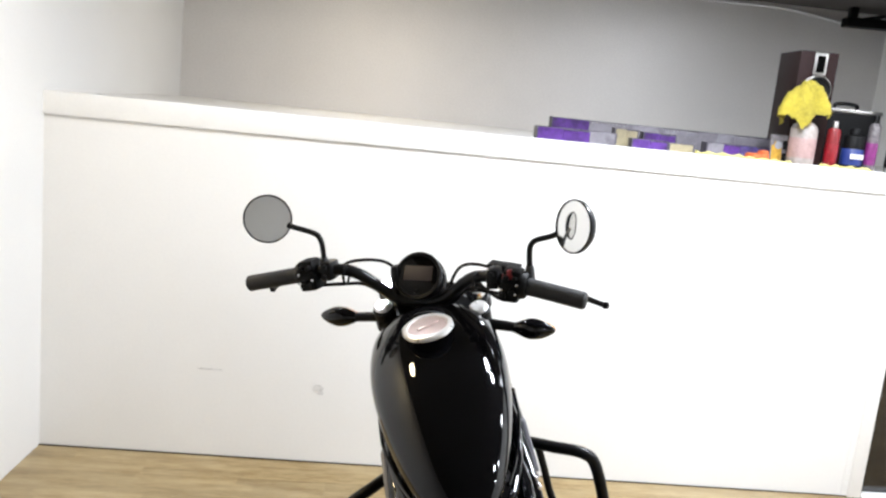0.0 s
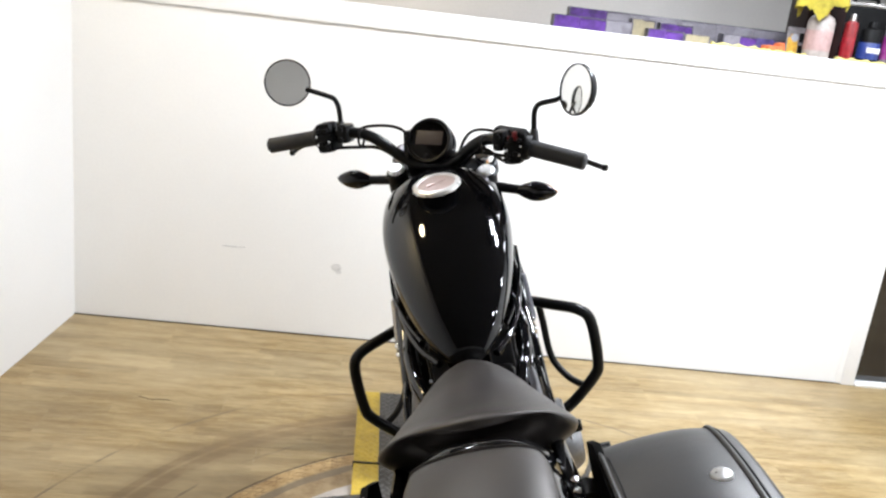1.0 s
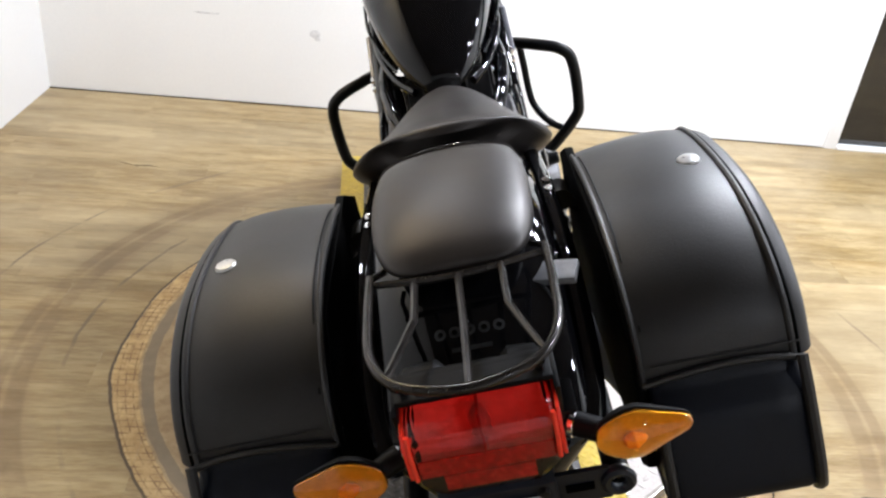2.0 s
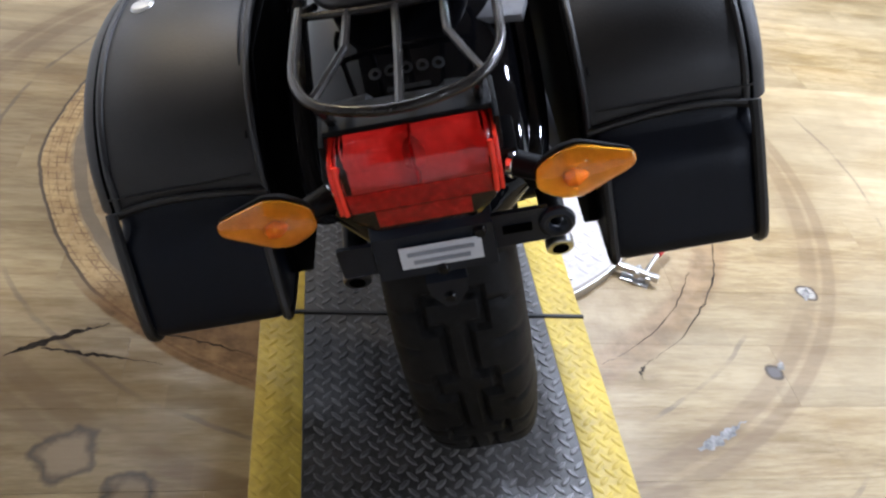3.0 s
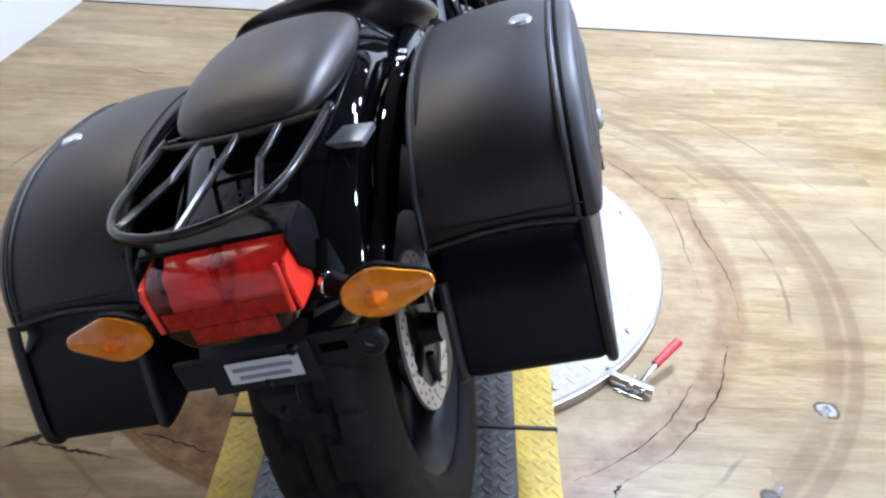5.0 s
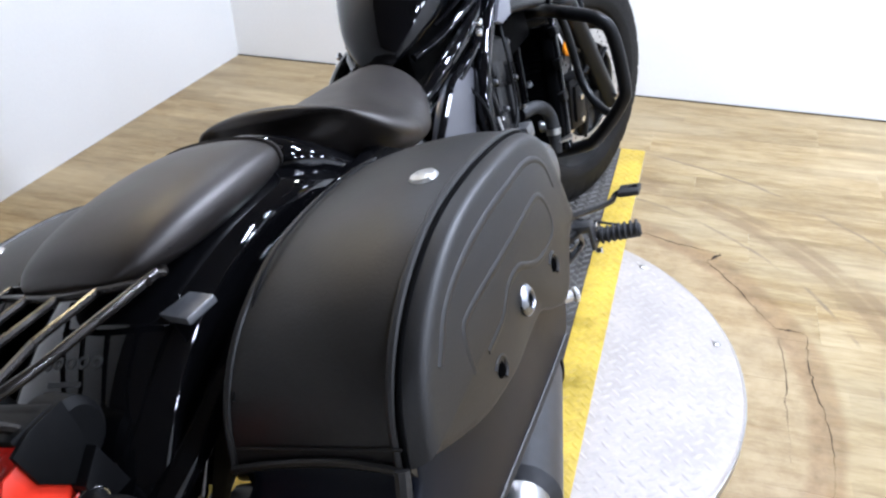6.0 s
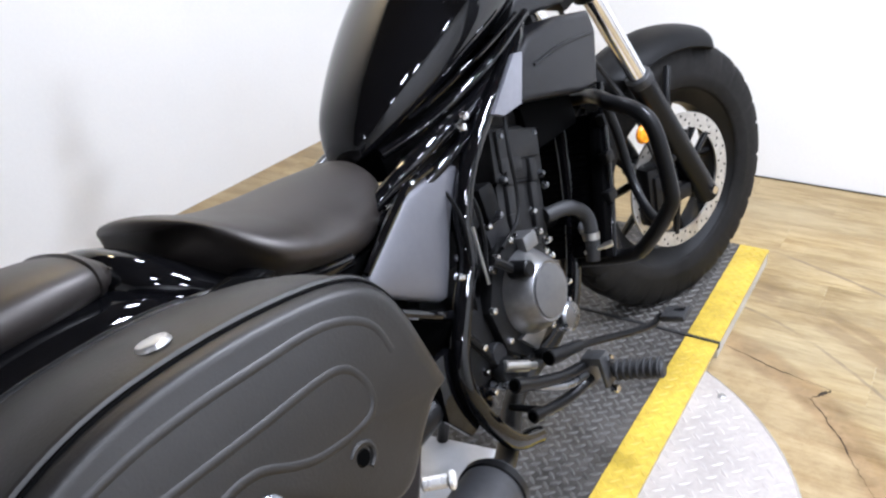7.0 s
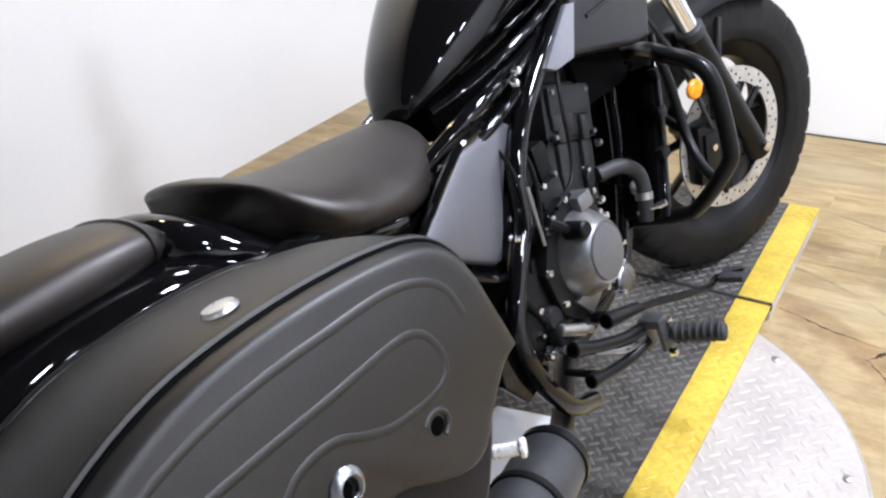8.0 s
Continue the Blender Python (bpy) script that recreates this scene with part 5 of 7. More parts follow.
TUCK = [(-1.250, 0.560), (-1.288, 0.470), (-1.285, 0.452), (-1.262, 0.445), (-1.13, 0.462), (-1.0, 0.480), (-0.90, 0.500), (-0.87, 0.510), (-0.835, 0.525), (-0.805, 0.550), (-0.780, 0.580)]


def crown(x):
    """How far the lid falls away from its ridge at x."""
    return -0.011 * ((x - 0.29) / 0.11) ** 2 if x < 0.29 else -0.010 * ((x - 0.29) / 0.065) ** 2


FLAP_C = (-0.985, 0.618)


def swell(f):
    """Height of the padded flap at a fraction f of the way from its middle to its rim."""
    if f > 0.9:
        k = (f - 0.9) / 0.1
        return 0.3735 - 0.0215 * k ** 3.2
    return 0.3735 + 0.009 * (1 - (f / 0.9) ** 2)


def domed(rim, c):
    steps = (1.0, 0.995, 0.985, 0.97, 0.95, 0.92, 0.88, 0.8, 0.7, 0.58, 0.45, 0.3, 0.15)
    return loft([[(swell(1.0), y, z) for y, z in rim]] + [[(swell(f), c[0] + (y - c[0]) * f, c[1] + (z - c[1]) * f) for y, z in rim] for f in steps[1:]])


def dome_x(rim, c, y, z):
    """Height of the flap's face at a place inside its rim."""
    dy, dz = y - c[0], z - c[1]
    best = 0.0
    for (y0, z0), (y1, z1) in zip(rim, rim[1:] + rim[:1]):
        ey, ez = y1 - y0, z1 - z0
        det = dy * ez - dz * ey
        if abs(det) < 1e-12:
            continue
        ry, rz = y0 - c[0], z0 - c[1]
        t, u = (ry * ez - rz * ey) / det, (ry * dz - rz * dy) / det
        if t > 0 and -1e-6 <= u <= 1 + 1e-6:
            best = max(best, 1 / t)
    return swell(min(1.0, best))


def saddlebag(s):
    """One leather bag: body, lid with flap, piping, stitching ribs and fittings."""
    def put(name, bm, mat, parent, label="", sharp=40):
        return part(name, bm if s > 0 else moved(bm, FLIP), mat, parent, label, sharp)

    top = [tuple(p) for p in smooth_rows(TOP, 3)]
    foot = [tuple(p) for p in smooth_rows(FOOT, 3)]
    inset = [(y, z - 0.028) for y, z in top]
    tuck = [tuple(p) for p in smooth_rows(TUCK, 3)]
    rings = []
    for x, pinch in ((0.186, 0.955), (0.188, 0.978), (0.193, 0.99), (0.205, 1.0), (0.23, 1.0), (0.26, 1.0), (0.29, 1.0), (0.32, 1.0), (0.340, 1.0), (0.350, 0.99), (0.355, 0.978), (0.357, 0.955)):
        f = min(1.0, max(0.0, (x - 0.22) / 0.12))
        loop = inset + [(a[0] + (b[0] - a[0]) * f, a[1] + (b[1] - a[1]) * f) for a, b in zip(tuck, foot)]
        rings.append([(x, -1.0 + (y + 1.0) * pinch, 0.58 + (z - 0.58) * pinch) for y, z in loop])
    bag = put("saddlebag", loft(rings), BODYLEATHER, bike, "black leather saddlebag with a buckled lid", 50)
    under = [(y + 0.02 * (-0.98 - y), z - 0.010) for y, z in top]
    put("lid", loft([[(x, y, z + crown(x)) for y, z in top + under[::-1]] for x in [0.178 + 0.179 * k / 14 for k in range(15)]]), LEATHER, bag, "smooth black leather lid", 50)
    flap_low = [(-1.222, 0.592), (-1.19, 0.575), (-1.12, 0.545), (-1.04, 0.530), (-0.986, 0.532), (-0.93, 0.531), (-0.89, 0.508), (-0.85, 0.490), (-0.82, 0.494), (-0.79, 0.522), (-0.757, 0.546), (-0.735, 0.552)]
    rim = [(y, z - 0.009) for y, z in top] + [tuple(p) for p in smooth_rows(flap_low, 3)]
    flap = put("side_flap", domed(rim, FLAP_C), LEATHER, bag, "embossed leather side flap", 60)
    put("piping", tube([(0.3475, y, z + 0.001 + crown(0.3475)) for y, z in TOP], 0.0042, 8, 4), LEATHER, bag)
    # near-black cord paints the shade of the groove along the lid's rim
    put("rim_groove", tube([(0.3535, y, z + 0.0002 + crown(0.3535)) for y, z in TOP], 0.0028, 8, 4), SHADEBLK, bag)
    put("piping", tube([(0.179, y, z + crown(0.179)) for y, z in TOP], 0.004, 8, 4), LEATHER, bag)
    put("edge_flange", tube([(0.354, -1.232, 0.598), (0.354, -1.252, 0.560), (0.354, -1.286, 0.478), (0.354, -1.283, 0.450), (0.353, -1.255, 0.444), (0.353, -1.13, 0.447), (0.353, -0.95, 0.441), (0.353, -0.85, 0.441)], 0.0068, 8, 4), LEATHER, bag)
    put("edge_flange", tube([(0.190, -1.25, 0.56), (0.190, -1.286, 0.475), (0.190, -1.282, 0.452), (0.190, -1.2, 0.452)], 0.006, 8, 4), LEATHER, bag)
    for pts in ([(-1.16, 0.64), (-1.12, 0.67), (-1.064, 0.685), (-1.0, 0.689), (-0.93, 0.686), (-0.868, 0.681), (-0.83, 0.668), (-0.808, 0.648), (-0.80, 0.62)],
                [(-1.118, 0.60), (-1.112, 0.635), (-1.095, 0.646), (-1.03, 0.648), (-0.95, 0.646), (-0.89, 0.645), (-0.86, 0.638), (-0.845, 0.618), (-0.843, 0.598), (-0.855, 0.586), (-0.885, 0.585)],
                [(-1.085, 0.598), (-1.04, 0.603), (-1.01, 0.618), (-0.975, 0.618), (-0.945, 0.602), (-0.92, 0.591), (-0.885, 0.585)]):
        line = [(p.x, p.y) for p in spline([(y, z, 0) for y, z in pts], 6)]
        put("emboss_rib", tube([(dome_x(rim, FLAP_C, y, z) - 0.0072, y, z) for y, z in line], 0.0082, 24, 1), LEATHER, flap)
    X = dome_x(rim, FLAP_C, -0.980, 0.582) - 0.0005
    for pts in ([(0.1835, -0.79, 0.684), (0.1835, -0.87, 0.7235), (0.1835, -1.0, 0.7325), (0.1835, -1.1, 0.7175), (0.1835, -1.2, 0.653)],):
        put("stitch_line", tube([(0.187, y, z + crown(0.187)) for _, y, z in pts], 0.0015, 6, 5), PLASTIC, flap)
    put("hem", tube([(x, -1.2275, 0.6005 + crown(x)) for x in (0.179, 0.21, 0.25, 0.29, 0.33, 0.355)], 0.0042, 8, 3, flat=1.3), LEATHER, bag, "folded leather hem")
    put("stitch_line", tube([(0.19, -1.2235, 0.611), (0.27, -1.2238, 0.611), (0.355, -1.2235, 0.611)], 0.0012, 6), LEATHER, bag)
    put("concho", lathe([(0, 0.006), (0.007, 0.0058), (0.013, 0.0045), (0.0155, 0.001), (0.0155, 0.0)], 24, pose(0.313, -0.970 if s > 0 else -0.998, 0.7265, 0, 0, 0)), CONCHO, bag, "domed chrome concho")
    lock = put("lock", lathe([(0.008, 0.0), (0.008, 0.006), (0.010, 0.008), (0.013, 0.007), (0.0165, 0.003), (0.0165, 0.0)], 24, pose(X, -0.980, 0.582, 0, 90, 0)), DULLSTEEL, bag, "round chrome lock")
    put("keyhole", lathe([(0, 0.003), (0.0085, 0.003), (0.0085, 0.0), (0, 0.0)], 16, pose(X, -0.985, 0.582, 0, 90, 0)), HOLE, bag)
    for y, z in ((-0.878, 0.560), (-1.07, 0.566)):
        put("eyelet_recess", tube([(dome_x(rim, FLAP_C, y, z) - 0.001, y + 0.014 * math.cos(a), z + 0.013 * math.sin(a)) for a in [k * math.pi / 5 - 1.2 for k in range(7)]], 0.0035, 8, 3), LEATHER, flap)
        put("eyelet", lathe([(0, 0.0012), (0.0075, 0.0012), (0.0085, 0.0), (0, 0.0)], 14, pose(dome_x(rim, FLAP_C, y, z), y, z, 0, 90, 0)), HOLE, flap)
    return bag


saddlebag(1)
saddlebag(-1)


# ---- frame, side covers and engine ----
def pipe_pair(name, pts, r, mat, label="", n=10):
    for s in (1, -1):
        fixed(name, tube([(s * x, y, z) for x, y, z in pts], r, n), mat, None, label)


pipe_pair("frame_tube", [(0.035, 0.06, 0.88), (0.085, -0.01, 0.825), (0.125, -0.09, 0.782), (0.133, -0.15, 0.752), (0.134, -0.236, 0.706), (0.135, -0.32, 0.650), (0.136, -0.372, 0.590), (0.138, -0.398, 0.525),
                         (0.140, -0.448, 0.468), (0.142, -0.492, 0.405), (0.142, -0.492, 0.33), (0.138, -0.44, 0.235), (0.12, -0.36, 0.185)], 0.0155, GLOSS, "glossy black bent frame tube", 12)
pipe_pair("upper_rail", [(0.06, 0.0, 0.80), (0.10, -0.12, 0.755), (0.118, -0.25, 0.722), (0.120, -0.34, 0.706), (0.108, -0.42, 0.685), (0.085, -0.50, 0.655), (0.075, -0.60, 0.64)], 0.0135, GLOSS, "glossy black upper frame rail", 12)
pipe_pair("upper_rail", [(0.122, -0.25, 0.694), (0.124, -0.34, 0.672), (0.112, -0.42, 0.65), (0.09, -0.50, 0.63)], 0.010, GLOSS)
pipe_pair("down_tube", [(0.03, 0.10, 0.86), (0.05, 0.10, 0.70), (0.06, 0.04, 0.50), (0.06, -0.03, 0.34), (0.06, -0.10, 0.25)], 0.016, GLOSS)
fixed("steering_head", rod((0, 0.062, 0.99), (0, 0.145, 0.84), 0.032, n=20, ease=0.004), GLOSS)
for s in (1, -1):
    fixed("frame_gusset", prism([(-0.58, 0.665), (-0.44, 0.640), (-0.47, 0.46), (-0.56, 0.52), (-0.62, 0.60)], s * 0.060, s * 0.078, 0.003), GLOSS)
    cover = [(-0.330, 0.652), (-0.350, 0.664), (-0.402, 0.666), (-0.462, 0.660), (-0.500, 0.640), (-0.575, 0.592), (-0.585, 0.572), (-0.570, 0.556), (-0.462, 0.488), (-0.448, 0.488), (-0.425, 0.52), (-0.395, 0.57), (-0.35, 0.628)]
    mid = (-0.455, 0.585)
    rings = [[(s * 0.110, y, z) for y, z in cover]]
    for f, lift in ((1.0, 0.0), (0.985, 0.006), (0.96, 0.0090), (0.92, 0.0110), (0.84, 0.0130), (0.72, 0.0150), (0.56, 0.0168), (0.38, 0.0180), (0.2, 0.0186)):
        rings.append([(s * (0.112 + lift), mid[0] + (y - mid[0]) * f, mid[1] + (z - mid[1]) * f) for y, z in [tuple(p) for p in smooth_rows(cover + cover[:1], 1)][:-1]])
    bm = loft(rings)
    fixed("side_cover", bm, GREYPANEL, None, "silver-grey painted side cover")
    fixed("cover_trim", tube([(s * 0.131, -0.585, 0.598), (s * 0.133, -0.50, 0.648), (s * 0.133, -0.46, 0.668), (s * 0.132, -0.40, 0.675)], 0.006, 8), GLOSS)
    fixed("cover_trim", tube([(s * 0.130, -0.59, 0.545), (s * 0.130, -0.47, 0.472), (s * 0.132, -0.435, 0.478), (s * 0.134, -0.40, 0.53)], 0.007, 8), GLOSS)
    for k, (y, z) in enumerate(((-0.305, 0.718), (-0.318, 0.704), (-0.37, 0.59))):
        fixed("frame_bolt", lathe([(0, 0.008), (0.005, 0.007), (0.008, 0.003), (0.008, 0)], 10, pose(s * 0.142, y, z, 0, 90 * s, 0)), CHROME)
    # air shroud beside the radiator
    shroud = fixed("air_shroud", prism([(-0.175, 0.742), (-0.09, 0.782), (0.02, 0.790), (0.125, 0.775), (0.132, 0.735), (0.088, 0.645), (0.03, 0.648), (-0.06, 0.668), (-0.20, 0.697)], s * 0.085, s * 0.152, 0.012, 3), SHROUD, None, "dark grey plastic air shroud")
    part("shroud_flange", prism([(-0.150, 0.768), (-0.125, 0.764), (-0.170, 0.690), (-0.225, 0.688), (-0.250, 0.700)], s * 0.146, s * 0.156, 0.003), surface("flange_grey", (0.17, 0.17, 0.19), 0.34, 0.2, var=0.1), shroud, "pale grey flange")
    part("shroud_rib", tube([(s * 0.153, -0.10, 0.735), (s * 0.154, 0.0, 0.742), (s * 0.153, 0.11, 0.735)], 0.003, 6), SHROUD, shroud)
    fixed("head_cover", prism([(-0.09, 0.800), (-0.02, 0.86), (0.06, 0.89), (0.115, 0.86), (0.12, 0.80), (0.0, 0.805)], s * 0.06, s * 0.115, 0.012, 3), SHROUD)

# radiator coloured near black, with the shade behind the tubes painted in
radiator = fixed("radiator", moved(block(0.27, 0.035, 0.27, 0.006), Matrix.Translation((0, -0.022, 0.345)) @ pose(0, 0, 0, -26, 0, 0)), SHADEBLK, None, "black radiator ahead of the engine")
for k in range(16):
    part("fin", moved(block(0.22, 0.002, 0.004), Matrix.Translation((0, -0.022, 0.345)) @ pose(0, 0, 0, -26, 0, 0) @ Matrix.Translation((0, -0.0185, 0.03 + 0.013 * k))), SHADEBLK, radiator)
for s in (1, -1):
    part("radiator_tank", moved(block(0.026, 0.046, 0.275, 0.008), Matrix.Translation((s * 0.133, -0.026, 0.343)) @ pose(0, 0, 0, -26, 0, 0)), SHADEBLK, radiator)
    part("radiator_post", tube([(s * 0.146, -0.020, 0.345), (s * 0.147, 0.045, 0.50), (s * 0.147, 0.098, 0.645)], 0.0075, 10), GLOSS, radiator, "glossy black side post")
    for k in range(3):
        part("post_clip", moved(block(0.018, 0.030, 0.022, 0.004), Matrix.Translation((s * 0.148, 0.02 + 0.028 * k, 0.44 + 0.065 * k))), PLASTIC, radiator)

fixed("fan_shroud", span((-0.10, -0.10, 0.585), (0.10, 0.07, 0.735), 0.01), SHADEBLK)
engine = fixed("engine_case", span((-0.14, -0.48, 0.335), (0.14, -0.19, 0.47), 0.03), DARKALLOY, None, "black single-cylinder engine case")
part("sump", span((-0.08, -0.40, 0.25), (0.06, -0.20, 0.36), 0.03), DARKALLOY, engine)
part("front_case", span((-0.10, -0.23, 0.33), (0.10, -0.13, 0.43), 0.02), DARKALLOY, engine)
LEANC = Matrix.Translation((0, -0.185, 0.44)) @ pose(0, 0, 0, -16, 0, 0)
cylinder = part("cylinder", moved(joined(block(0.178, 0.135, 0.125, 0.010), block(0.190, 0.145, 0.095, 0.014, pose(0, 0, 0.122))), LEANC), CYLALLOY, engine, "ribbed grey-black cylinder and head")
for y in (-0.040, 0.030):
    for s in (1, -1):
        part("cylinder_rib", moved(joined(block(0.014, 0.020, 0.112, 0.004, pose(s * 0.091, y, 0.006)), block(0.010, 0.026, 0.030, 0.004, pose(s * 0.095, y, 0.040)), block(0.012, 0.020, 0.040, 0.004, pose(s * 0.097, y, 0.118))), LEANC), CYLALLOY, cylinder)
for s in (1, -1):
    part("head_plate", moved(joined(block(0.010, 0.120, 0.050, 0.006, pose(s * 0.097, -0.002, 0.160)), block(0.010, 0.060, 0.030, 0.006, pose(s * 0.097, -0.03, 0.138))), LEANC), CYLALLOY, cylinder, "stepped cover plate on the head")
    for y, z in ((-0.052, 0.200), (0.048, 0.200), (-0.058, 0.128), (0.055, 0.128), (0.0, 0.02)):
        part("head_bolt", moved(lathe([(0, 0.010), (0.004, 0.009), (0.0065, 0.004), (0.0065, 0)], 10, pose(s * 0.096, y, z, 0, 90 * s, 0)), LEANC), DULLSTEEL, cylinder)
part("head_cover", moved(block(0.17, 0.125, 0.045, 0.018, pose(0, 0, 0.212)), LEANC), DARKALLOY, engine)
part("cylinder_joint", moved(block(0.188, 0.142, 0.004, 0.0, pose(0, 0, 0.120)), LEANC), SATIN, engine)
ACROSS = pose(0, 0, 0, 0, 90, 0)
HUB = Matrix.Translation((0.150, -0.307, 0.424)) @ ACROSS
clutch = part("clutch_cover", joined(lathe([(0.071, -0.05), (0.071, 0.0), (0.069, 0.009), (0.061, 0.026), (0.051, 0.043), (0.047, 0.047), (0.044, 0.046), (0, 0.046)], 44, HUB), span((0.12, -0.300, 0.485), (0.172, -0.262, 0.512), 0.006)), ALLOY, engine, "round grey alloy clutch cover")
part("cover_face", lathe([(0, 0.051), (0.034, 0.0505), (0.042, 0.049), (0.0435, 0.045)], 36, HUB), surface("dark_grey_cover", (0.13, 0.13, 0.132), 0.36, 0.6, var=0.12), engine, "dark grey round cover face")
part("case_beak", prism([(-0.372, 0.375), (-0.338, 0.335), (-0.300, 0.352), (-0.285, 0.372)], 0.140, 0.163, 0.005, 2), ALLOY, engine, "cast point under the clutch cover")
part("water_pump", lathe([(0.026, -0.02), (0.026, 0.010), (0.022, 0.014), (0, 0.015)], 24, Matrix.Translation((0.150, -0.226, 0.334)) @ ACROSS), DULLSTEEL, engine, "small round grey pump cover")
part("cover_flange", prism([(-0.40, 0.37), (-0.41, 0.44), (-0.37, 0.50), (-0.31, 0.52), (-0.25, 0.50), (-0.22, 0.43), (-0.23, 0.36), (-0.28, 0.335), (-0.36, 0.335)], 0.130, 0.156, 0.006, 2), DARKALLOY, engine)
part("clutch_arm", joined(rod((0.165, -0.342, 0.479), (0.203, -0.345, 0.481), 0.015, 0.013, 16, 0.003), tube([(0.175, -0.35, 0.483), (0.172, -0.37, 0.503), (0.170, -0.385, 0.515)], 0.007, 8)), SATIN, engine)
for k in range(9):
    a = 2 * math.pi * k / 9 + 0.2
    part("cover_bolt", lathe([(0, 0.008), (0.005, 0.007), (0.007, 0.0)], 10, Matrix.Translation((0.154, -0.312 + 0.092 * math.cos(a), 0.428 + 0.088 * math.sin(a))) @ ACROSS), CHROME, engine)
for y, z, x in ((-0.40, 0.53, 0.12), (-0.41, 0.50, 0.125), (-0.385, 0.545, 0.13), (-0.20, 0.48, 0.125), (-0.19, 0.46, 0.13), (-0.205, 0.445, 0.128), (-0.21, 0.42, 0.13), (-0.215, 0.40, 0.12), (-0.44, 0.40, 0.14), (-0.23, 0.33, 0.14), (-0.45, 0.33, 0.14)):
    part("engine_bolt", lathe([(0, 0.012), (0.005, 0.011), (0.008, 0.005), (0.008, 0)], 10, Matrix.Translation((x, y, z)) @ ACROSS), CHROME, engine)
rng = random.Random(11)
for k in range(22):
    part("engine_bolt", lathe([(0, 0.010), (0.004, 0.009), (0.0065, 0.004), (0.0065, 0)], 8, Matrix.Translation((0.136 + 0.012 * rng.random(), -0.47 + 0.30 * rng.random(), 0.325 + 0.05 * rng.random() if k % 3 else 0.50 + 0.06 * rng.random())) @ ACROSS), CHROME if k % 4 else DULLSTEEL, engine)
for k in range(2):
    y = -0.40 + 0.04 * k
    part("engine_cable", tube([(0.10, y + 0.03, 0.66), (0.145, y + 0.01, 0.60), (0.150, y, 0.545), (0.148, y - 0.02, 0.49), (0.135, y - 0.015, 0.45)], 0.003 + 0.0008 * (k % 2), 6), PLASTIC, engine)
part("starter_cap", lathe([(0.022, 0), (0.022, 0.016), (0.019, 0.020), (0, 0.020)], 20, Matrix.Translation((0.140, -0.415, 0.345)) @ ACROSS), DARKALLOY, engine)
part("case_rib", tube([(0.143, -0.46, 0.43), (0.145, -0.40, 0.345), (0.145, -0.30, 0.322), (0.143, -0.21, 0.345)], 0.007, 8), DARKALLOY, engine)
part("coolant_hose", tube([(0.10, -0.125, 0.478), (0.122, -0.08, 0.472), (0.132, -0.05, 0.44), (0.134, -0.058, 0.395), (0.13, -0.068, 0.36)], 0.0135, 12), GRIPR, engine, "black rubber coolant hose")
part("hose_clip", rod((0.1335, -0.0585, 0.398), (0.134, -0.056, 0.410), 0.0155, n=16), STEEL, engine)
part("hose_clip", joined(rod((0.12, -0.072, 0.377), (0.165, -0.056, 0.385), 0.004, ease=0.001), rod((0.155, -0.059, 0.383), (0.170, -0.053, 0.386), 0.006, n=6)), STEEL, engine)
part("engine_cable", tube([(0.14, -0.20, 0.70), (0.15, -0.235, 0.63), (0.148, -0.245, 0.57), (0.15, -0.27, 0.53), (0.16, -0.34, 0.515)], 0.0035, 6), PLASTIC, engine)
part("link_rod", tube([(0.165, -0.395, 0.575), (0.17, -0.405, 0.53), (0.172, -0.41, 0.49)], 0.0026, 6), STEEL, engine)
part("injector_body", joined(span((-0.06, -0.40, 0.50), (0.09, -0.28, 0.63), 0.02), rod((0.09, -0.34, 0.57), (0.125, -0.34, 0.57), 0.022, n=16, ease=0.003), span((0.07, -0.30, 0.52), (0.12, -0.26, 0.60), 0.01)), PLASTIC, engine)
part("air_box", span((-0.085, -0.60, 0.50), (0.085, -0.40, 0.61), 0.02), SHADEBLK, engine)
part("plug_bracket", joined(span((0.12, -0.335, 0.485), (0.135, -0.275, 0.545), 0.004), span((0.125, -0.30, 0.46), (0.14, -0.25, 0.50), 0.004)), SHROUD, engine)

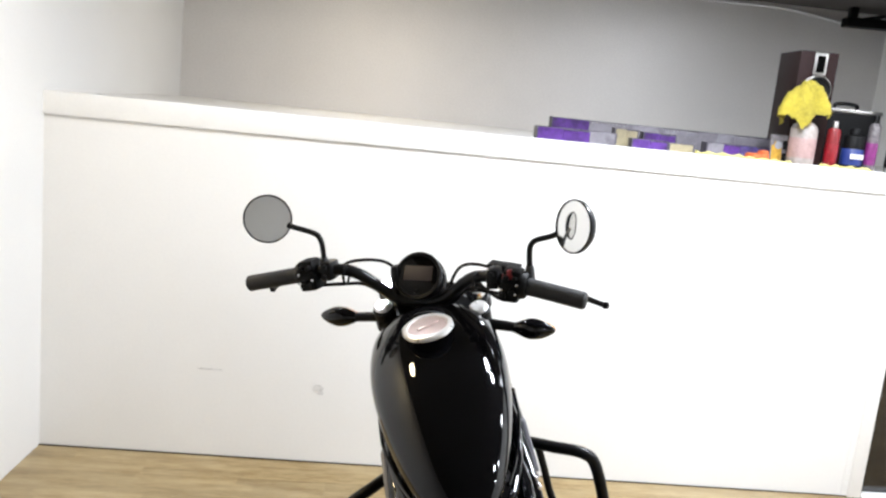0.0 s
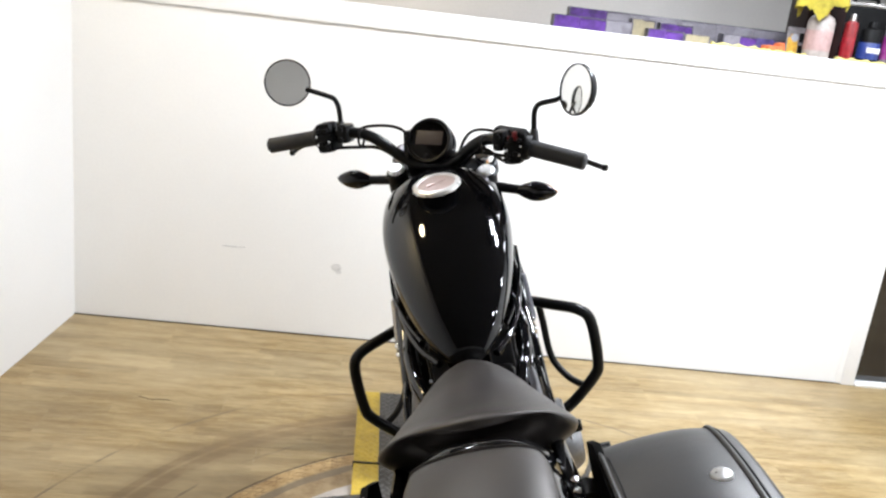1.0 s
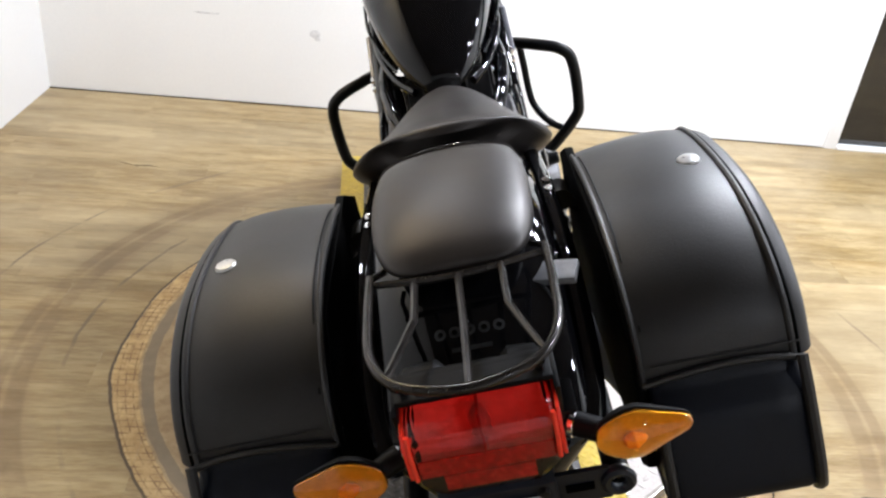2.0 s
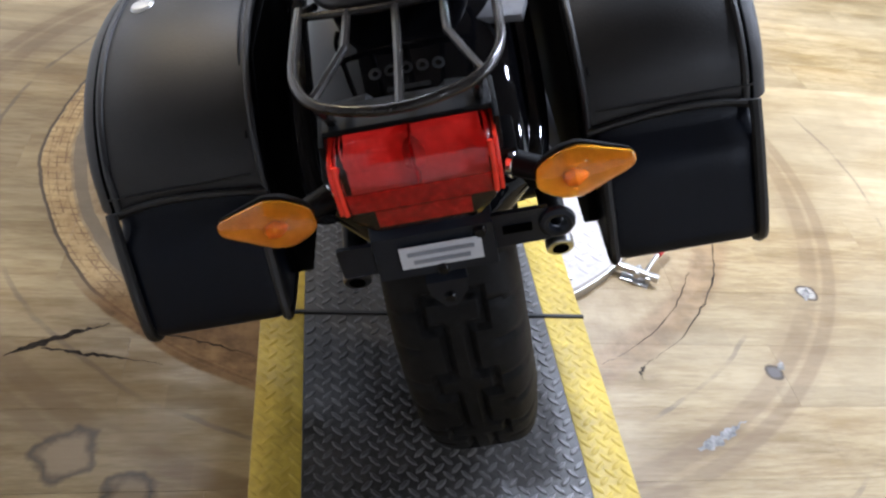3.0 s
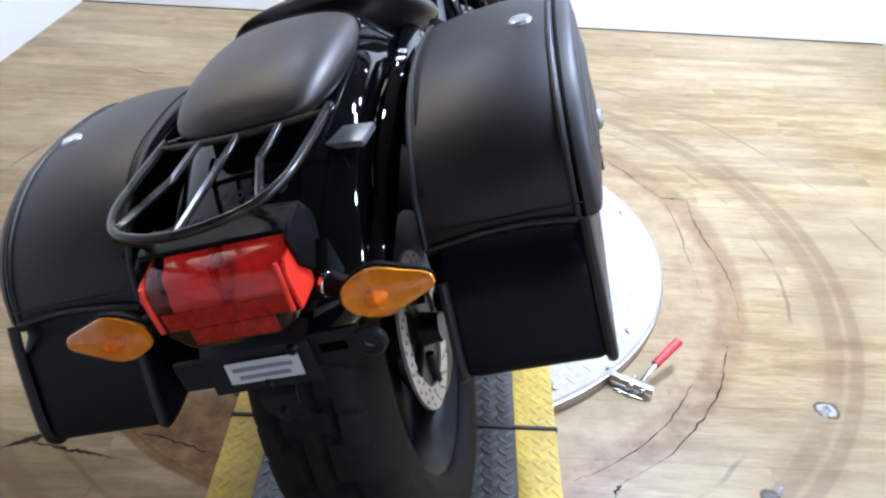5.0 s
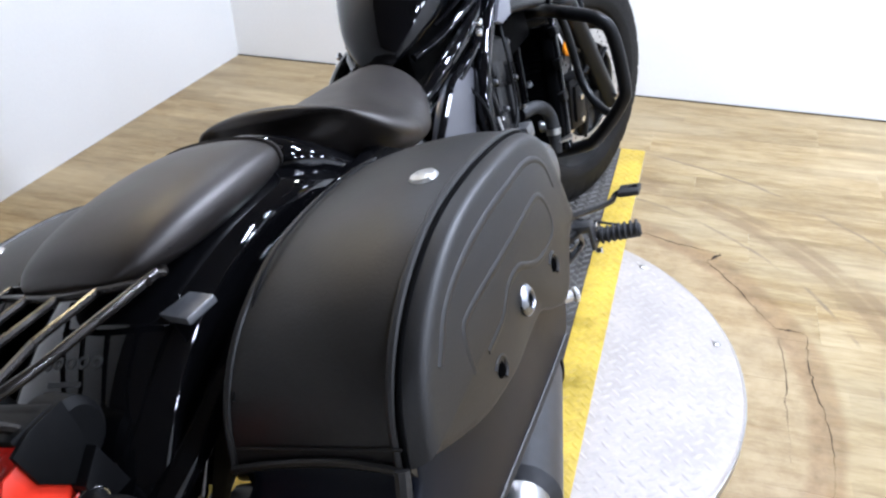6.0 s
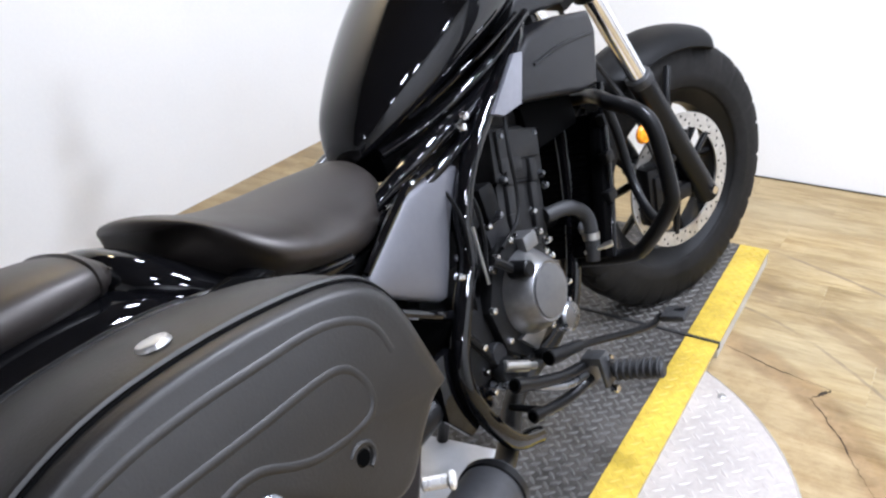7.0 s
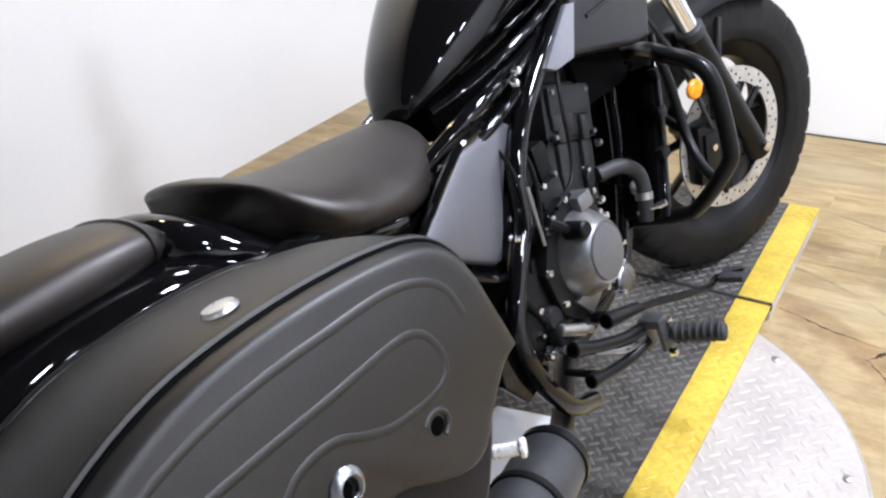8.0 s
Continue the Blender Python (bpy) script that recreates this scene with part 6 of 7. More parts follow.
# crash bars, pegs, pedals, exhaust, swing arm
for s in (1, -1):
    bar = fixed("crash_bar", tube([(s * 0.05, 0.12, 0.620), (s * 0.12, 0.095, 0.624), (s * 0.170, 0.045, 0.627), (s * 0.215, -0.008, 0.628), (s * 0.272, -0.034, 0.612), (s * 0.296, -0.036, 0.575), (s * 0.297, -0.036, 0.47), (s * 0.282, -0.034, 0.43),
                                    (s * 0.215, -0.025, 0.362), (s * 0.17, -0.015, 0.342), (s * 0.06, 0.0, 0.330)], 0.0138, 14), SATIN, None, "black tubular crash bar")
    part("inner_brace", tube([(s * 0.182, 0.034, 0.626), (s * 0.186, 0.042, 0.56), (s * 0.188, 0.042, 0.495), (s * 0.197, 0.032, 0.455), (s * 0.225, 0.002, 0.420), (s * 0.262, -0.030, 0.402)], 0.009, 10), SATIN, bar)
    part("mount_bolt", lathe([(0, 0.012), (0.008, 0.011), (0.013, 0.005), (0.013, 0)], 12, Matrix.Translation((s * 0.095, -0.02, 0.405)) @ pose(0, 0, 0, 0, 90 * s, 0)), ALLOY, bar)
    peg = fixed("foot_peg", rod((s * 0.236, -0.268, 0.257), (s * 0.318, -0.252, 0.252), 0.0135, 0.0145, 16, 0.004), GRIPR, None, "ribbed black rubber foot peg")
    for k in range(7):
        x = 0.243 + 0.0108 * k
        part("peg_rib", joined(rod((s * x, -0.2665 + 0.19 * (x - 0.236), 0.2555), (s * (x + 0.0045), -0.266 + 0.19 * (x - 0.236), 0.2553), 0.0178, n=14, ease=0.001)), GRIPR, peg)
    part("peg_hinge", joined(span((s * 0.196, -0.292, 0.236), (s * 0.205, -0.258, 0.292), 0.004), span((s * 0.226, -0.292, 0.236), (s * 0.235, -0.258, 0.286), 0.004), span((s * 0.196, -0.292, 0.276), (s * 0.235, -0.262, 0.292), 0.005)), surface("cast_hinge_steel", (0.10, 0.10, 0.102), 0.36, 0.7, var=0.2, scale=50), peg, "grey steel hinge block")
    for y, z in ((-0.262, 0.279), (-0.262, 0.250), (-0.268, 0.226)):
        part("hinge_bolt", rod((s * 0.228, y - 0.006, z), (s * 0.241, y - 0.006, z), 0.0065, n=6, ease=0.001), CHROME, peg)
    arm = fixed("peg_arm", tube([(s * 0.190, -0.452, 0.344), (s * 0.191, -0.40, 0.316), (s * 0.195, -0.34, 0.290), (s * 0.200, -0.285, 0.276)], 0.0098, 14), SATIN, None, "black tubular peg arm with an open end")
    part("arm_mouth", rod((s * 0.190, -0.4505, 0.3432), (s * 0.190, -0.4535, 0.3448), 0.0078, n=16), HOLE, arm)
    part("arm_end", rod((s * 0.190, -0.4525, 0.3443), (s * 0.190, -0.434, 0.3343), 0.0120, n=18, ease=0.001), SATIN, arm)
    arm = fixed("peg_arm", tube([(s * 0.186, -0.432, 0.276), (s * 0.188, -0.38, 0.259), (s * 0.192, -0.335, 0.250), (s * 0.202, -0.285, 0.252)], 0.0092, 14), SATIN, None, "black tubular peg arm with an open end")
    part("arm_mouth", rod((s * 0.186, -0.4305, 0.2756), (s * 0.186, -0.4335, 0.2766), 0.0072, n=16), HOLE, arm)
    part("arm_end", rod((s * 0.186, -0.4325, 0.2762), (s * 0.1865, -0.415, 0.2700), 0.0112, n=18, ease=0.001), SATIN, arm)
    fixed("peg_arm", tube([(s * 0.135, -0.44, 0.335), (s * 0.175, -0.42, 0.322), (s * 0.196, -0.35, 0.277), (s * 0.200, -0.292, 0.262)], 0.0065, 10), DULLSTEEL)
    fixed("peg_stay", joined(rod((s * 0.12, -0.415, 0.324), (s * 0.190, -0.415, 0.324), 0.006), rod((s * 0.12, -0.40, 0.266), (s * 0.187, -0.40, 0.266), 0.006)), SATIN)
    fixed("pivot_plate", prism([(-0.53, 0.43), (-0.43, 0.43), (-0.41, 0.36), (-0.45, 0.30), (-0.51, 0.29), (-0.545, 0.34)], s * 0.115, s * 0.132, 0.004), GLOSS)
    fixed("pivot_cap", lathe([(0.019, -0.03), (0.019, 0.010), (0.016, 0.014), (0, 0.0145)], 20, Matrix.Translation((s * 0.138, -0.416, 0.374)) @ pose(0, 0, 0, 0, 90 * s, 0)), SHROUD)
    fixed("swing_arm", joined(tube([(s * 0.10, -0.50, 0.36), (s * 0.105, -0.70, 0.345), (s * 0.105, -0.97, 0.323)], 0.024, 12), rod((s * 0.085, -0.965, 0.323), (s * 0.135, -0.965, 0.323), 0.018, n=16)), SATIN, None, "black tubular swing arm")
    shock = fixed("rear_shock", rod((s * 0.125, -0.93, 0.36), (s * 0.125, -0.80, 0.64), 0.016, n=14, ease=0.002), SATIN, None, "black coil rear shock")
    part("shock_spring", tube([(s * 0.125 + 0.026 * math.cos(k * 0.8), -0.915 + 0.0019 * k + 0.0, 0.392 + 0.0042 * k + 0.010 * math.sin(k * 0.8)) for k in range(52)], 0.0055, 6, 2), SATIN, shock)
    tip = fixed("stay_tube", rod((s * 0.148, -0.92, 0.36), (s * 0.150, -1.085, 0.302), 0.019, n=16, ease=0.003), SATIN, None, "black tube end with a bright collar")
    part("collar", rod((s * 0.1495, -1.072, 0.3065), (s * 0.150, -1.090, 0.3005), 0.0205, n=18, ease=0.002), STEEL, tip)
    part("tube_mouth", rod((s * 0.150, -1.088, 0.301), (s * 0.1501, -1.0915, 0.2999), 0.012, n=16), HOLE, tip)
fixed("brake_pedal", tube([(0.195, -0.290, 0.311), (0.205, -0.235, 0.292), (0.222, -0.16, 0.264), (0.232, -0.105, 0.247), (0.24, -0.08, 0.250), (0.285, -0.075, 0.258)], 0.0065, 8), SATIN, None, "black brake pedal lever")
fixed("brake_pedal_pad", span((0.245, -0.10, 0.248), (0.290, -0.06, 0.260), 0.004), GRIPR)
pedal_tube = fixed("pedal_tube", rod((0.189, -0.356, 0.3315), (0.195, -0.275, 0.307), 0.0130, 0.0095, 18, 0.001), SATIN, None, "black pedal tube with an open end")
part("tube_mouth", rod((0.189, -0.3545, 0.3310), (0.1889, -0.3575, 0.3320), 0.0098, n=16), HOLE, pedal_tube)
fixed("pedal_pivot", rod((0.12, -0.33, 0.322), (0.192, -0.33, 0.3235), 0.010), SATIN)
fixed("master_cylinder", joined(rod((0.158, -0.425, 0.359), (0.164, -0.378, 0.331), 0.0095, n=16, ease=0.002), rod((0.164, -0.378, 0.331), (0.166, -0.362, 0.322), 0.006, n=12, ease=0.001), rod((0.10, -0.40, 0.345), (0.160, -0.40, 0.345), 0.006)), STEEL, None, "small brushed brake cylinder")
fixed("gear_lever", tube([(-0.165, -0.36, 0.315), (-0.20, -0.26, 0.30), (-0.215, -0.14, 0.275), (-0.26, -0.12, 0.275)], 0.008, 8), SATIN)
fixed("exhaust_pipe", tube([(0.02, -0.06, 0.46), (0.02, 0.02, 0.40), (0.01, 0.01, 0.28), (0.0, -0.08, 0.21), (0.01, -0.25, 0.19), (0.10, -0.42, 0.195), (0.163, -0.53, 0.222)], 0.0185, 14), SATIN, None, "black exhaust header pipe")
muffler = fixed("muffler", rod((0.163, -0.525, 0.222), (0.282, -0.97, 0.275), 0.050, 0.053, 32, 0.014), MUFFLER, None, "grey steel muffler low beside the wheel")
part("muffler_band", rod((0.1681, -0.544, 0.2243), (0.172, -0.5586, 0.226), 0.0535, n=32, ease=0.001), SATIN, muffler)
part("muffler_band", rod((0.1964, -0.6498, 0.2369), (0.1995, -0.6615, 0.2383), 0.0545, n=32, ease=0.001), PLASTIC, muffler)
part("muffler_tip", rod((0.281, -0.965, 0.2745), (0.293, -1.012, 0.280), 0.040, 0.036, 28, 0.006), STEEL, muffler, "bright muffler tip")
fixed("bag_pin", joined(rod((0.328, -0.79, 0.454), (0.350, -0.773, 0.450), 0.0075, n=16, ease=0.002), rod((0.350, -0.773, 0.450), (0.356, -0.769, 0.449), 0.0105, n=16, ease=0.002)), RINGMETAL, None, "bright pin under the saddlebag")
fixed("side_stand", joined(tube([(-0.13, -0.30, 0.19), (-0.20, -0.27, 0.09), (-0.278, -0.25, -0.045)], 0.012, 10), block(0.05, 0.03, 0.006, 0.002, pose(-0.285, -0.25, -0.083, 0, 18.2, 0))), SATIN, None, "black side stand folded down")
fixed("chain_guard", span((-0.115, -0.93, 0.38), (-0.085, -0.55, 0.41), 0.006), PLASTIC)
# guard and box take the painted shade black of the recess
fixed("splash_guard", prism([(-0.735, 0.690), (-0.665, 0.60), (-0.628, 0.50), (-0.622, 0.385), (-0.606, 0.385), (-0.608, 0.50), (-0.645, 0.61), (-0.70, 0.70)], -0.105, 0.105, 0.003), SHADEBLK, None, "black splash guard ahead of the wheel")
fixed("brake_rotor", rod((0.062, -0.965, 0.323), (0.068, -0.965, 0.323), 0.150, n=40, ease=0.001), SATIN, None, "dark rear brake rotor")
fixed("battery_box", span((-0.09, -0.66, 0.38), (0.09, -0.52, 0.56), 0.02), SHADEBLK)
seat_pan = fixed("seat_pan", loft([oval(y, lo, hi, w, 2.6, 40, 2.5) for y, lo, hi, w in smooth_rows([(-0.872, 0.66, 0.770, 0.070), (-0.850, 0.64, 0.772, 0.092), (-0.815, 0.62, 0.754, 0.108), (-0.775, 0.60, 0.722, 0.120),
                                 (-0.73, 0.60, 0.688, 0.126), (-0.66, 0.60, 0.668, 0.128), (-0.585, 0.60, 0.645, 0.122)], 4)]), GLOSS, None, "glossy black seat base", 60)

# ---- front end, turned with the steering ----
FORK0, FORK1 = Vector((0, 0.520, 0.300)), Vector((0, 0.147, 1.005))
for s in (1, -1):
    d = (FORK1 - FORK0).normalized()
    x = Vector((s * 0.105, 0, 0))
    leg = steered("fork_slider", rod(x + FORK0 - d * 0.03, x + FORK0 + d * 0.35, 0.0275, 0.026, 20, 0.004), SATIN, None, "black fork slider")
    steered("fork_tube", rod(x + FORK0 + d * 0.30, x + FORK0 + d * 0.815, 0.0205, n=20), CHROME, leg, "bright chrome fork tube")
    steered("dust_seal", rod(x + FORK0 + d * 0.342, x + FORK0 + d * 0.365, 0.0285, n=20, ease=0.003), GRIPR, leg)
    steered("fork_cap", rod(x + FORK0 + d * 0.812, x + FORK0 + d * 0.834, 0.026, 0.024, 24, 0.004), CHROME, leg, "bright fork cap")
    steered("axle_nut", rod((s * 0.105, FORK0.y - 0.0, FORK0.z), (s * 0.142, FORK0.y, FORK0.z), 0.010, n=6), CHROME, leg)
    steered("side_reflector", lathe([(0, 0.010), (0.017, 0.009), (0.021, 0.005), (0.021, 0.0), (0, 0)], 24, Matrix.Translation((s * 0.118, 0.335, 0.500)) @ pose(0, 0, 0, 0, 90 * s, 0)), AMBER, leg, "round amber side reflector")
    steered("reflector_stay", tube([(s * 0.112, 0.335, 0.500), (s * 0.106, 0.36, 0.485), (s * 0.105, 0.42, 0.46)], 0.006, 8), SATIN, leg)
    for k, zz in ((0, 0.60), (1, 0.79)):
        c = x + FORK0 + d * (zz)
        steered("fork_clamp", rod(c - d * 0.018, c + d * 0.018, 0.034, n=20, ease=0.004), SATIN, leg)
    steered("fork_top", rod((0.026 + s * 0.114, 0.070, 0.945), (0.026 + s * 0.114, 0.042, 1.000 + 0.006 * (s + 1)), 0.0265, 0.0255, 24, 0.004), SATIN, leg, "black fork top")
    steered("top_cap", rod((0.026 + s * 0.114, 0.0425, 0.999 + 0.006 * (s + 1)), (0.026 + s * 0.114, 0.0385, 1.0075 + 0.006 * (s + 1)), 0.0215, 0.0195, 24, 0.003), RINGMETAL, leg, "bright fork cap")
    ind = steered("front_indicator_stalk", rod((0.030 + s * 0.095, 0.048, 0.978), (0.032 + s * 0.205, 0.04, 0.972), 0.0125, 0.011, 14, 0.003), SATIN, None, "black front indicator stalk")
    drop = smooth_rows([(0.180, 0.006, 0.007), (0.195, 0.013, 0.014), (0.222, 0.022, 0.0235), (0.248, 0.020, 0.021), (0.270, 0.010, 0.011), (0.279, 0.002, 0.003)], 3)
    rings = [[(0.032 + s * xx, 0.040 + w * math.cos(2 * math.pi * k / 18), 0.972 + h * math.sin(2 * math.pi * k / 18)) for k in range(18)] for xx, w, h in drop]
    steered("front_indicator", loft(rings), GLOSS, ind, "black teardrop indicator shell", 70)
    fr = [[(p[0], p[1] + 0.006 if p[1] > 0.04 else 0.044, 0.972 + (p[2] - 0.972) * 0.9) for p in r] for r in rings]
    steered("indicator_lens", loft(fr), AMBER, ind, "amber front lens", 70)
for zz, h in ((0.60, 0.020), (0.79, 0.016)):
    c = FORK0 + (FORK1 - FORK0).normalized() * zz
    steered("triple_clamp", moved(block(0.21, 0.06, 2 * h, 0.008), Matrix.Translation(c - Vector((0, 0.03, h))) @ pose(0, 0, 0, 28, 0, 0)), SATIN, None, "black fork yoke")
steered("top_yoke", moved(block(0.25, 0.055, 0.026, 0.008), Matrix.Translation((0.026, 0.062, 0.955)) @ pose(0, 0, 0, 26, 0, 0)), SATIN, None, "black top yoke")
front_guard = steered("front_mudguard", guard_mesh(tuple(AXLE_F), 0.352, radians(58), radians(132), 0.078, 0.045, n=36, m=20), PLASTIC, None, "satin black front mudguard")
for s in (1, -1):
    steered("guard_stay", tube([(s * 0.075, 0.47, 0.60), (s * 0.095, 0.44, 0.56), (s * 0.10, 0.43, 0.52)], 0.008, 8), SATIN, front_guard)
caliper = steered("brake_caliper", joined(span((0.048, 0.350, 0.262), (0.106, 0.425, 0.405), 0.014), span((0.085, 0.40, 0.30), (0.114, 0.475, 0.335), 0.006), span((0.098, 0.362, 0.285), (0.114, 0.405, 0.385), 0.006), tube([(0.10, 0.42, 0.40), (0.106, 0.46, 0.43), (0.105, 0.47, 0.46)], 0.012, 8)), SATIN, None, "black front brake caliper")
for z in (0.29, 0.35):
    steered("caliper_bolt", rod((0.110, 0.384, z), (0.119, 0.384, z), 0.008, n=6), CHROME, caliper)
steered("brake_hose", tube([(0.10, 0.41, 0.36), (0.115, 0.36, 0.45), (0.10, 0.33, 0.55), (0.06, 0.26, 0.70), (0.05, 0.2, 0.82)], 0.005, 8), GRIPR, caliper)
steered("headlamp", lathe([(0, -0.09), (0.05, -0.085), (0.075, -0.05), (0.082, 0.0), (0.082, 0.03), (0.076, 0.036), (0, 0.045)], 32, Matrix.Translation((0, 0.225, 0.93)) @ pose(0, 0, 0, -90, 0, 0)), GLOSS, None, "round black headlamp shell")

# handlebar with its controls
def bar_pts(s):
    return [(0, 0.045, 1.020), (s * 0.04, 0.044, 1.022), (s * 0.075, 0.036, 1.040), (s * 0.125, 0.012, 1.082), (s * 0.165, -0.005, 1.098), (s * 0.21, -0.018, 1.096), (s * 0.27, -0.028, 1.085), (s * 0.37, -0.036, 1.066)]


handlebar = steered("handlebar", tube(bar_pts(-1)[::-1] + bar_pts(1)[1:], 0.0135, 14), SATIN, None, "black bent steel handlebar")
for s in (1, -1):
    grip = steered("grip", rod((s * 0.262, -0.0275, 1.0865), (s * 0.388, -0.037, 1.0625), 0.0185, 0.0185, 20, 0.004), GRIPR, handlebar, "dark rubber grip")
    steered("grip_flange", rod((s * 0.254, -0.027, 1.088), (s * 0.263, -0.0278, 1.0863), 0.0245, n=20, ease=0.002), GRIPR, handlebar)
    place = Matrix.Translation((s * 0.232, -0.024, 1.088)) @ pose(0, 0, 0, 0, 10 * s, 0)
    box = steered("switch_box", moved(joined(block(0.044, 0.056, 0.044, 0.010, pose(0, 0, -0.034)), block(0.040, 0.050, 0.034, 0.010, pose(0, 0, 0.002)), block(0.046, 0.030, 0.006, 0.002, pose(0, -0.012, -0.005))), place), PLASTIC, handlebar, "black switch housing in two halves")
    for bx, bz, w, h in ((-0.010, 0.014, 0.012, 0.010), (0.008, 0.016, 0.010, 0.008), (0.006, -0.016, 0.014, 0.011), (-0.010, -0.026, 0.011, 0.013)):
        steered("switch_button", moved(block(w, 0.012, h, 0.003, pose(s * bx, -0.028, bz)), place), SATIN, handlebar)
    for bx, bz in ((-0.015, -0.008), (0.015, -0.012), (0.015, 0.008)):
        steered("switch_screw", moved(lathe([(0, 0.003), (0.0028, 0.0025), (0.0035, 0.0)], 8, pose(s * bx, -0.029, bz, 90, 0, 0)), place), CHROME, handlebar)
    steered("perch", joined(span((s * 0.178, -0.038, 1.076), (s * 0.204, 0.012, 1.120), 0.008), span((s * 0.182, 0.0, 1.078), (s * 0.215, 0.035, 1.100), 0.006), rod((s * 0.191, -0.036, 1.110), (s * 0.191, -0.043, 1.110), 0.006, n=6), rod((s * 0.191, -0.036, 1.086), (s * 0.191, -0.043, 1.086), 0.006, n=6)), SATIN, handlebar)
    steered("wire_clip", tube([(s * 0.150, -0.016 + 0.016 * math.cos(a), 1.088 + 0.019 * math.sin(a)) for a in [k * math.pi / 5 for k in range(10)]], 0.003, 6, 2, True), PLASTIC, handlebar)
    lever_pts = [(s * 0.205, 0.030, 1.082), (s * 0.25, 0.052, 1.076), (s * 0.33, 0.048, 1.060), (s * 0.40, 0.020, 1.046), (s * 0.418, 0.014, 1.042)] if s > 0 else [(-0.205, 0.030, 1.082), (-0.25, 0.056, 1.080), (-0.32, 0.056, 1.062), (-0.350, 0.044, 1.045), (-0.362, 0.030, 1.036)]
    steered("lever", tube(lever_pts, 0.0065, 10, flat=0.8), SATIN, handlebar, "black hand lever")
    steered("lever_ball", lathe([(0, -0.008), (0.006, -0.006), (0.0085, 0), (0.006, 0.006), (0, 0.008)], 14, Matrix.Translation((0.421, 0.013, 1.042) if s > 0 else (-0.364, 0.028, 1.034))), SATIN, handlebar)
    steered("control_cable", tube([(s * 0.20, 0.02, 1.085), (s * 0.16, 0.05, 1.105), (s * 0.09, 0.085, 1.095), (s * 0.05, 0.11, 1.03), (s * 0.04, 0.13, 0.95)], 0.0038, 8), PLASTIC, handlebar)
    steered("wiring", tube([(s * 0.222, -0.012, 1.060), (s * 0.17, 0.002, 1.062), (s * 0.12, 0.022, 1.058), (s * 0.07, 0.05, 1.02)], 0.0042, 8), PLASTIC, handlebar)
    b, g = (0.203, 0.322) if s < 0 else (0.268, 0.366)
    arm = steered("mirror_arm", tube([(s * b, -0.012, 1.095), (s * b, -0.018, 1.150), (s * (b + 0.004), -0.022, 1.172), (s * (b + 0.016), -0.026, 1.184)] + ([(s * (g - 0.045), -0.036, 1.202)] if s < 0 else [(0.312, -0.012, 1.190), (0.338, -0.006, 1.202), (0.356, -0.010, 1.210)]), 0.0062, 10), SATIN, None, "black mirror arm")
    steered("arm_boot", rod((s * b, -0.012, 1.085), (s * b, -0.015, 1.128), 0.012, 0.009, 14, 0.003), GRIPR, arm)
    aim = Matrix.Translation((s * g, -0.042, 1.217)) @ pose(0, 0, 0, 86 if s < 0 else 82, 0, 22 if s < 0 else -41)
    steered("mirror_shell", lathe([(0, -0.026), (0.030, -0.022), (0.046, -0.014), (0.0545, -0.002), (0.0545, 0.006), (0.0515, 0.008), (0.0505, 0.004)], 40, aim), SATIN, arm, "round black mirror shell")
    steered("mirror_glass", lathe([(0, 0.0058), (0.03, 0.0056), (0.0515, 0.005), (0.0515, 0.0035), (0, 0.0035)], 40, aim), MIRROR, arm, "round mirror glass")
steered("brake_reservoir", joined(moved(block(0.064, 0.040, 0.020, 0.005), Matrix.Translation((0.200, 0.034, 1.092)) @ pose(0, 0, 0, 0, 6, 0)), moved(block(0.068, 0.044, 0.006, 0.002), Matrix.Translation((0.202, 0.034, 1.111)) @ pose(0, 0, 0, 0, 6, 0))), PLASTIC, handlebar, "black brake fluid reservoir")
steered("throttle_drum", rod((0.250, -0.0265, 1.0885), (0.266, -0.0278, 1.0858), 0.030, 0.028, 24, 0.004), PLASTIC, handlebar, "black throttle drum")
steered("red_switch", moved(joined(block(0.024, 0.012, 0.010, 0.003), block(0.010, 0.014, 0.016, 0.003, pose(0.004, 0, 0.004))), Matrix.Translation((0.228, -0.046, 1.104))), REDCAN, handlebar, "red stop switch")
steered("throttle_cable", tube([(0.235, -0.01, 1.05), (0.19, 0.03, 1.04), (0.12, 0.07, 1.06), (0.06, 0.10, 1.0)], 0.0045, 8), PLASTIC, handlebar)
for s in (1, -1):
    steered("bar_riser", rod((s * 0.045, 0.075, 0.985), (s * 0.045, 0.046, 1.03), 0.018, n=16, ease=0.003), SATIN, handlebar)
GAUGE = Matrix.Translation((0.0, 0.045, 1.077)) @ pose(0, 0, 0, 62, 0, 0)
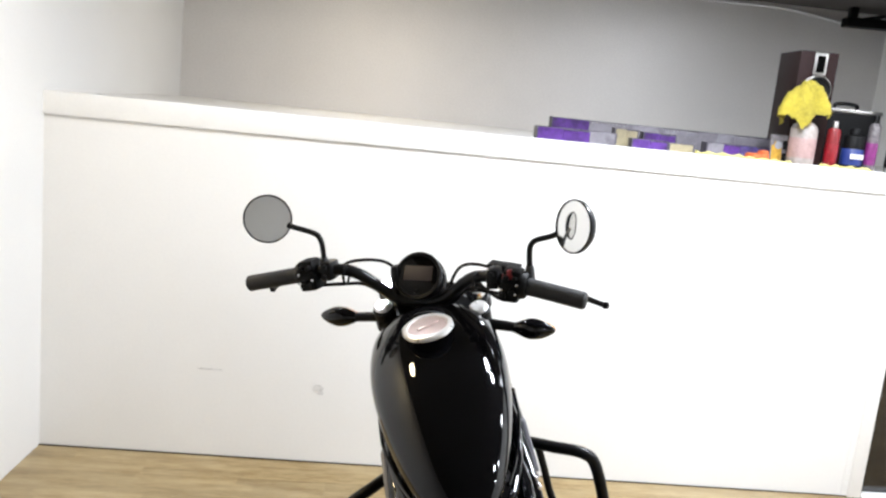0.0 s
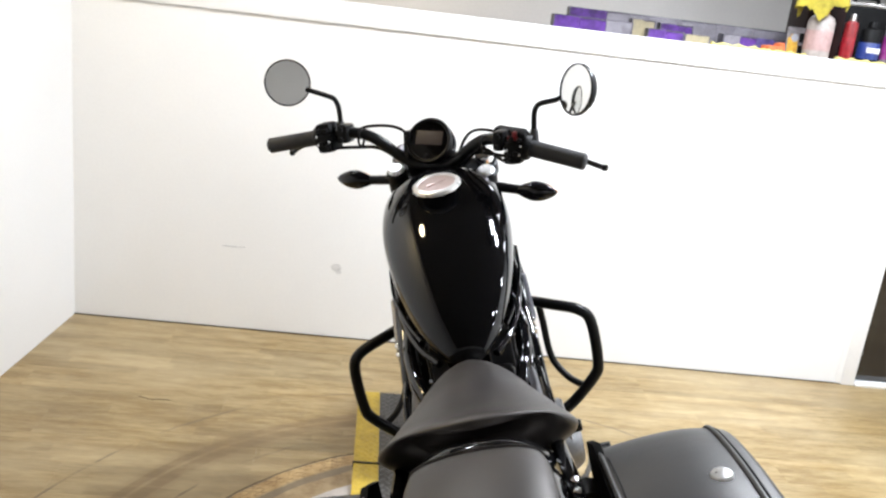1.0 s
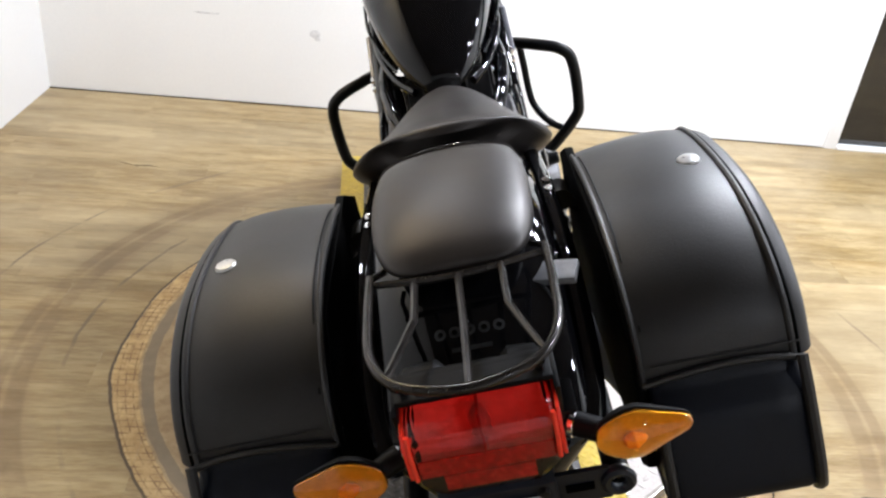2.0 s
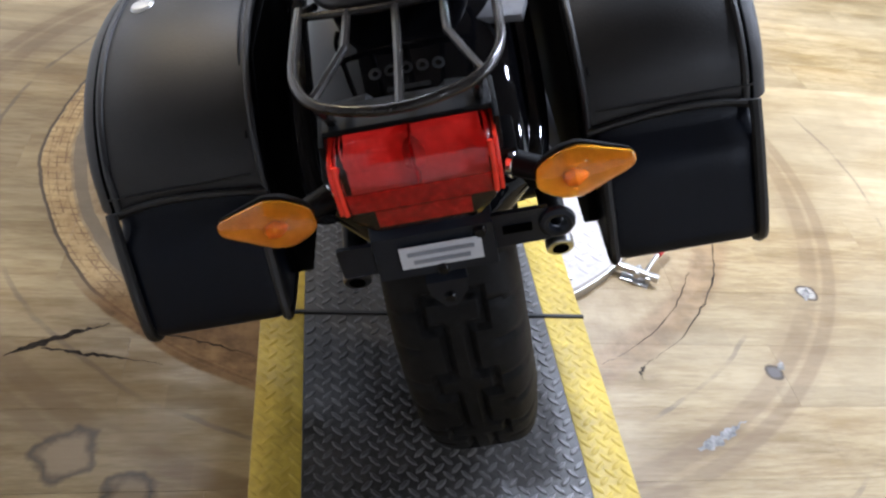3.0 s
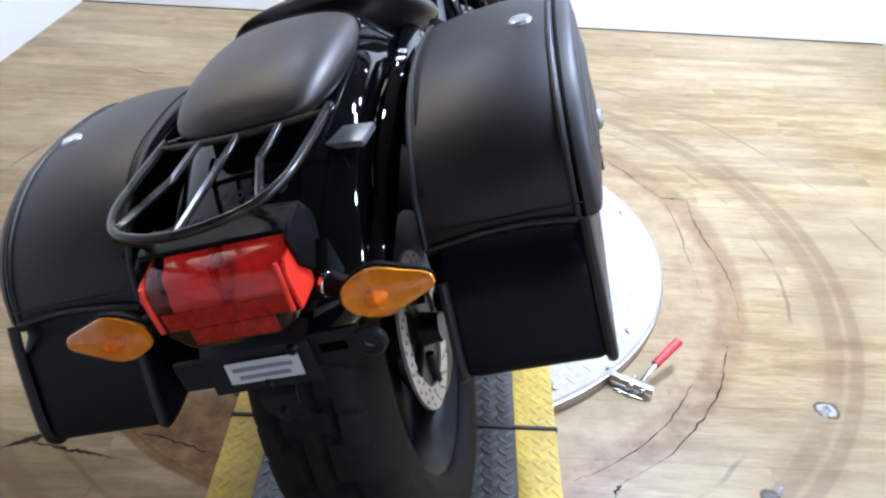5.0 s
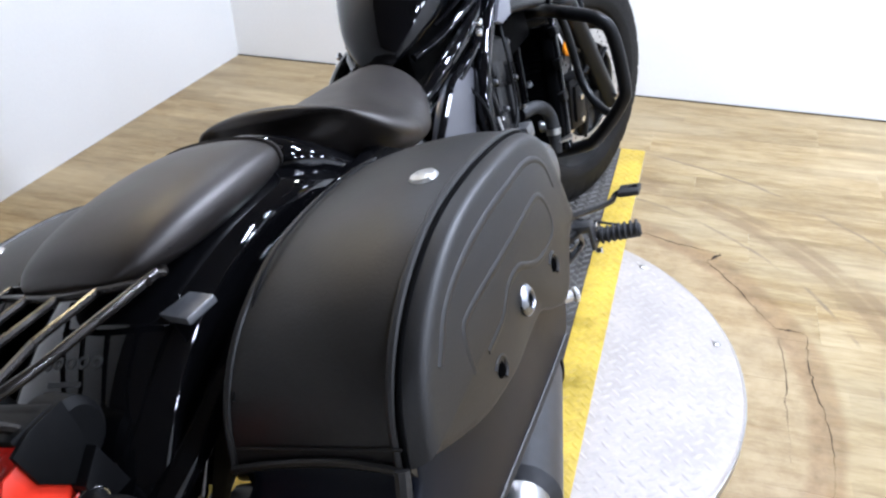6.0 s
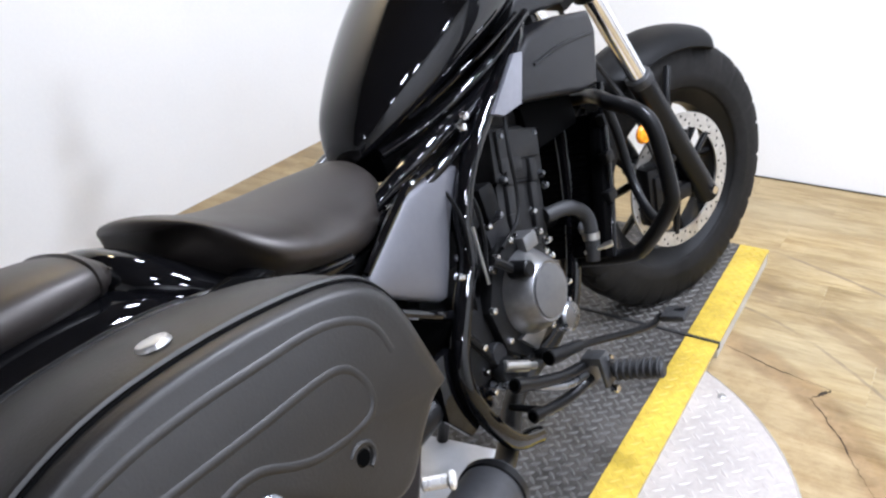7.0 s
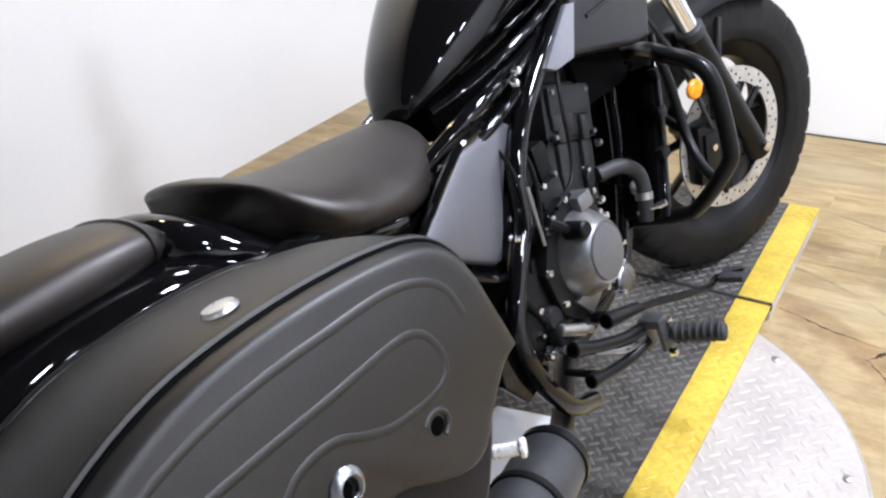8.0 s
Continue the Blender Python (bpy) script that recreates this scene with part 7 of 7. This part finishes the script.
gauge = steered("instrument", lathe([(0, -0.05), (0.035, -0.048), (0.050, -0.030), (0.055, -0.005), (0.056, 0.006), (0.0535, 0.010), (0.048, 0.009), (0.046, 0.004), (0, 0.004)], 44, GAUGE), SATIN, None, "round black instrument with a dark screen")
steered("gauge_cup", lathe([(0.030, -0.075), (0.046, -0.066), (0.0535, -0.045), (0.0555, -0.020), (0.0548, -0.020), (0.045, -0.06), (0.030, -0.07), (0.030, -0.075)], 40, GAUGE), PLASTIC, gauge, "deep plastic cup behind the dial")
steered("gauge_face", lathe([(0, 0.0052), (0.0458, 0.0052), (0.0458, 0.0042), (0, 0.0042)], 40, GAUGE), GLOSS, gauge)
steered("gauge_screen", moved(block(0.066, 0.034, 0.0012, 0.0004), GAUGE @ pose(0, 0.006, 0.0054)), SCREEN, gauge, "unlit display panel")
steered("gauge_button", lathe([(0, 0.004), (0.004, 0.0035), (0.005, 0.0)], 12, GAUGE @ pose(0, -0.036, 0.0055)), SATIN, gauge)
steered("gauge_bracket", joined(span((-0.03, 0.05, 1.0), (0.03, 0.085, 1.05), 0.008), span((-0.062, 0.03, 1.03), (-0.048, 0.06, 1.10), 0.004)), SATIN, gauge)
steered("ignition_lock", lathe([(0, 0.012), (0.012, 0.012), (0.016, 0.006), (0.017, 0.0), (0, 0)], 20, Matrix.Translation((0.0, 0.045, 0.992)) @ pose(0, 0, 0, 28, 0, 0)), STEEL, None, "steel ignition lock")

# ---- floor planks, last ----
PW, PL = 0.152, 1.22
plank_meshes = {}
row = 0
y = FLOOR_Y1 - PW
while y > FLOOR_Y0 - PW:
    x = FLOOR_X0 - ((row * 0.437) % 1.0) * PL
    while x < FLOOR_X1:
        a, b = max(x, FLOOR_X0), min(x + PL, FLOOR_X1)
        if b - a > 0.03:
            key = round(b - a, 3)
            if key not in plank_meshes:
                plank_meshes[key] = finish(block(b - a - 0.0002, PW - 0.0002, 0.0085, 0.00025, segs=1), OAK, "plank")
            pl = new("plank", plank_meshes[key])
            pl.parent = floor
            pl.location = ((a + b) / 2, y + PW / 2, -0.0085)
        x += PL
    y -= PW
    row += 1
